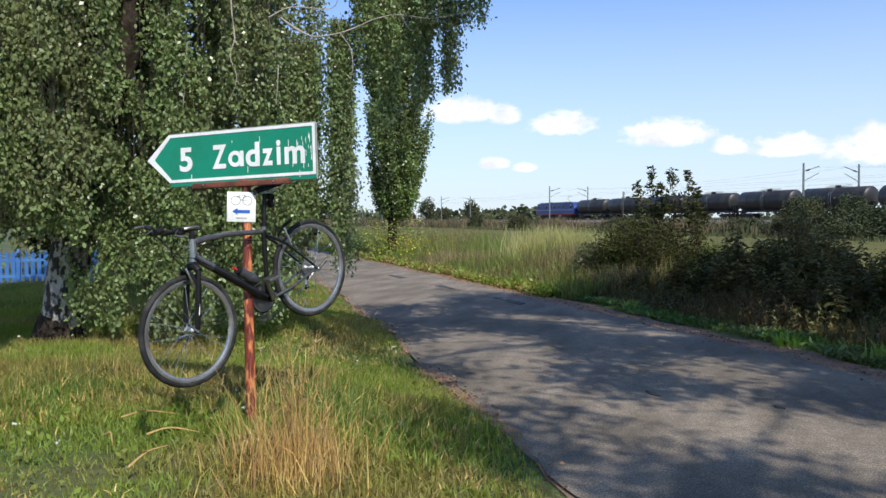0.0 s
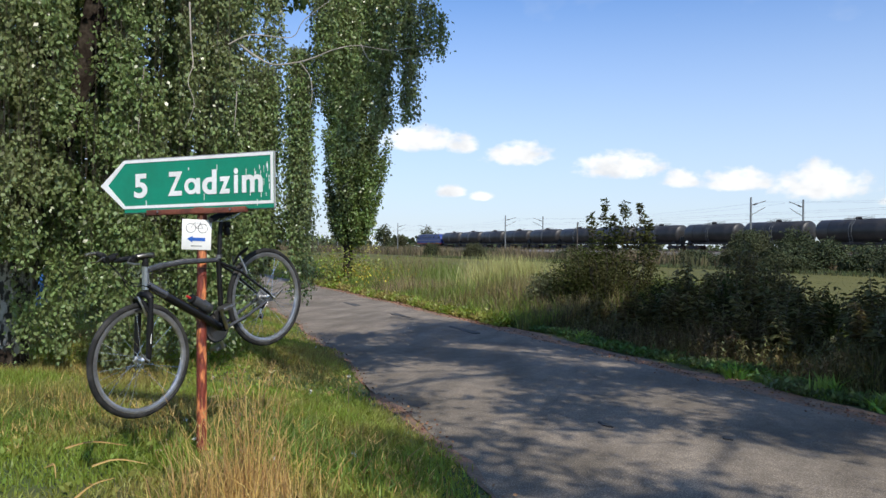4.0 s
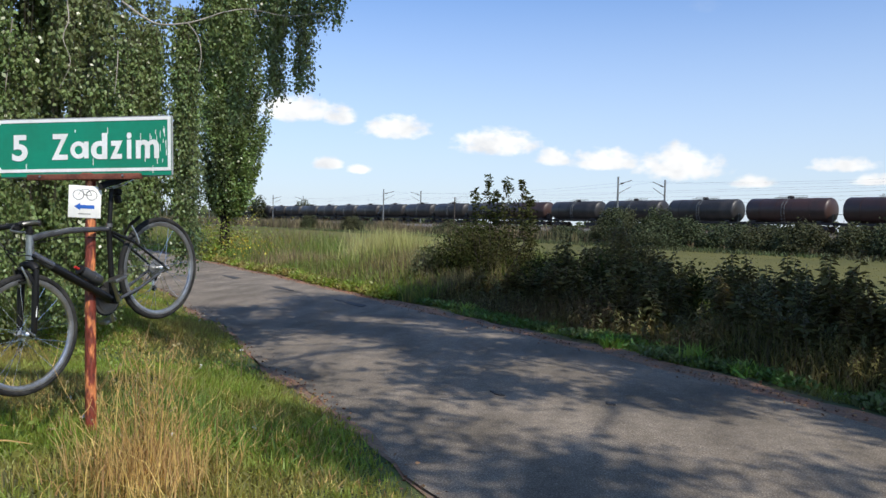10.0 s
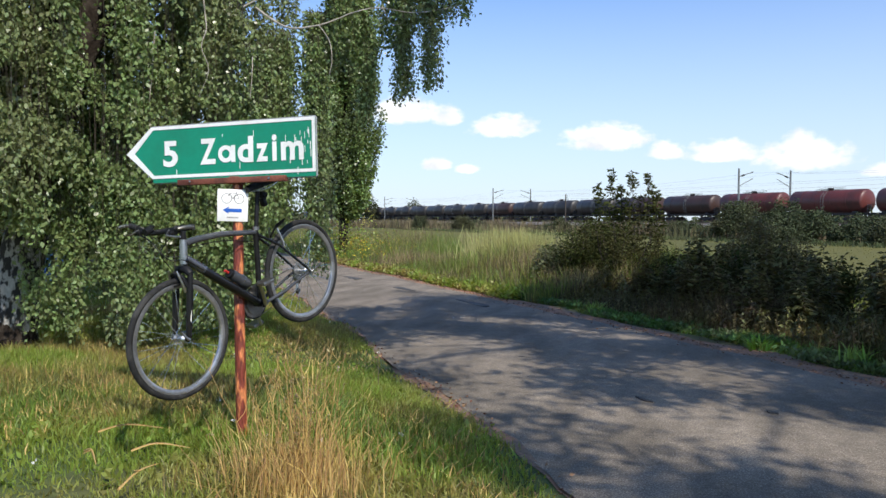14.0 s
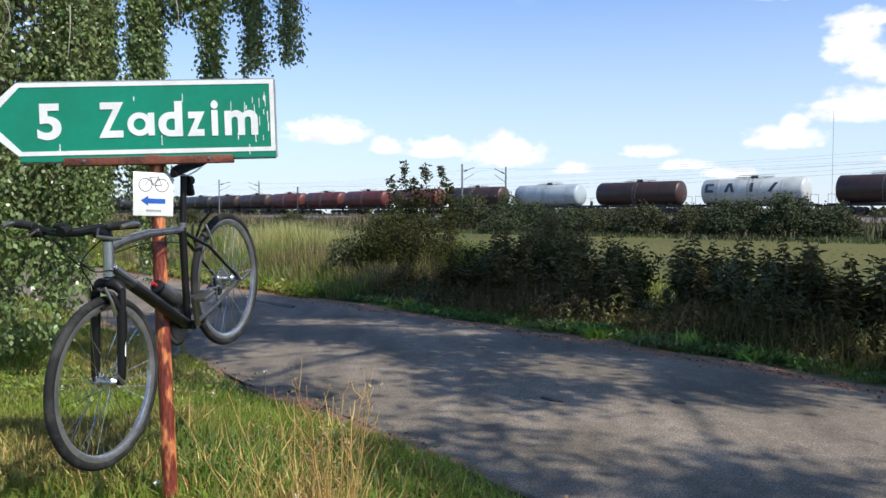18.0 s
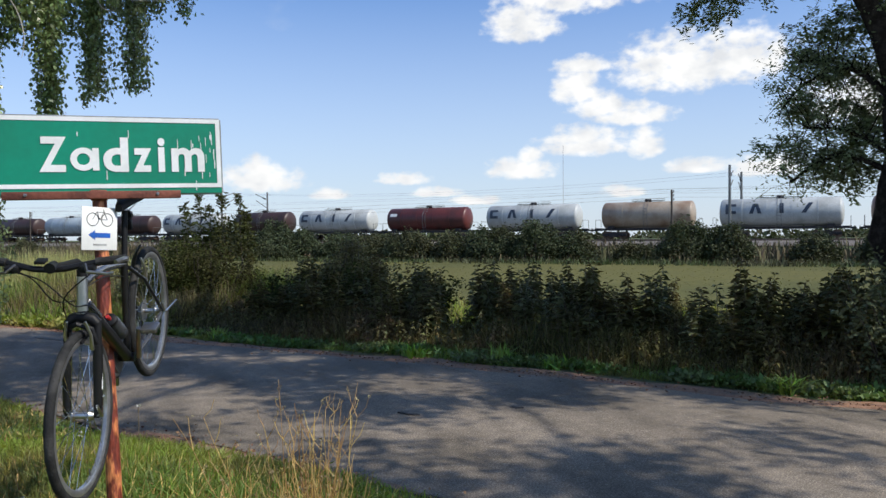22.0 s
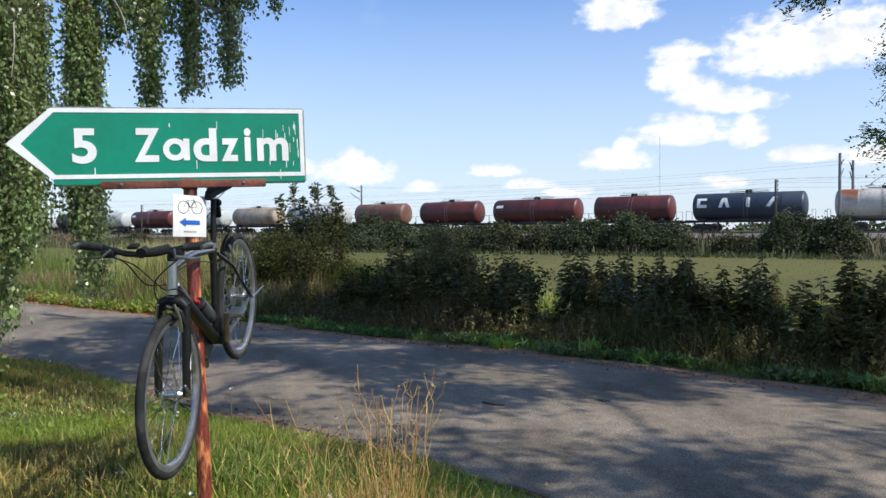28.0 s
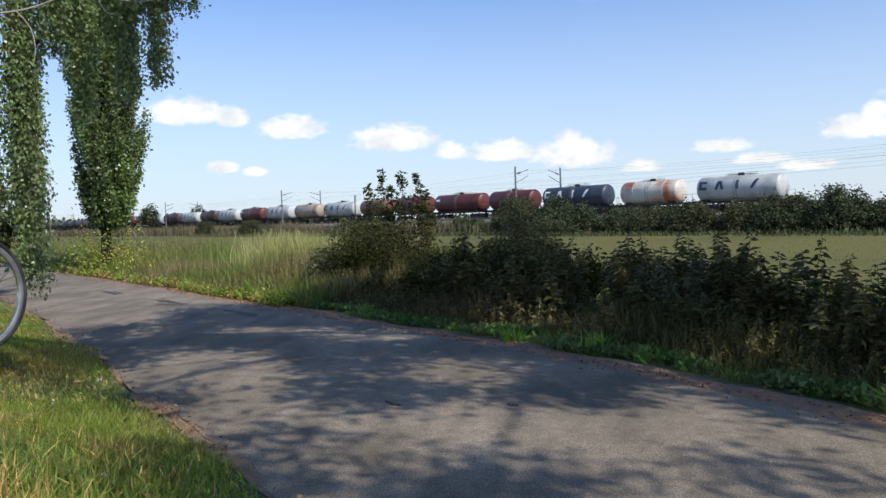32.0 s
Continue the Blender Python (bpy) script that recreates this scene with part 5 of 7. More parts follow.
    # long limbs that reach over the road
    for k, l in enumerate((-6.6, -4.7, -2.9, -1.1, 0.8, 2.6)):
        z = 7.0 + 0.5 * (k % 3)
        limb("branch", [at(0.05 * k - 0.1, -0.1, 4.6 + 0.3 * k), at(l * 0.45, -2.2, z), at(l * 0.85, -4.2, z + 0.9), at(l + 0.5 * (k % 2), -5.9, z + 1.0)], 0.035, 0.008, "bark", e, 8)
    ends = []
    for pts, r in arms:
        limb("branch", pts, r, min(0.02, 0.4 * r), "bark", e, 8)
        line = smooth_line(pts, 6)
        lo = len(line) // 3
        for i in range(lo, len(line)):
            for _ in range(5):
                w = Vector(RNG.normal(0, 1, 3))
                w.z = w.z * 0.6 - 0.05
                ends.append((line[i], line[i] + w.normalized() * RNG.uniform(0.2, 0.7)))
    lines = np.array([[a, a.lerp(b, 0.5) + Vector((0, 0, 0.05)), b] for a, b in ends])
    part("twig_work", stems_mesh("twig_work", lines, [0.012, 0.008, 0.003], "bark", 4), "bark", e)["kind"] = "stuff"
    pts = np.concatenate([lines[:, 1], lines[:, 2], (lines[:, 1] + lines[:, 2]) / 2])
    spray(pts, 9, 0.052, "robinia_leaf", e, 0.06)
    # leafy sprays of the low crown: across, height, half width, half height
    lobes = [(1.45, 2.78, 0.38, 0.18), (1.05, 2.55, 0.42, 0.22), (0.6, 2.35, 0.4, 0.22), (1.15, 3.3, 0.4, 0.2), (0.75, 3.15, 0.4, 0.25), (1.15, 4.0, 0.33, 0.2), (0.7, 3.75, 0.4, 0.3), (0.5, 2.8, 0.35, 0.35),
             (2.6, 4.72, 0.26, 0.14), (2.25, 4.9, 0.38, 0.18), (1.75, 5.05, 0.45, 0.22), (1.2, 5.2, 0.5, 0.25), (1.9, 5.45, 0.6, 0.3),
             (-0.55, 2.4, 0.3, 0.3), (-0.8, 3.4, 0.5, 0.4), (-1.1, 2.4, 0.4, 0.3), (-0.9, 4.2, 0.5, 0.5), (-0.65, 2.5, 0.35, 0.4), (-0.95, 3.1, 0.45, 0.5), (-0.7, 3.8, 0.4, 0.45), (-1.0, 4.6, 0.6, 0.5), (-1.6, 2.8, 0.6, 0.5), (-1.7, 4.0, 0.7, 0.6), (0.3, 4.4, 0.3, 0.4),
             (-0.5, 4.9, 0.45, 0.4), (-1.0, 5.3, 0.6, 0.4), (-0.45, 3.2, 0.3, 0.4), (-0.5, 4.3, 0.35, 0.4), (-1.3, 4.9, 0.6, 0.4), (-1.5, 3.5, 0.5, 0.4), (0.35, 3.3, 0.25, 0.5), (0.35, 2.6, 0.25, 0.35), (1.5, 5.2, 0.5, 0.2), (0.9, 5.35, 0.5, 0.25), (0.95, 4.35, 0.36, 0.2), (0.6, 4.3, 0.3, 0.26)]
    spots, stalks = [], []
    for l, z, rl, rz in lobes:
        w = RNG.normal(0, 1, (int(27 * rl * rz / 0.1) + 5, 3))
        w = w / np.linalg.norm(w, axis=1, keepdims=True) * RNG.uniform(0.2, 1, (len(w), 1)) ** 0.5
        here = np.array([at(l + rl * q[0], 0.6 + 0.4 * q[1], z + rz * q[2]) for q in w])
        root = np.array(at(l - 0.6 * rl * np.sign(l), 0.3, z))
        spots.append(here)
        stalks.append(np.stack([root + 0 * here, root + (here - root) * 0.55 + [0, 0, 0.04], here], 1)[::3])
    spots = np.concatenate(spots)
    part("spray_wood", stems_mesh("spray_wood", np.concatenate(stalks), [0.007, 0.005, 0.003], "bark", 4), "bark", e)["kind"] = "stuff"
    # pinnate leaves: leaflets in pairs along drooping stalks
    n, pairs = len(spots) * 2, 8
    root = np.repeat(spots, 2, 0) + RNG.normal(0, 0.05, (n, 3))
    a, t = RNG.uniform(0, 2 * np.pi, n), np.linspace(0.15, 1, pairs)
    way = np.stack([np.cos(a), np.sin(a), RNG.normal(-0.35, 0.3, n)], -1)
    flank = np.stack([-np.sin(a), np.cos(a), RNG.normal(0, 0.3, n)], -1)
    size = RNG.uniform(0.12, 0.27, n)[:, None, None]
    on = root[:, None] + way[:, None] * size * t[None, :, None] - np.array([0, 0, 1.0]) * size * RNG.uniform(0.1, 0.7, (n, 1, 1)) * (t ** 2)[None, :, None] + RNG.normal(0, 0.008, (n, pairs, 3))
    leaves = []
    for sgn in (1, -1):
        tip = on + sgn * flank[:, None] * RNG.uniform(0.045, 0.085, (n, pairs, 1)) + way[:, None] * 0.02 + RNG.normal(0, 0.018, on.shape)
        mid = on * 0.5 + tip * 0.5
        leaves.append(np.stack([on, mid + way[:, None] * 0.018, tip, mid - way[:, None] * 0.018], 2).reshape(-1, 4, 3))
    part("spray_leaves", quads("spray_leaves", np.concatenate(leaves), "robinia_leaf"), "robinia_leaf", e)["kind"] = "stuff"
    # unseen leaf clumps of the high crown, with gaps, added to dapple the road
    n = 2600
    l, d, z = RNG.uniform(-7.6, 4.6, n), RNG.uniform(-6.3, 3.4, n), RNG.uniform(7.2, 8.8, n)
    c = np.array([at(*q) for q in np.stack([l, d, z], -1)])
    # kept by where shadow lands: closed on far verge, broken on road, thin nearer
    u, v = UV(c[:, 0] - 0.707 * z, c[:, 1] + 0.707 * z)
    closed = np.interp(v, [0.3, 1.0, 1.7, 2.4, 4.6, 6.2, 8.5], [-0.6, -0.05, 0.06, -0.12, -0.1, -0.02, 0.05]) + np.interp(u, [-4, 1.5, 3.5, 6], [0.0, 0.0, 0.0, 0.25]) - np.interp(u, [0.5, 2.0], [0.24, 0]) * np.interp(v, [1.6, 2.2, 3.4, 4.6], [0, 1, 1, 0]) + np.interp(v, [3.4, 5.0], [0, 0.1])
    keep = 0.4 * noise_field(u * 0.8, v * 1.2, 0.9) + 0.6 * noise_field(u + 7, v, 1.6) + closed > np.interp(u - np.interp(v, [1, 2.4, 3.5, 5, 6.2, 8], [6.4, 7.8, 9.2, 10.2, 9.9, 9.0]), [-0.6, 0.1], [0, 1.6])
    spray(c[keep], 44, 0.15, "robinia_leaf", e, 0.25, "crown_leaves", 0.5)
    return e


build_roadside_tree()


def build_shrub(x, y, wide, tall, label, mat="shrub", leaf=0.07, stems=26, per=26, spike=0.0, name="shrub", group="shrubs on the verge"):
    e = thing(name, label, "shrub", group)
    z0 = float(height(*[np.array(c) for c in UV(x, y)]))
    n, k = stems, 5
    a = RNG.uniform(0, 2 * np.pi, n)
    f = np.linspace(0, 1, k)
    r = wide * np.sqrt(RNG.uniform(0.02, 1, n))
    h = tall * np.interp(r / wide, [0, 0.5, 1], [1.0, 0.9, 0.62]) * RNG.uniform(0.72, 1.0, n)
    lines = np.zeros((n, k, 3))
    lines[:, :, 0] = x + (r * np.cos(a))[:, None] * (0.25 + 0.75 * f)[None] + RNG.normal(0, 0.04, (n, k))
    lines[:, :, 1] = y + (r * np.sin(a))[:, None] * (0.25 + 0.75 * f)[None] + RNG.normal(0, 0.04, (n, k))
    lines[:, :, 2] = z0 - 0.05 + h[:, None] * f[None] ** 0.9
    part("stem_work", stems_mesh("stem_work", lines, np.linspace(0.018, 0.004, k), "twig", 4), "twig", e)["kind"] = "stuff"
    m = 14
    t = RNG.uniform(0.08, 1.0, (n, m))
    pts = np.stack([np.stack([np.interp(t[i], f, lines[i, :, c]) for c in range(3)], -1) for i in range(n)]).reshape(-1, 3)
    pts[:, :2] += RNG.normal(0, 0.16 * wide, (len(pts), 2)) * 0.6
    spray(pts, per, leaf, mat, e, 0.085, ratio=0.55)
    return e


build_shrub(0.85, 12.3, 1.15, 2.15, "dark leafy shrub on the verge with taller tips", stems=70, per=34, leaf=0.055)


def build_sapling(x, y, tall):
    """A straight shoot with whorls of narrow leaves up to its tip."""
    e = thing("sapling", "upright leafy shoot rising above the dark shrub", "shrub", "saplings in the shrub")
    z0 = float(height(*[np.array(c) for c in UV(x, y)]))
    f = np.linspace(0, 1, 6)
    line = np.stack([x + 0.06 * np.sin(f * 3 + x), y + 0 * f, z0 + tall * f], -1)[None]
    part("stem", stems_mesh("stem", line, np.linspace(0.014, 0.004, 6), "twig", 5), "twig", e)
    t = RNG.uniform(0.45, 1.0, 190)
    p = np.stack([np.interp(t, f, line[0, :, c]) for c in range(3)], -1)
    reach = np.interp(t, [0.45, 0.8, 1.0], [0.24, 0.17, 0.04]) * RNG.uniform(0.2, 1, 190)
    a = RNG.uniform(0, 2 * np.pi, 190)
    p += np.stack([reach * np.cos(a), reach * np.sin(a), 0.25 * reach], -1)
    part("leaves", quads("leaves", leaf_corners(np.repeat(p, 2, 0), 0.1, -0.1, 0.42), "shrub"), "shrub", e)


for dx, dy, h in ((-0.42, 0.1, 2.5), (-0.12, 0.2, 2.85), (0.1, 0.1, 2.5), (0.34, 0.0, 2.8), (0.68, -0.1, 2.75), (0.85, 0.0, 2.4)):
    build_sapling(1.0 + dx, 12.5 + dy, h)
build_shrub(-0.35, 12.3, 0.4, 1.45, "pale leafy bush beside the dark shrub", mat="bluegreen", stems=26, per=16, leaf=0.06)
build_shrub(3.55, 11.1, 0.5, 2.3, "feathery grey-green shrub behind the tall weeds", mat="herb", stems=44, per=22, leaf=0.06)
build_shrub(4.1, 10.9, 0.4, 1.75, "feathery grey-green shrub behind the tall weeds", mat="herb", stems=30, per=20, leaf=0.06)
for x, y, w, h in ((2.2, 10.6, 0.6, 1.25), (3.3, 9.7, 0.6, 1.4), (-0.6, 14.6, 0.6, 1.25), (4.6, 9.1, 0.6, 1.45)):
    build_shrub(x, y, w, h, "low dark shrub among the tall weeds", stems=26, per=22)
build_shrub(7.25, 1.75, 0.75, 1.75, "pale bushy plant at the foot of the roadside tree", mat="bluegreen", stems=30, per=18, leaf=0.06)

for x, y, w, h in ((-13.5, 11.5, 2.6, 4.6), (-9.6, 13.6, 2.0, 4.0), (-17.5, 8.6, 3.0, 5.5), (-15.5, 14.5, 3.0, 6.0)):
    build_shrub(x, y, w, h, "tall dark garden shrub behind the blue fence", stems=60, per=20, leaf=0.16, name="garden_shrub", group="garden shrubs behind the fence")

# ---- bushes below the railway, far woods ----


def build_far_bushes():
    rows = [(u, v, w, h) for u, v, w, h in ((47.5, 51, 2.4, 4.4), (43.8, 52, 2.2, 4.0), (40, 51, 2.2, 3.3), (36, 52, 2.4, 2.5), (32, 51, 2.6, 2.6), (28, 50, 2.0, 3.0), (24.5, 51, 2.2, 2.8), (21, 51, 2.4, 3.3), (17.8, 51, 2.2, 3.7), (15, 52, 1.5, 2.7), (11, 53, 1.4, 1.7), (7, 51, 1.8, 3.5), (4.2, 51, 1.6, 3.2), (-1, 52, 1.4, 2.4), (-5, 50, 1.7, 3.1), (-8, 51, 1.6, 3.0), (124, 51, 1.5, 3.1), (106, 51, 1.7, 2.9),
                                            (53, 55, 2.6, 2.3), (-13, 56, 2.0, 2.0), (62, 57, 2.4, 2.0), (74, 60, 2.0, 1.8), (95, 62, 2.2, 2.0), (120, 60, 2.4, 1.9), (41, 49, 2.4, 2.2))]
    for u, v, w, h in rows:
        e = thing("hedge_bush", "dense dark green bush below the railway bank", "bush", "bushes below the railway")
        p = W(u, v, -0.45)
        n = int(260 * w)
        a, r = RNG.uniform(0, 2 * np.pi, n), np.sqrt(RNG.uniform(0, 1, n))
        lump = 0.75 + 0.25 * np.sin(a * 3 + u) * np.cos(r * 4 + v)
        pts = np.stack([p.x + w * r * np.cos(a), p.y + w * r * np.sin(a), p.z + h * np.sqrt(np.clip(1 - r ** 2 * 0.85, 0, 1)) * lump * RNG.uniform(0.25, 1, n) ** 0.5], -1)
        q = np.repeat(pts, 15, 0) + RNG.normal(0, 0.17, (n * 15, 3))
        part("foliage", quads("foliage", leaf_corners(q, 0.19, 0.2, 0.6), "far_leaf"), "far_leaf", e)["kind"] = "stuff"
        part("stem_work", stems_mesh("stem_work", np.stack([pts[:12] * [1, 1, 0] + [0, 0, p.z - 0.2], pts[:12]], 1), [0.05, 0.02], "twig", 4), "twig", e)["kind"] = "stuff"
    # rough brown-green growth on the bank
    n = 26000
    u = RNG.uniform(-60, 330, n)
    v = RNG.uniform(51, 79, n)
    at = Wn(u, v, height(u, v))
    tagged(new("bank_growth", blade_mesh("bank_growth", at, (np.where(u > 120, 1.6, 1.25) + 0.5 * np.sin(u * 0.21) * np.sin(v * 0.3 + u * 0.05)) * np.interp(v, [60, 68, 72], [1, 0.85, 0.62]), 0.16, "brush", 0.35)), "brownish tall growth on the railway bank", "undergrowth", kind="stuff")
    # far woods along the horizon
    at, size = [], []
    for k in range(150):
        yaw, dist = RNG.uniform(-75, 75), RNG.uniform(480, 900)
        w, h = RNG.uniform(8, 30), RNG.uniform(4, 9)
        if 8 < yaw < 30:
            dist, h = RNG.uniform(420, 700), RNG.uniform(4.5, 10)
        c = np.array([-math.sin(radians(yaw)) * dist, math.cos(radians(yaw)) * dist, -1])
        q = c + RNG.normal(0, 1, (160, 3)) * [w * 0.5, w * 0.5, 0] + np.stack([0 * (z := np.abs(RNG.uniform(0, 1, 160))), 0 * z, z * h], -1)
        at.append(q)
    for k, (x, y, h) in enumerate(((-95.2, 236.8, 8.4), (-80.8, 241.8, 7.4), (-102.2, 233.8, 5.6), (-89.6, 238.8, 5.2))):
        e = thing("far_tree", "round dark single tree far behind the field", "tree", "single trees on the horizon")
        part("trunk", Shape().tube([(x, y, -0.6), (x + 0.1, y, h * 0.5)], [0.3, 0.15], 7), "bark", e)
        w = RNG.normal(0, 1, (420, 3))
        w = w / np.linalg.norm(w, axis=1, keepdims=True) * RNG.uniform(0.2, 1, (420, 1)) ** 0.4 * (1 + 0.25 * np.sin(w[:, :1] * 4 + k))
        q = np.repeat(np.array([x, y, h * 0.56]) + w * [h * 0.34, h * 0.34, h * 0.44], 5, 0) + RNG.normal(0, 0.22, (2100, 3))
        part("crown", quads("crown", leaf_corners(q, 0.5, 0.2, 0.7), "far_leaf"), "far_leaf", e)["kind"] = "stuff"
    at = np.concatenate(at)
    tagged(new("distant_trees", quads("distant_trees", leaf_corners(at, 3.2, 0.2, 0.9), "far_leaf")), "distant dark tree line on the horizon", "trees", kind="stuff")


build_far_bushes()

# ---- grasses and weeds ----


def build_grass():
    # verge on this side
    n = 430000
    u = -5.0 + 19 * RNG.uniform(0, 1, n) ** 1.3 + RNG.normal(0, 0.5, n) - np.abs(RNG.standard_cauchy(n).clip(-8, 8)) * 0.3
    d = RNG.uniform(0.0, 1, n) * 6.4 + np.abs(RNG.standard_cauchy(n).clip(-8, 8)) * 0.2
    v = left_edge(u) - 0.04 - d + RNG.normal(0, 0.05, n)
    keep = noise_field(u, v, 0.9) > RNG.uniform(-1.6, 0.1, n)
    u, v, d = u[keep], v[keep], d[keep]
    at = Wn(u, v, height(u, v) - 0.01)
    # keep the place where the viewer stands clear of long blades
    tall = np.interp(d[: len(u)], [0, 0.4, 2, 7], [0.06, 0.11, 0.15, 0.17]) * (0.75 + 0.5 * noise_field(u, v, 0.8))
    pick = noise_field(u + 31, v, 1.3) + RNG.normal(0, 0.35, len(u))
    for name, mask, mat, label in (("verge_grass", pick < 0.41, "grass", "bright green mown verge grass with bent blades"), ("verge_grass_dry", (pick >= 0.41) & (pick < 0.55), "straw", "dry straw-coloured blades in the verge"), ("verge_grass_dark", pick >= 0.55, "grass_dark", "darker green verge grass")):
        tagged(new(name, blade_mesh(name, at[mask], tall[mask], 0.0105, mat, 0.65)), label, "grass", kind="stuff")
    # low herbs with broad leaves in the verge
    k = 900
    u, d = RNG.uniform(-6, 12, k), RNG.uniform(0.05, 6, k)
    v = left_edge(u) - 0.1 - d
    c = np.repeat(Wn(u, v, height(u, v) + 0.03), 9, 0) + RNG.normal(0, 0.045, (k * 9, 3)) * [1, 1, 0.5]
    tagged(new("verge_herbs", quads("verge_herbs", leaf_corners(c, 0.055, -0.5, 0.5), "grass")), "small broad-leaved herbs in the verge", "herbs", kind="stuff")
    # strip of fresh grass on the far edge
    n = 42000
    u = RNG.uniform(-9, 40, n)
    d = np.abs(RNG.normal(0, 0.42, n))
    v = right_edge(u) + 0.55 + 0.15 * noise_field(u, u * 0, 1.7) + d
    at = Wn(u, v, height(u, v) - 0.01)
    tagged(new("far_edge_grass", blade_mesh("far_edge_grass", at, np.interp(d, [0, 0.3, 1], [0.05, 0.1, 0.2]), 0.014, "grass_dark", 0.8)), "fresh green grass along the far road edge", "grass", kind="stuff")
    k = 6200
    u = -9 + 34 * RNG.uniform(0, 1, k) ** 1.3
    u = u[np.sin(u * 2.7) + np.sin(u * 4.3 + 1) + RNG.normal(0, 0.5, k) > -0.6]
    k = len(u)
    d = np.abs(RNG.normal(0, 0.42, k))
    v = right_edge(u) + 0.55 + 0.14 * noise_field(u, u * 0, 1.7) + d
    c = np.repeat(Wn(u, v, height(u, v) + 0.02), 9, 0) + RNG.normal(0, 0.05, (k * 9, 3)) * [1, 1, 0.5] + np.array([0, 0, 0.03])
    tagged(new("far_edge_herbs", quads("far_edge_herbs", leaf_corners(c, 0.07, -0.45, 0.55), "edge_leaf")), "low broad-leaved green herbs along the far road edge", "herbs", kind="stuff")
    k = 3600
    u = 9 + 30 * RNG.uniform(0, 1, k) ** 1.5
    v = right_edge(u) + 0.35 + 1.0 * RNG.uniform(0, 1, k) ** 1.4
    c = np.repeat(Wn(u, v, height(u, v) + 0.03), 8, 0) + RNG.normal(0, 0.07, (k * 8, 3)) * [1, 1, 0.7] + np.array([0, 0, 0.05])
    tagged(new("verge_strip_herbs", quads("verge_strip_herbs", leaf_corners(c, 0.1, -0.5, 0.5), "grass")), "sunlit yellow-green herbs along the far road edge", "herbs", kind="stuff")
    # broad-leaved tufts that stand out on that edge
    for u0, dv, tall in ((1.25, 0.78, 0.24), (0.5, 0.72, 0.17), (-2.2, 0.6, 0.18), (6.4, 0.75, 0.2), (2.5, 0.5, 0.16), (9.5, 0.5, 0.18), (-4.6, 0.5, 0.18)):
        v0 = float(right_edge(u0)) + dv
        p = W(u0, v0, float(height(np.array(u0), np.array(v0))))
        c = np.array(p) + RNG.normal(0, 0.07, (60, 3)) * [1, 1, 0.1]
        tagged(new("leafy_tuft", blade_mesh("leafy_tuft", c, tall, 0.035, "tuft_leaf", 0.95)), "bright broad-leaved green tuft at the road edge", "tuft", "tufts on the road edge")


def build_dry_clump(x, y, n, tall, label, wide=0.1):
    e = thing("dry_grass_clump", label, "grass clump", "dry clumps in the verge")
    z = float(height(*[np.array(c) for c in UV(x, y)]))
    a, r = RNG.uniform(0, 2 * np.pi, n), np.abs(RNG.normal(0, wide, n))
    base = np.stack([x + r * np.cos(a), y + r * np.sin(a), np.full(n, z - 0.02)], -1)
    h = tall * np.where(RNG.uniform(0, 1, n) < 0.22, RNG.uniform(0.72, 0.98, n), RNG.uniform(0.25, 0.68, n))
    b = a + RNG.normal(0, 1.1, n)
    out = np.abs(RNG.normal(0.1, 0.16, n)) * h
    k = 7
    f = np.linspace(0, 1, k)
    lines = base[:, None] + np.zeros((n, k, 3))
    lines[:, :, 2] += h[:, None] * f
    lines[:, :, 0] += (out * np.cos(b))[:, None] * f ** 1.4
    lines[:, :, 1] += (out * np.sin(b))[:, None] * f ** 1.4
    lines[:, 1:, :2] += np.cumsum(RNG.normal(0, 0.009, (n, k - 1, 2)), 1)
    part("straw", stems_mesh("straw", lines, np.linspace(0.0026, 0.0012, k), "straw", 4), "straw", e)["kind"] = "stuff"
    # forked side twigs with seed heads on the tall stalks
    tops = np.argsort(-h)[: max(6, n // 3)]
    twigs = []
    for i in tops:
        for j in RNG.integers(3, k, 4):
            p = lines[i, j]
            w = RNG.uniform(0, 2 * np.pi)
            l = RNG.uniform(0.05, 0.15)
            q = p + l * np.array([0.5 * np.cos(w), 0.5 * np.sin(w), 0.85])
            twigs.append([p, (p + q) / 2 + [0.012 * np.cos(w), 0.012 * np.sin(w), 0], q])
    twigs = np.array(twigs)
    part("seed_straw", stems_mesh("seed_straw", twigs, [0.0022, 0.0017, 0.0011], "straw", 3), "straw", e)["kind"] = "stuff"
    heads = np.repeat(twigs[::2, 2], 5, 0) + RNG.normal(0, 0.007, (len(twigs[::2]) * 5, 3))
    part("seed_fluff", quads("seed_fluff", leaf_corners(heads, 0.015, 0.2, 0.5), "seed_head"), "seed_head", e)["kind"] = "stuff"
    m = n * 4
    root = np.array([x, y, z - 0.01]) + RNG.normal(0, wide * 1.25, (m, 3)) * [1, 1, 0]
    part("dry_grass", blade_mesh("dry_grass", root, tall * 0.42, 0.0045, "straw", 0.55), "straw", e)["kind"] = "stuff"


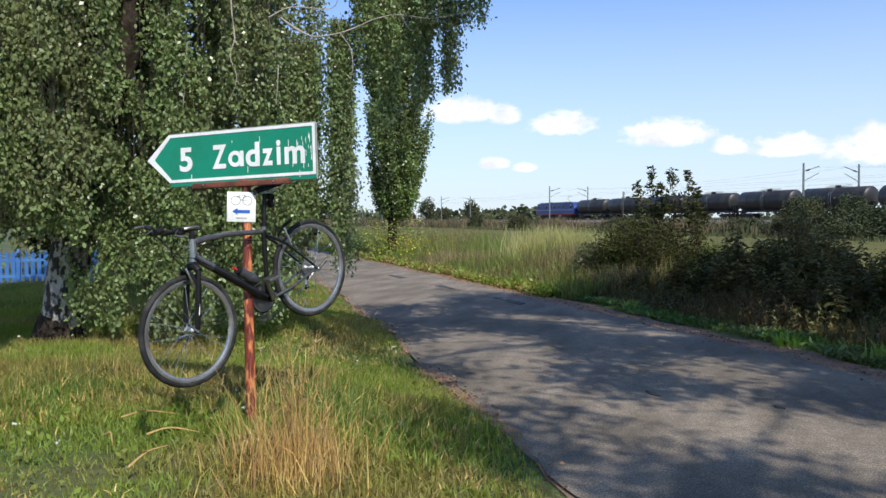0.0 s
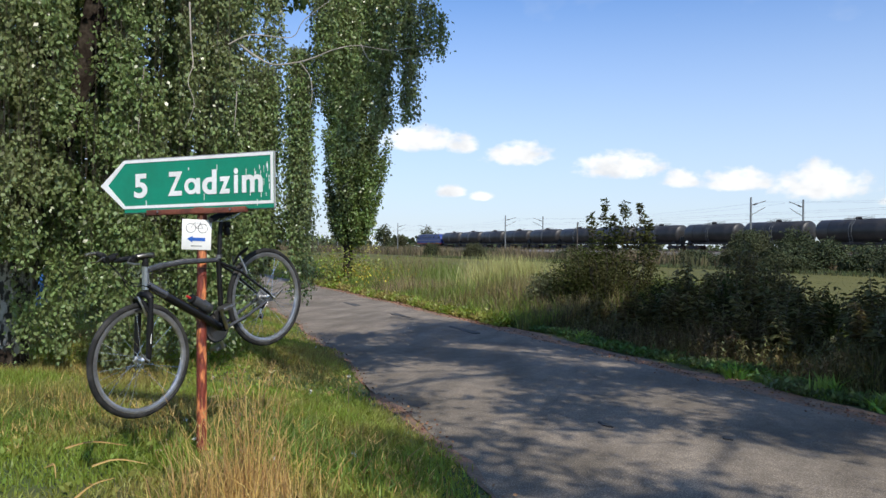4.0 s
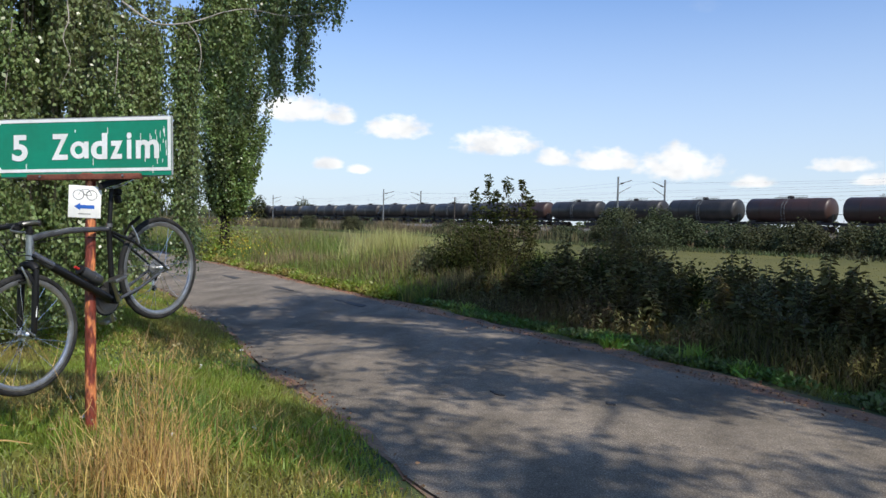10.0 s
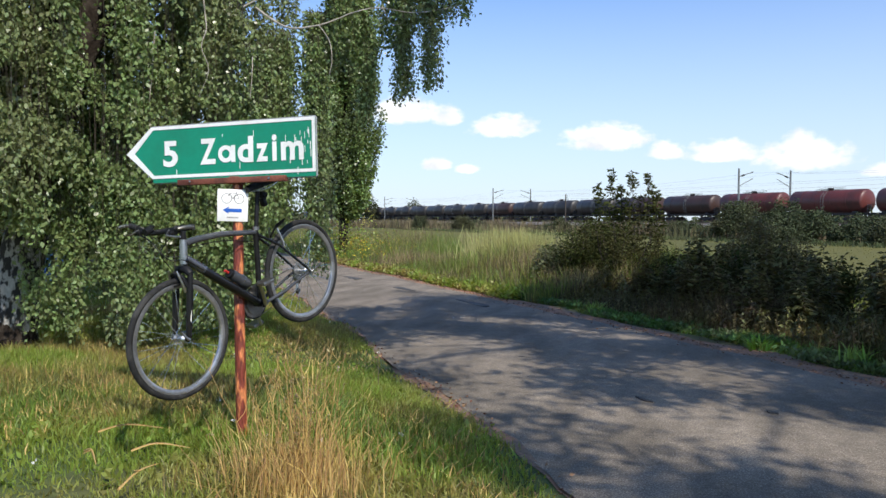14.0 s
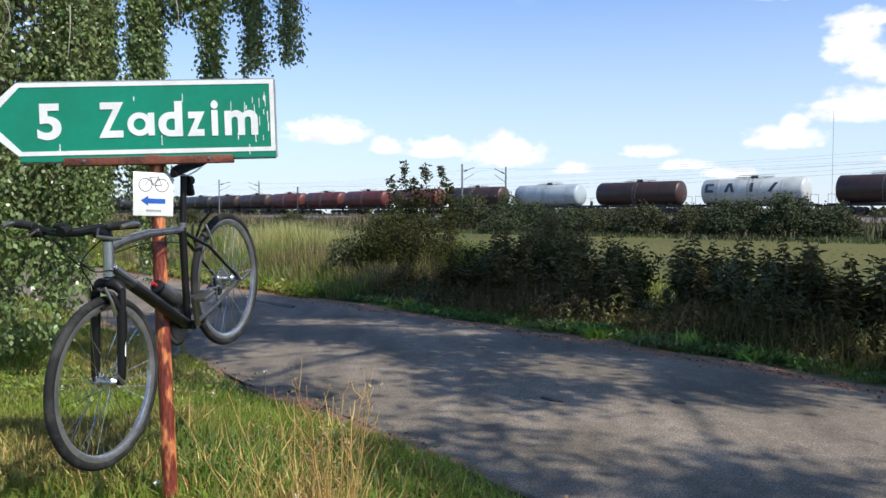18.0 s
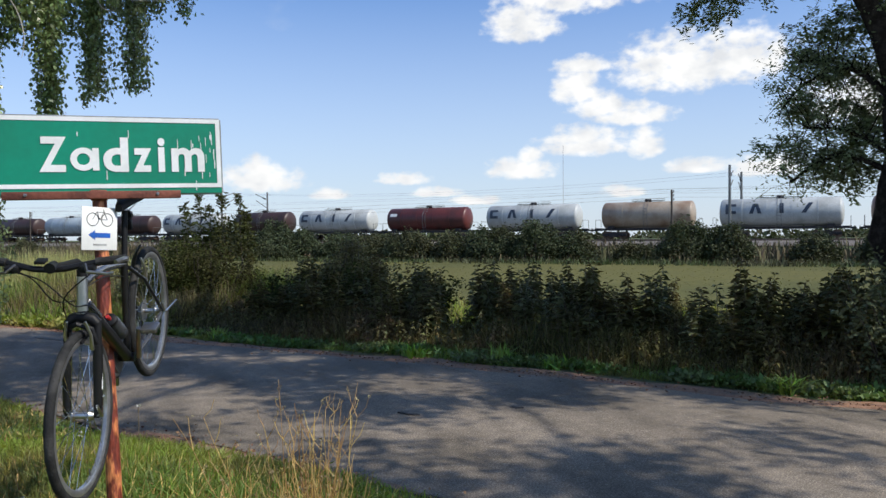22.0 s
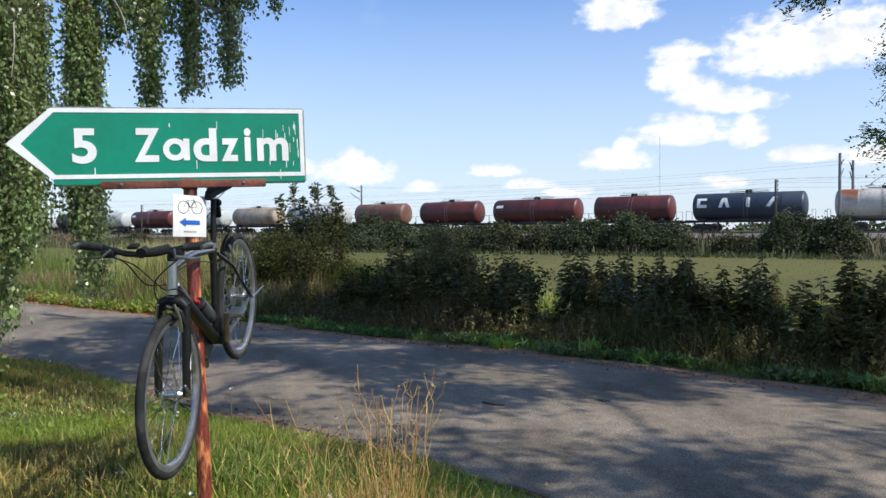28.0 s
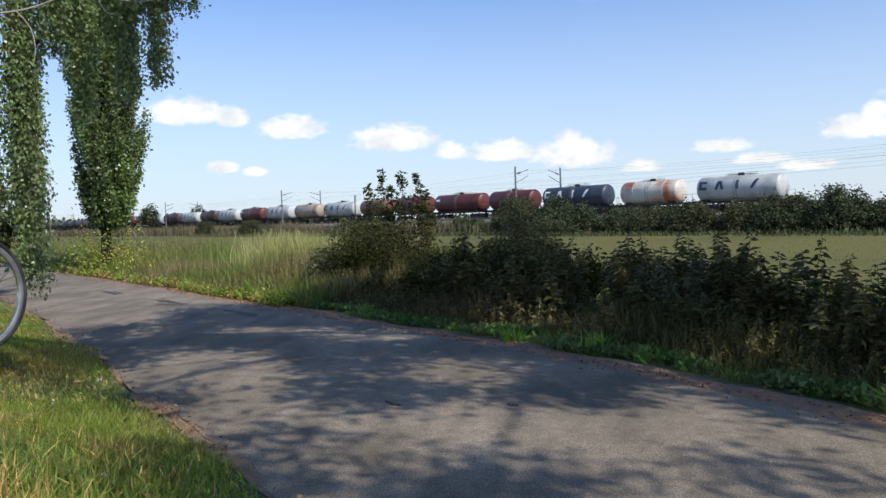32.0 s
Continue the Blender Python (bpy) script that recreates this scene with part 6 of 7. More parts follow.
def herb_leaves(lines, h, tiers, size, level=0.42, foot=0.3):
    """Tiers of drooping leaves that stand out from upright stems."""
    k = lines.shape[1]
    f = np.linspace(0, 1, k)
    out = []
    for i in range(len(lines)):
        m = max(3, int(tiers * h[i]))
        t = np.repeat(np.linspace(foot, 1.0, m), 3) + RNG.normal(0, 0.018, m * 3)
        p = np.stack([np.interp(t, f, lines[i, :, c]) for c in range(3)], -1)
        a = np.tile([0, 2.1, 4.2], m) + np.repeat(np.arange(m) * 1.2, 3) + RNG.normal(0, 0.3, m * 3)
        s = (size * np.interp(t, [0.3, 0.7, 1.0], [0.8, 1.0, 0.5]) * RNG.uniform(0.7, 1.25, m * 3))[:, None]
        tilt = RNG.normal(0.0, level, m * 3)
        way = np.stack([np.cos(a) * np.cos(tilt), np.sin(a) * np.cos(tilt), np.sin(tilt)], -1)
        side = np.stack([-np.sin(a), np.cos(a), RNG.normal(0, 0.25, m * 3)], -1)
        mid = p + way * s * 0.5 + [0, 0, 0.012]
        out.append(np.stack([p, mid + side * s * 0.2, p + way * s - [0, 0, 0.6 * level] * s, mid - side * s * 0.2], 1)[t < 1.03])
    return np.concatenate(out)


def herb_stems(base, h, lean):
    n, k = len(h), 6
    f = np.linspace(0, 1, k)
    lines = base[:, None] + np.zeros((n, k, 3))
    lines[:, :, 2] += h[:, None] * f
    w = RNG.normal(0, lean, (n, 2)) * h[:, None]
    lines[:, :, :2] += w[:, None] * (f ** 1.6)[None, :, None] + RNG.normal(0, 0.01, (n, k, 2))
    return lines


def crest(u, d):
    """Height of the tops of the weeds along the road: stands of tall herbs with lower gaps that run slantwise through them."""
    u = u + np.interp(u, [1.2, 1.8, 4.5, 5.5], [0, 1, 1, 0]) * 0.65 * (3.1 - d)
    return np.interp(u, [-8, -4.4, -3.9, -3.3, -2.0, -1.4, -1.1, -0.7, 0, 0.3, 0.7, 2.8, 3.05, 3.5, 3.75, 5.5, 6.2, 6.6, 7.3, 7.7, 8.2, 10, 16], [0.8, 0.75, 0.5, 0.88, 0.9, 0.85, 0.68, 0.88, 0.88, 0.7, 0.87, 0.9, 0.42, 0.42, 0.85, 0.9, 0.85, 0.45, 0.45, 0.6, 0.8, 0.7, 0.65])


def build_weeds():
    """The tall strip of herbs between road and field."""
    # single tall herbs that stand above the rest
    kinds = []
    for j in range(8):
        stems = 1 + j % 3
        h = RNG.uniform(0.78, 1.0, stems)
        lines = herb_stems(RNG.normal(0, 0.08, (stems, 3)) * [1, 1, 0], h, 0.12)
        mat = ("weed", "herb", "weed", "bluegreen", "herb", "weed", "herb", "herb")[j]
        kinds.append((stems_mesh("stem", lines, np.linspace(0.008, 0.003, 6), "weed_stem", 4), quads("leaves", herb_leaves(lines, h, 19, 0.17, 0.17, 0.42), mat), mat))
    spots = 0
    while spots < 225:
        u, d = RNG.uniform(-8, 10), RNG.uniform(1.5, 3.6)
        v = float(right_edge(u)) + d
        top = float(crest(u, d))
        if top < RNG.uniform(0.55, 0.8):
            continue
        top = (top + 0.37) * RNG.uniform(0.76, 1.08) * np.interp(d, [1.5, 2.2, 3.4], [0.74, 1.0, 1.06]) / 0.9
        e = thing("tall_herb", "tall leafy herb with tiers of dark leaves", "weed", "tall herbs beside the road")
        stem, leaves, mat = kinds[spots % 8]
        part("stem", stem, "weed_stem", e)
        part("foliage", leaves, mat, e)
        p = W(u, v, float(height(np.array(u), np.array(v))) - 0.02)
        e.matrix_basis = pose(p.x, p.y, p.z, 0, 0, RNG.uniform(0, 360)) @ Matrix.Diagonal((1.0, 1.0, top, 1))
        spots += 1
    # the mass below them
    n = 1900
    u = RNG.uniform(-10, 16, n)
    d = 0.95 + 2.6 * RNG.uniform(0, 1, n)
    v = right_edge(u) + d
    clump = noise_field(u, v, 0.7)
    h = (crest(u, d) + 0.3) * np.interp(d, [0.95, 1.6, 2.4, 3.4], [0.3, 0.6, 0.76, 0.82]) * (0.95 + 0.25 * clump) * RNG.uniform(0.58, 1.05, n)
    h = np.clip(h, 0.15, None)
    lines = herb_stems(Wn(u, v, height(u, v)), h, 0.12)
    tagged(new("weed_stems", stems_mesh("weed_stems", lines, np.linspace(0.006, 0.0025, 6), "weed_stem", 3)), "brown upright stems of tall weeds", "weeds", kind="stuff")
    pick = clump + RNG.normal(0, 0.3, n)
    for name, mask, mat, lab in (("tall_weeds", pick < 0.25, "weed", "dark leafy tall weeds beside the road"), ("pale_weeds", pick >= 0.7, "bluegreen", "grey-green leafy weeds"), ("green_weeds", (pick >= 0.25) & (pick < 0.7), "herb", "green leafy weeds")):
        tagged(new(name, quads(name, herb_leaves(lines[mask], h[mask], 21, 0.1), mat)), lab, "weeds", kind="stuff")
    # fine filling growth low down, thin dry stalks among it
    m = 60000
    u = RNG.uniform(-10, 18, m)
    d = 0.85 + 2.8 * RNG.uniform(0, 1, m)
    v = right_edge(u) + d
    tall = np.interp(d, [0.85, 1.4, 3], [0.2, 0.52, 0.8]) * (0.75 + 0.5 * noise_field(u, v, 0.9)) * (0.55 + 0.5 * crest(u, d))
    pick = noise_field(u + 9, v, 0.8) + RNG.normal(0, 0.35, m)
    at = Wn(u, v, height(u, v))
    for name, mask, mat, lab in (("weed_undergrowth", pick < 0.45, "weed", "dense dark growth under the weeds"), ("weed_grass", (pick >= 0.45) & (pick < 0.8), "shrub", "green grass among the weeds"), ("weed_stalks", pick >= 0.8, "brush", "brown dry stalks among the weeds")):
        tagged(new(name, blade_mesh(name, at[mask], tall[mask], 0.012, mat, 0.45)), lab, "weeds", kind="stuff")
    # pale tall grasses farther along the road
    m = 90000
    u = 8.0 + 60 * RNG.uniform(0, 1, m) ** 1.6
    d = 0.5 + 6.0 * RNG.uniform(0, 1, m)
    v = right_edge(u) + d
    tall = np.interp(d, [0.5, 1.5, 4], [0.25, 0.75, 1.15]) * (0.9 + 0.35 * noise_field(u, v, 0.4))
    pick = noise_field(u, v, 0.7) + RNG.normal(0, 0.4, m)
    at = Wn(u, v, height(u, v))
    for name, mask, mat, lab in (("tall_grass", pick < -0.05, "grass_dark", "tall green grass beside the road"), ("tall_fresh_grass", (pick >= -0.05) & (pick < 0.2), "grass", "tall fresh grass beside the road"), ("tall_brown_grass", (pick >= 0.2) & (pick < 0.5), "brush", "tall brownish grass beside the road"), ("tall_dry_grass", pick >= 0.5, "seed_head", "tall pale dry grass beside the road")):
        tagged(new(name, blade_mesh(name, at[mask], tall[mask], 0.016, mat, 0.35)), lab, "grass", kind="stuff")
    # a bright stand of tall grass beside the dark shrub
    m = 5200
    u, v = RNG.normal(14.2, 1.0, m), RNG.normal(9.4, 0.5, m)
    tagged(new("pale_tall_grass", blade_mesh("pale_tall_grass", Wn(u, v, height(u, v)), 1.3, 0.018, "pale_grass", 0.24)), "stand of tall pale grass with seed heads", "grass", kind="stuff")
    # behind: rough growth up to the field
    m = 26000
    u = RNG.uniform(-24, 60, m)
    v = right_edge(u) + 3.3 + 5.5 * RNG.uniform(0, 1, m)
    tagged(new("field_margin", blade_mesh("field_margin", Wn(u, v, height(u, v)), 0.5, 0.03, "grass", 0.45)), "rough grass margin of the field", "grass", kind="stuff")
    # green strip along the far side of the field
    m = 12000
    u, v = RNG.uniform(-45, 120, m), RNG.uniform(45.5, 50.5, m)
    tagged(new("field_edge_grass", blade_mesh("field_edge_grass", Wn(u, v, height(u, v)), 0.42, 0.07, "strip_grass", 0.5)), "strip of fresh green grass along the far side of the field", "grass", kind="stuff")
    # stubble on the field
    m = 24000
    u = RNG.uniform(-45, 110, m)
    v = 13.5 + 36 * RNG.uniform(0, 1, m) ** 1.4
    tagged(new("stubble_blades", blade_mesh("stubble_blades", Wn(u, v, height(u, v) + 0.06), 0.05, 0.03, "stubble", 0.6)), "short yellow-green stubble", "stubble", kind="stuff")
    # small yellow flowers near the poplar
    q = np.stack([RNG.normal(-7.4, 0.7, 260), RNG.normal(19.0, 0.7, 260), RNG.uniform(0.25, 0.85, 260)], -1)
    tagged(new("yellow_flowers", quads("yellow_flowers", leaf_corners(q, 0.05, -0.3, 0.8), "yellow_flower")), "yellow flower heads in tall grass", "flowers", kind="stuff")


build_grass()
build_dry_clump(0.28, -0.75, 105, 0.84, "tall dry straw-coloured clump with forked seed stalks", 0.14)
build_dry_clump(0.0, -0.74, 10, 0.6, "low sparse dry grass clump in the verge", 0.15)
build_weeds()


def build_small_things():
    e = thing("white_flower", "single white flower head on a thin stem", "flower")
    part("stem", Shape().tube([(-0.38, 2.03, -0.1), (-0.385, 2.03, 0.28)], 0.003, 5), "weed_stem", e)
    part("petals", quads("petals", leaf_corners(np.array([[-0.385, 2.03, 0.28]] * 16), 0.02, -0.2, 0.6), "flower"), "flower", e)
    k = 26
    u, d = RNG.uniform(-6, 8, k), RNG.uniform(0.2, 5.5, k)
    v = left_edge(u) - d
    c = np.repeat(Wn(u, v, height(u, v) + 0.13), 7, 0) + RNG.normal(0, 0.008, (k * 7, 3))
    tagged(new("clover_heads", quads("clover_heads", leaf_corners(c, 0.018, -0.3, 0.8), "flower")), "small whitish flower heads in the verge", "flowers", kind="stuff")
    # dry twigs lying in the grass
    for x0, y0, x1, y1 in ((-1.3, -0.36, -0.95, -0.2), (-0.5, -1.15, -0.55, -0.78), (-0.85, -0.62, -0.55, -0.5), (-1.1, -0.7, -0.85, -0.9), (-0.2, -0.5, -0.05, -0.75)):
        e = thing("fallen_twig", "dry pale twig lying in the grass", "twig", "fallen twigs in the verge")
        z = float(height(*[np.array(c) for c in UV(x0, y0)])) + 0.09
        part("stick", Shape().tube(smooth_line([(x0, y0, z), (x0 * 0.6 + x1 * 0.4, y0 * 0.6 + y1 * 0.4 + 0.02, z + 0.035), (x1, y1, z + 0.01)]), [0.007, 0.007, 0.006, 0.006, 0.005, 0.005, 0.004, 0.003, 0.002], 6), "straw", e)
        part("side_twig", Shape().tube([(x0 * 0.6 + x1 * 0.4, y0 * 0.6 + y1 * 0.4 + 0.02, z + 0.035), (x0 * 0.45 + x1 * 0.55 + 0.03, y0 * 0.45 + y1 * 0.55 - 0.09, z + 0.06)], [0.004, 0.002], 5), "straw", e)
    # dark mended patches and cracks in the asphalt
    for u, v, lu, lv in ((8.2, 5.1, 1.3, 0.1), (11.5, 4.94, 1.0, 0.11), (14.85, 4.8, 1.2, 0.13), (0.72, 3.07, 0.2, 0.02), (-0.05, 3.73, 0.1, 0.025)):
        pts = []
        for j in range(22):
            a = 2 * math.pi * j / 22
            r = 1 + 0.25 * math.sin(3 * a + u) + 0.12 * math.sin(7 * a)
            pts.append(W(u + lu * 0.5 * r * math.cos(a), v + lv * r * math.sin(a), 0))
        sh = Shape()
        zs = []
        for p in pts:
            uu, vv = UV(p.x, p.y)
            kk = (vv - float(left_edge(uu))) / (float(right_edge(uu)) - float(left_edge(uu)))
            zs.append(-0.135 + 0.045 * (1 - (2 * kk - 1) ** 2) + 0.009)
        n = len(pts)
        sh.add([(p.x, p.y, z) for p, z in zip(pts, zs)] + [(p.x, p.y, z - 0.02) for p, z in zip(pts, zs)], [tuple(range(n))] + [(i, (i + 1) % n, (i + 1) % n + n, i + n) for i in range(n)])
        tagged(part("road_patch", sh, "patch"), "dark tar patch on the asphalt", "road patch", "tar patches", "structure")
    # blue picket fence behind the birch
    f = thing("picket_fence", "bright blue wooden picket fence behind the birch", "fence")
    p0, way = Vector((-10.6, 9.4, 0.0)), Vector((-0.8, -0.6, 0)).normalized()
    rot = Matrix.Rotation(math.atan2(way.y, way.x), 3, "Z")
    board = Shape().plate([(-0.04, 0.08), (0.04, 0.08), (0.04, 0.74), (0, 0.81), (-0.04, 0.74)], -0.011, 0.011).mesh("picket", "fence_blue")
    for i in range(64):
        ob = part("picket", board, "fence_blue", f)
        ob.matrix_basis = Matrix.Translation(p0 + way * 0.13 * i) @ rot.to_4x4()
    for z in (0.25, 0.6):
        c = p0 + way * 4.1
        part("rail", Shape().box((c.x, c.y, z), (8.4, 0.03, 0.06), rot), "fence_blue", f)
    for i in range(5):
        c = p0 + way * (0.05 + 2.05 * i) + Vector((way.y, -way.x, 0)) * -0.05
        part("post", Shape().box((c.x, c.y, 0.4), (0.08, 0.08, 0.9), rot, 0.01), "fence_blue", f)


build_small_things()

# ---- train ----
PACE, REF = 12.87, 30.0            # metres a second along the track; the rake's places below hold at this time
rolling = []
_mesh = {}


def shared(key, make):
    if key not in _mesh:
        _mesh[key] = make()
    return _mesh[key]


def tank_wagon(length, colour, marks="", label=""):
    """A bogie tank wagon, its middle at the origin, top of rail at z = 0."""
    e = thing("tank_wagon", label, "wagon", "tank wagons of the goods train")
    h, r, zc = length / 2, 1.48, 2.72
    mat = "tank_" + colour

    def barrel():
        ends = [(r * math.cos(a), 0.42 * math.sin(a)) for a in np.linspace(math.pi / 2, 0, 6)]
        prof = [(max(q, 0.01), -h + 0.42 - o) for q, o in ends] + [(max(q, 0.01), h - 0.42 + o) for q, o in ends[::-1]]
        return Shape().spin(prof, 28, "x", (0, 0, zc), closed=False).mesh("barrel", mat, 40)

    part("barrel", shared(("barrel", length, colour), barrel), mat, e)
    for k in range(4 if length > 11 else 3):
        x = -h + length * (k + 1) / (5 if length > 11 else 4)
        part("band", shared(("band", colour), lambda: Shape().spin([(r + 0.002, -0.06), (r + 0.025, -0.06), (r + 0.025, 0.06), (r + 0.002, 0.06)], 28, "x", (0, 0, zc)).mesh("band", mat)), mat, e).location = (x, 0, 0)
    part("manhole", shared(("manhole", colour), lambda: Shape().spin([(0.0, 0.3), (0.3, 0.28), (0.38, 0.2), (0.38, -0.1)], 14, "z", (0, 0, zc + r), closed=False).mesh("manhole", "bogie")), "bogie", e)
    part("roof_walk", shared(("roof_walk", length), lambda: Shape().box((0, 0, zc + r + 0.1), (length * 0.34, 0.75, 0.05)).tube([(-length * 0.17, 0.38, zc + r + 0.1), (-length * 0.17, 0.38, zc + r + 0.32), (length * 0.17, 0.38, zc + r + 0.32), (length * 0.17, 0.38, zc + r + 0.1)], 0.02, 4).mesh("roof_walk", "bogie")), "bogie", e)
    part("underframe", shared(("underframe", length), lambda: Shape().box((0, 0.9, 1.12), (length + 1.2, 0.16, 0.26)).box((0, -0.9, 1.12), (length + 1.2, 0.16, 0.26)).box((h + 0.55, 0, 1.12), (0.14, 2.5, 0.32)).box((-h - 0.55, 0, 1.12), (0.14, 2.5, 0.32)).box((h - 1.2, 0, 1.3), (0.7, 2.2, 0.35)).box((-h + 1.2, 0, 1.3), (0.7, 2.2, 0.35)).mesh("underframe", "bogie")), "bogie", e)
    part("ladder", shared(("ladder", 0), lambda: ladder(zc, r)), "bogie", e)
    for s in (1, -1):
        part("end_platform", shared(("platform", s), lambda: Shape().tube([(0, -1.1, 1.3), (0, -1.1, 2.25), (0, 1.1, 2.25), (0, 1.1, 1.3)], 0.025, 5).mesh("end_platform", "mast")), "mast", e).location = (s * (h + 0.55), 0, 0)
        for y in (0.88, -0.88):
            part("buffer", shared(("buffer", s), lambda: Shape().tube([(0, 0, 1.05), (s * 0.32, 0, 1.05), (s * 0.33, 0, 1.05), (s * 0.37, 0, 1.05)], [0.09, 0.09, 0.22, 0.22], 10).mesh("buffer", "bogie")), "bogie", e).location = (s * (h + 0.6), y, 0)
        b = part("bogie", shared(("bogie", 0), bogie), "bogie", e)
        b.location = (s * (h - 1.55), 0, 0)
        for x in (0.9, -0.9):
            part("wheelset", shared(("wheelset", 0), lambda: Shape().spin([(0.0, -0.82), (0.46, -0.82), (0.46, -0.7), (0.12, -0.68), (0.09, 0.68), (0.46, 0.7), (0.46, 0.82), (0.0, 0.82)], 18, "y", (0, 0, 0.46), closed=False).mesh("wheelset", "rail")), "rail", b).location = (x, 0, 0)
    if marks:
        ink = {"white": "tank_navy", "navy": "sign_white", "red": "sign_white", "orange": "tank_red"}[colour]
        for n, dx in enumerate((-0.39, -0.19, 0.02, 0.22)[: 4 if marks == "four" else 1]):
            part("mark", shared(("mark", colour, length, n), lambda: mark(n, dx * length, r, zc, marks, ink)), ink, e, "plain painted mark on the barrel side")
    if colour == "orange":
        part("stripe", Shape().add([(x, -(r + 0.012) * math.cos(a), zc + (r + 0.012) * math.sin(a)) for x, a in ((1.5, -0.7), (2.4, -0.7), (3.6, 0.75), (2.7, 0.75))], [(0, 1, 2, 3)]), "tank_red", e, "slanting dark red stripe")
    return e


def ladder(zc, r):
    sh = Shape()
    for x in (-0.2, 0.2):
        sh.tube([(x, 1.2 * -1, 1.1), (x, -r - 0.12, zc - 0.4), (x, -r - 0.05, zc + 0.6), (x, -0.5, zc + r + 0.15)], 0.025, 4)
    for z in (1.3, 1.65, 2.0, 2.35, 2.7, 3.05, 3.4):
        sh.tube([(-0.2, -r - 0.1, z), (0.2, -r - 0.1, z)], 0.018, 4)
    return sh.mesh("ladder", "mast")


def bogie():
    sh = Shape()
    for y in (1.0, -1.0):
        sh.plate([(-1.35, 0.4), (-1.35, 0.62), (-0.4, 0.72), (0.4, 0.72), (1.35, 0.62), (1.35, 0.4), (0.6, 0.42), (0.35, 0.22), (-0.35, 0.22), (-0.6, 0.42)], y - 0.06, y + 0.06)
        for x in (0.9, -0.9):
            sh.box((x, y, 0.47), (0.3, 0.22, 0.3), bevel=0.03)
    return sh.box((0, 0, 0.7), (0.5, 2.0, 0.3)).mesh("bogie", "bogie")


def mark(n, x, r, zc, kind, ink):
    """One block-shaped mark that follows the barrel's curve."""
    sh = Shape()
    rr = r + 0.03

    def bar(x0, x1, a0, a1):
        for k in range(4):
            b0, b1 = a0 + (a1 - a0) * k / 4, a0 + (a1 - a0) * (k + 1) / 4
            sh.add([(x0, -rr * math.cos(b0), zc + rr * math.sin(b0)), (x1, -rr * math.cos(b0), zc + rr * math.sin(b0)), (x1, -rr * math.cos(b1), zc + rr * math.sin(b1)), (x0, -rr * math.cos(b1), zc + rr * math.sin(b1))], [(0, 1, 2, 3)])

    def lean(xa, xb, w, a0, a1):
        for k in range(4):
            f0, f1 = k / 4, (k + 1) / 4
            b0, b1 = a0 + (a1 - a0) * f0, a0 + (a1 - a0) * f1
            p, q = xa + (xb - xa) * f0, xa + (xb - xa) * f1
            sh.add([(c, -rr * math.cos(b), zc + rr * math.sin(b)) for c, b in ((p - w, b0), (p + w, b0), (q + w, b1), (q - w, b1))], [(0, 1, 2, 3)])

    if kind == "one":
        bar(x - 0.5, x + 0.5, 0.25, 0.5)
    elif n == 0:
        bar(x - 0.55, x - 0.18, -0.08, 0.65)
        bar(x - 0.18, x + 0.5, -0.08, 0.13)
        bar(x - 0.18, x + 0.5, 0.45, 0.65)
    elif n == 1:
        lean(x - 0.42, x - 0.06, 0.18, -0.08, 0.65)
        lean(x + 0.42, x + 0.06, 0.18, -0.08, 0.65)
    elif n == 2:
        bar(x - 0.19, x + 0.19, -0.08, 0.65)
    else:
        lean(x - 0.34, x + 0.34, 0.21, -0.08, 0.65)
    return sh.mesh("mark", ink, 0)


def place_on_track(ob, s):
    """Roll a vehicle whose middle lies at s along the track at the reference time. Local +x points back along the track."""
    turn = math.degrees(TRACK) - 90
    rolling.append((ob, s, turn))


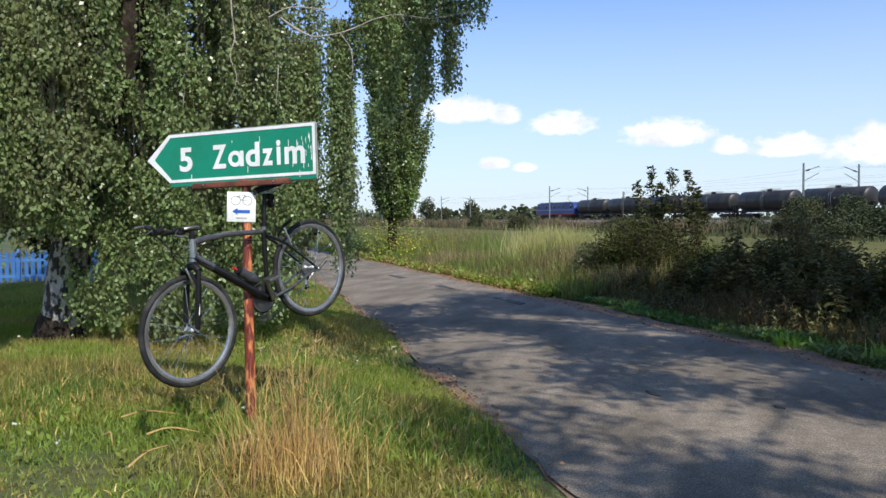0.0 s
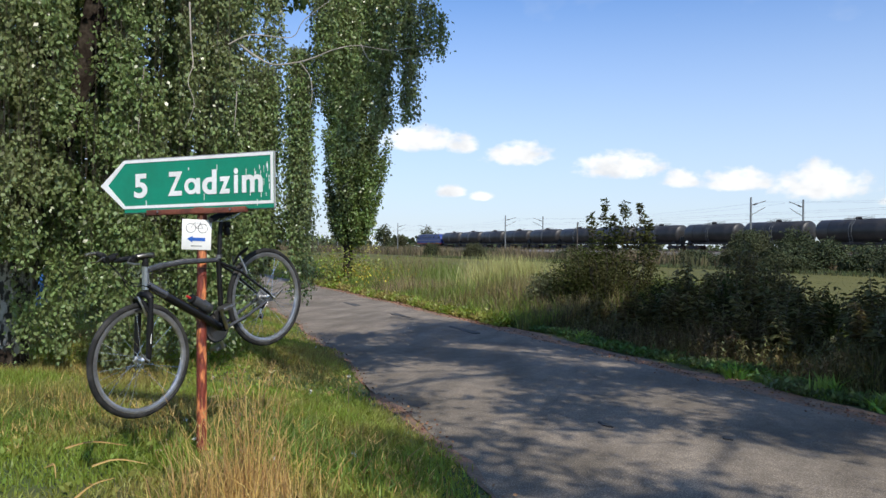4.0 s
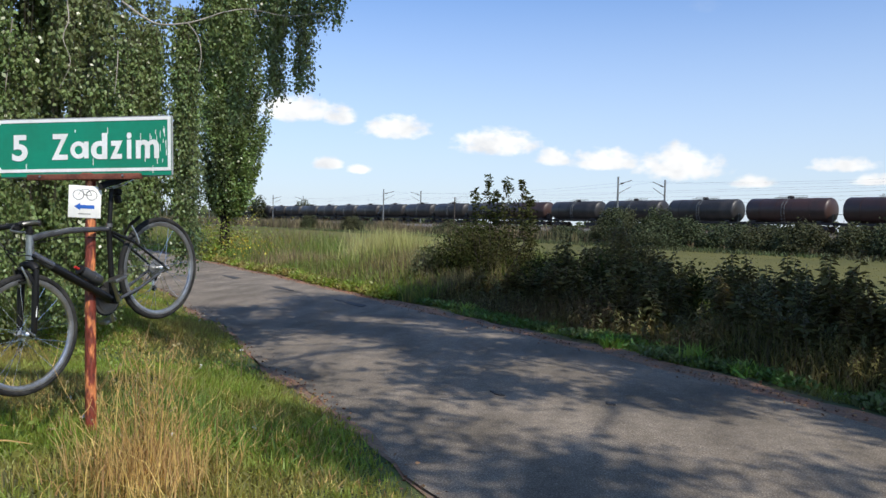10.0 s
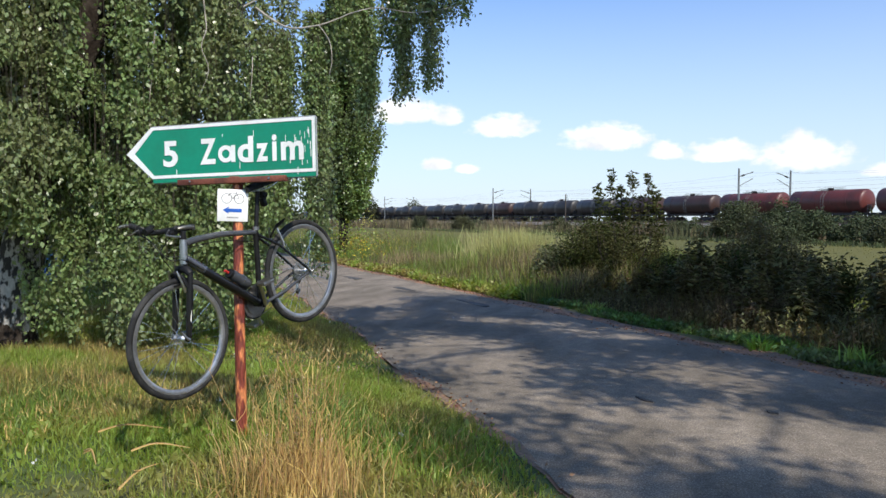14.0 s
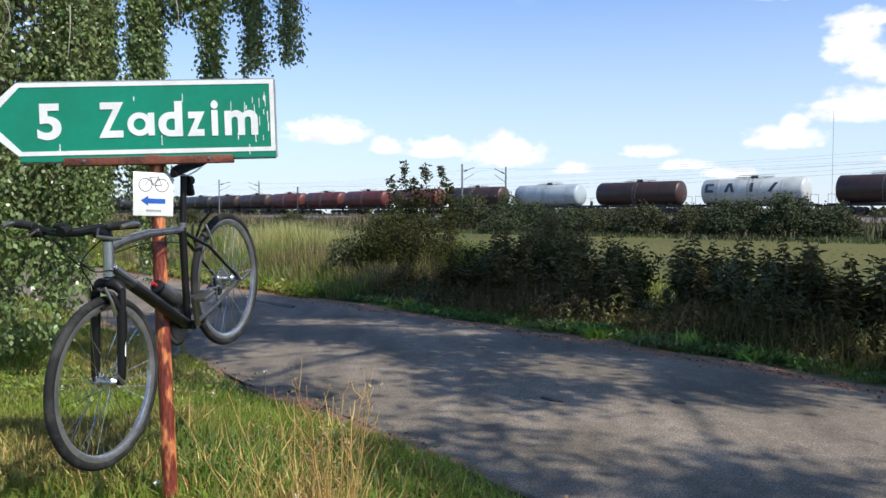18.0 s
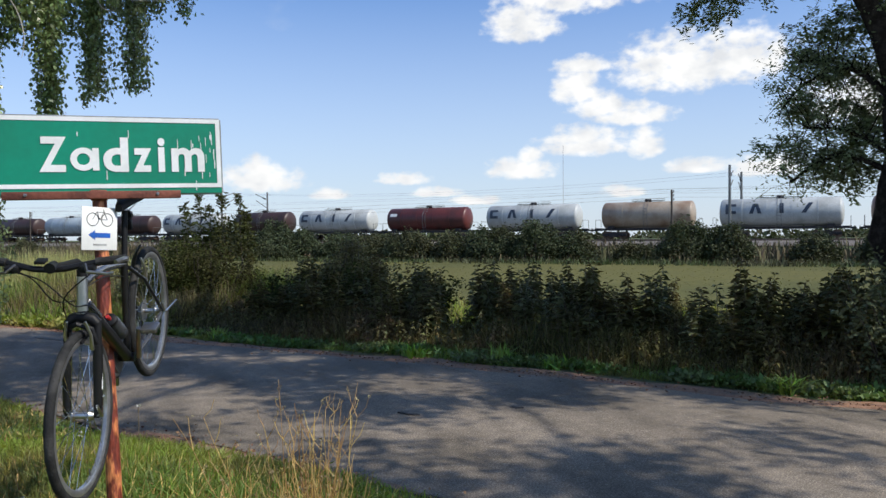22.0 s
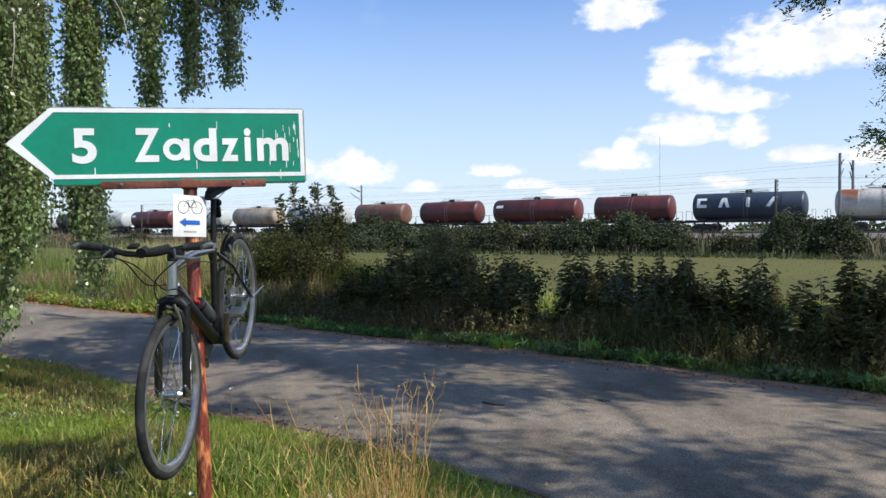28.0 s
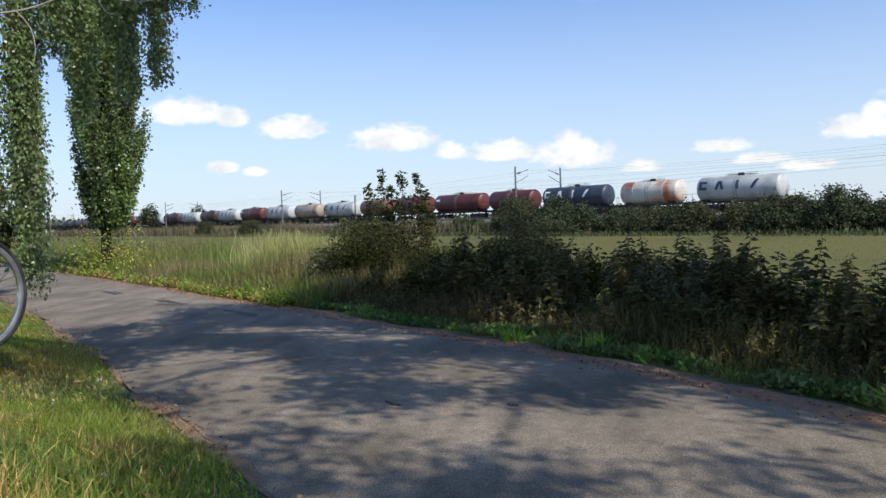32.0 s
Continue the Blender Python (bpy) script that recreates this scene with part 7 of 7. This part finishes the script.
def build_train():
    cream = "white ribbed tank wagon with dark blue painted marks"
    rake = [(22.9, 11.3, "white", "four", cream), (34.3, 24.6, "orange", "", "rusty orange and white tank wagon with worn stripes"), (48.6, 36.0, "navy", "four", "dark navy tank wagon with white painted marks"),
            (60.3, 49.9, "red", "", "dull red tank wagon"), (74.4, 61.3, "red", "one", "long dull red tank wagon with a white mark"), (86.1, 75.7, "red", "", "dull red tank wagon"), (98.0, 88.0, "rust", "", "brown tank wagon streaked with rust"),
            (112.2, 99.4, "white", "four", cream), (125.0, 113.8, "tan", "", "grey-brown weathered tank wagon"), (139.4, 126.7, "white", "four", cream), (153.7, 141.1, "red", "one", "long dull red tank wagon with a white mark"),
            (168.2, 155.4, "white", "four", cream), (180.1, 169.4, "brown", "", "dark brown tank wagon"), (195.0, 182.0, "white", "four", cream), (209.8, 196.6, "brown", "", "dark brown tank wagon"),
            (223.6, 211.6, "pale", "", "pale grey-blue tank wagon"), (237.6, 225.4, "brown", "", "dark brown tank wagon"), (250.8, 239.0, "red", "", "dull red tank wagon")]
    s = 252.2
    tones = ["black", "brown", "brown", "black", "brown", "black", "black"]
    for k in range(22):
        long = 12.0
        rake.append((s + long, s, ("red", "red", "red", "brown")[k] if k < 4 else tones[k % 7] if k < 9 else "black", "", ("dull dark red tank wagon" if k < 3 else "black sooty tank wagon")))
        s += long + 0.65
    for front, back, colour, marks, label in rake:
        w = tank_wagon(round(min(max(front - back - 0.9, 9.0), 12.0), 1), colour, marks, label)
        place_on_track(w, (front + back) / 2 + 0.5)
    # locomotive
    e = thing("electric_locomotive", "blue electric locomotive with grey roof pulling the train", "locomotive")
    half = 9.4
    body = [(-half, 1.3), (-half + 0.1, 2.6), (-half + 0.7, 3.5), (-half + 1.3, 3.75), (half - 1.3, 3.75), (half - 0.7, 3.5), (half - 0.1, 2.6), (half, 1.3)]
    part("body", Shape().plate(body, -1.48, 1.48), "loco_blue", e)
    part("roof", Shape().box((0, 0, 3.86), (2 * half - 3.2, 2.3, 0.2), bevel=0.06), "loco_grey", e)
    part("skirt", Shape().box((0, 0, 1.16), (2 * half - 0.2, 2.9, 0.3), bevel=0.04), "loco_red", e, "red lower band")
    part("pale_band", Shape().box((0, -1.485, 2.15), (2 * half - 0.4, 0.02, 0.16)), "loco_grey", e)
    for x in (-half + 1.35, half - 1.35):
        part("cab_window", Shape().box((x, -1.49, 2.95), (1.0, 0.03, 0.7), bevel=0.01), "glass", e)
    for x in (-4, -2, 0, 2, 4):
        part("side_window", Shape().box((x, -1.49, 3.0), (0.9, 0.03, 0.5), bevel=0.01), "glass", e)
    for x in (-5.2, 5.2):
        part("bogie_frame", Shape().box((x, 0, 0.7), (4.6, 2.5, 0.5), bevel=0.05), "bogie", e)
        for dx in (-1.6, 0, 1.6):
            part("wheelset", shared(("loco_wheel", 0), lambda: Shape().spin([(0.0, -0.85), (0.6, -0.85), (0.6, -0.7), (0.1, -0.68), (0.1, 0.68), (0.6, 0.7), (0.6, 0.85), (0.0, 0.85)], 18, "y", (0, 0, 0.6), closed=False).mesh("wheelset", "rail")), "rail", e).location = (x + dx, 0, 0)
    part("pantograph", Shape().tube([(5, 0, 3.95), (3.6, 0, 4.7), (5, 0, 5.25)], 0.05, 5).tube([(5, -0.9, 5.25), (5, 0.9, 5.25)], 0.04, 5), "mast", e)
    part("pantograph_folded", Shape().tube([(-3.4, 0, 3.98), (-5.2, 0, 4.1)], 0.06, 5), "mast", e)
    place_on_track(e, 540.0)


build_train()


def build_litter():
    """Dry fallen leaves gathered along both edges of the road."""
    for name, edge, sgn, k, label in (("leaf_litter", left_edge, -1, 1500, "reddish-brown fallen leaves along the near road edge"), ("leaf_litter", right_edge, 1, 4200, "reddish-brown fallen leaves along the far road edge")):
        u = -8 + 30 * RNG.uniform(0, 1, k) ** 1.2
        d = RNG.normal(0.05, 0.085, k) if sgn < 0 else RNG.normal(0.14, 0.18, k)
        keep = noise_field(u, u * 0 + sgn, 1.1) > RNG.uniform(-1.1, 0.5, k)
        u, d = u[keep], d[keep]
        v = edge(u) + sgn * d
        wide = right_edge(u) - left_edge(u)
        z = np.where(d < 0.04, -0.135 + 0.18 * np.maximum(-d, 0) / wide + 0.02, np.maximum(height(u, v) + 0.006, -0.128 - 0.03 * np.clip(d / 0.3, 0, 1)) + 0.012)
        tagged(new(name, quads(name, leaf_corners(Wn(u, v, z), 0.032, 0.0, 0.6, 0.4), "dead_leaf")), label, "leaves", kind="stuff")


build_litter()


def motions():
    """The train rolls away along the track at a steady pace."""
    for ob, s, turn in rolling:
        rows = []
        for t in (0.0, 8.0, 16.0, 24.0, 32.0):
            p = W(s + PACE * (t - REF), RAIL_V, RAIL_Z)
            rows.append((t, pose(p.x, p.y, p.z, 0, 0, turn)))
        walk(ob, rows)


motions()
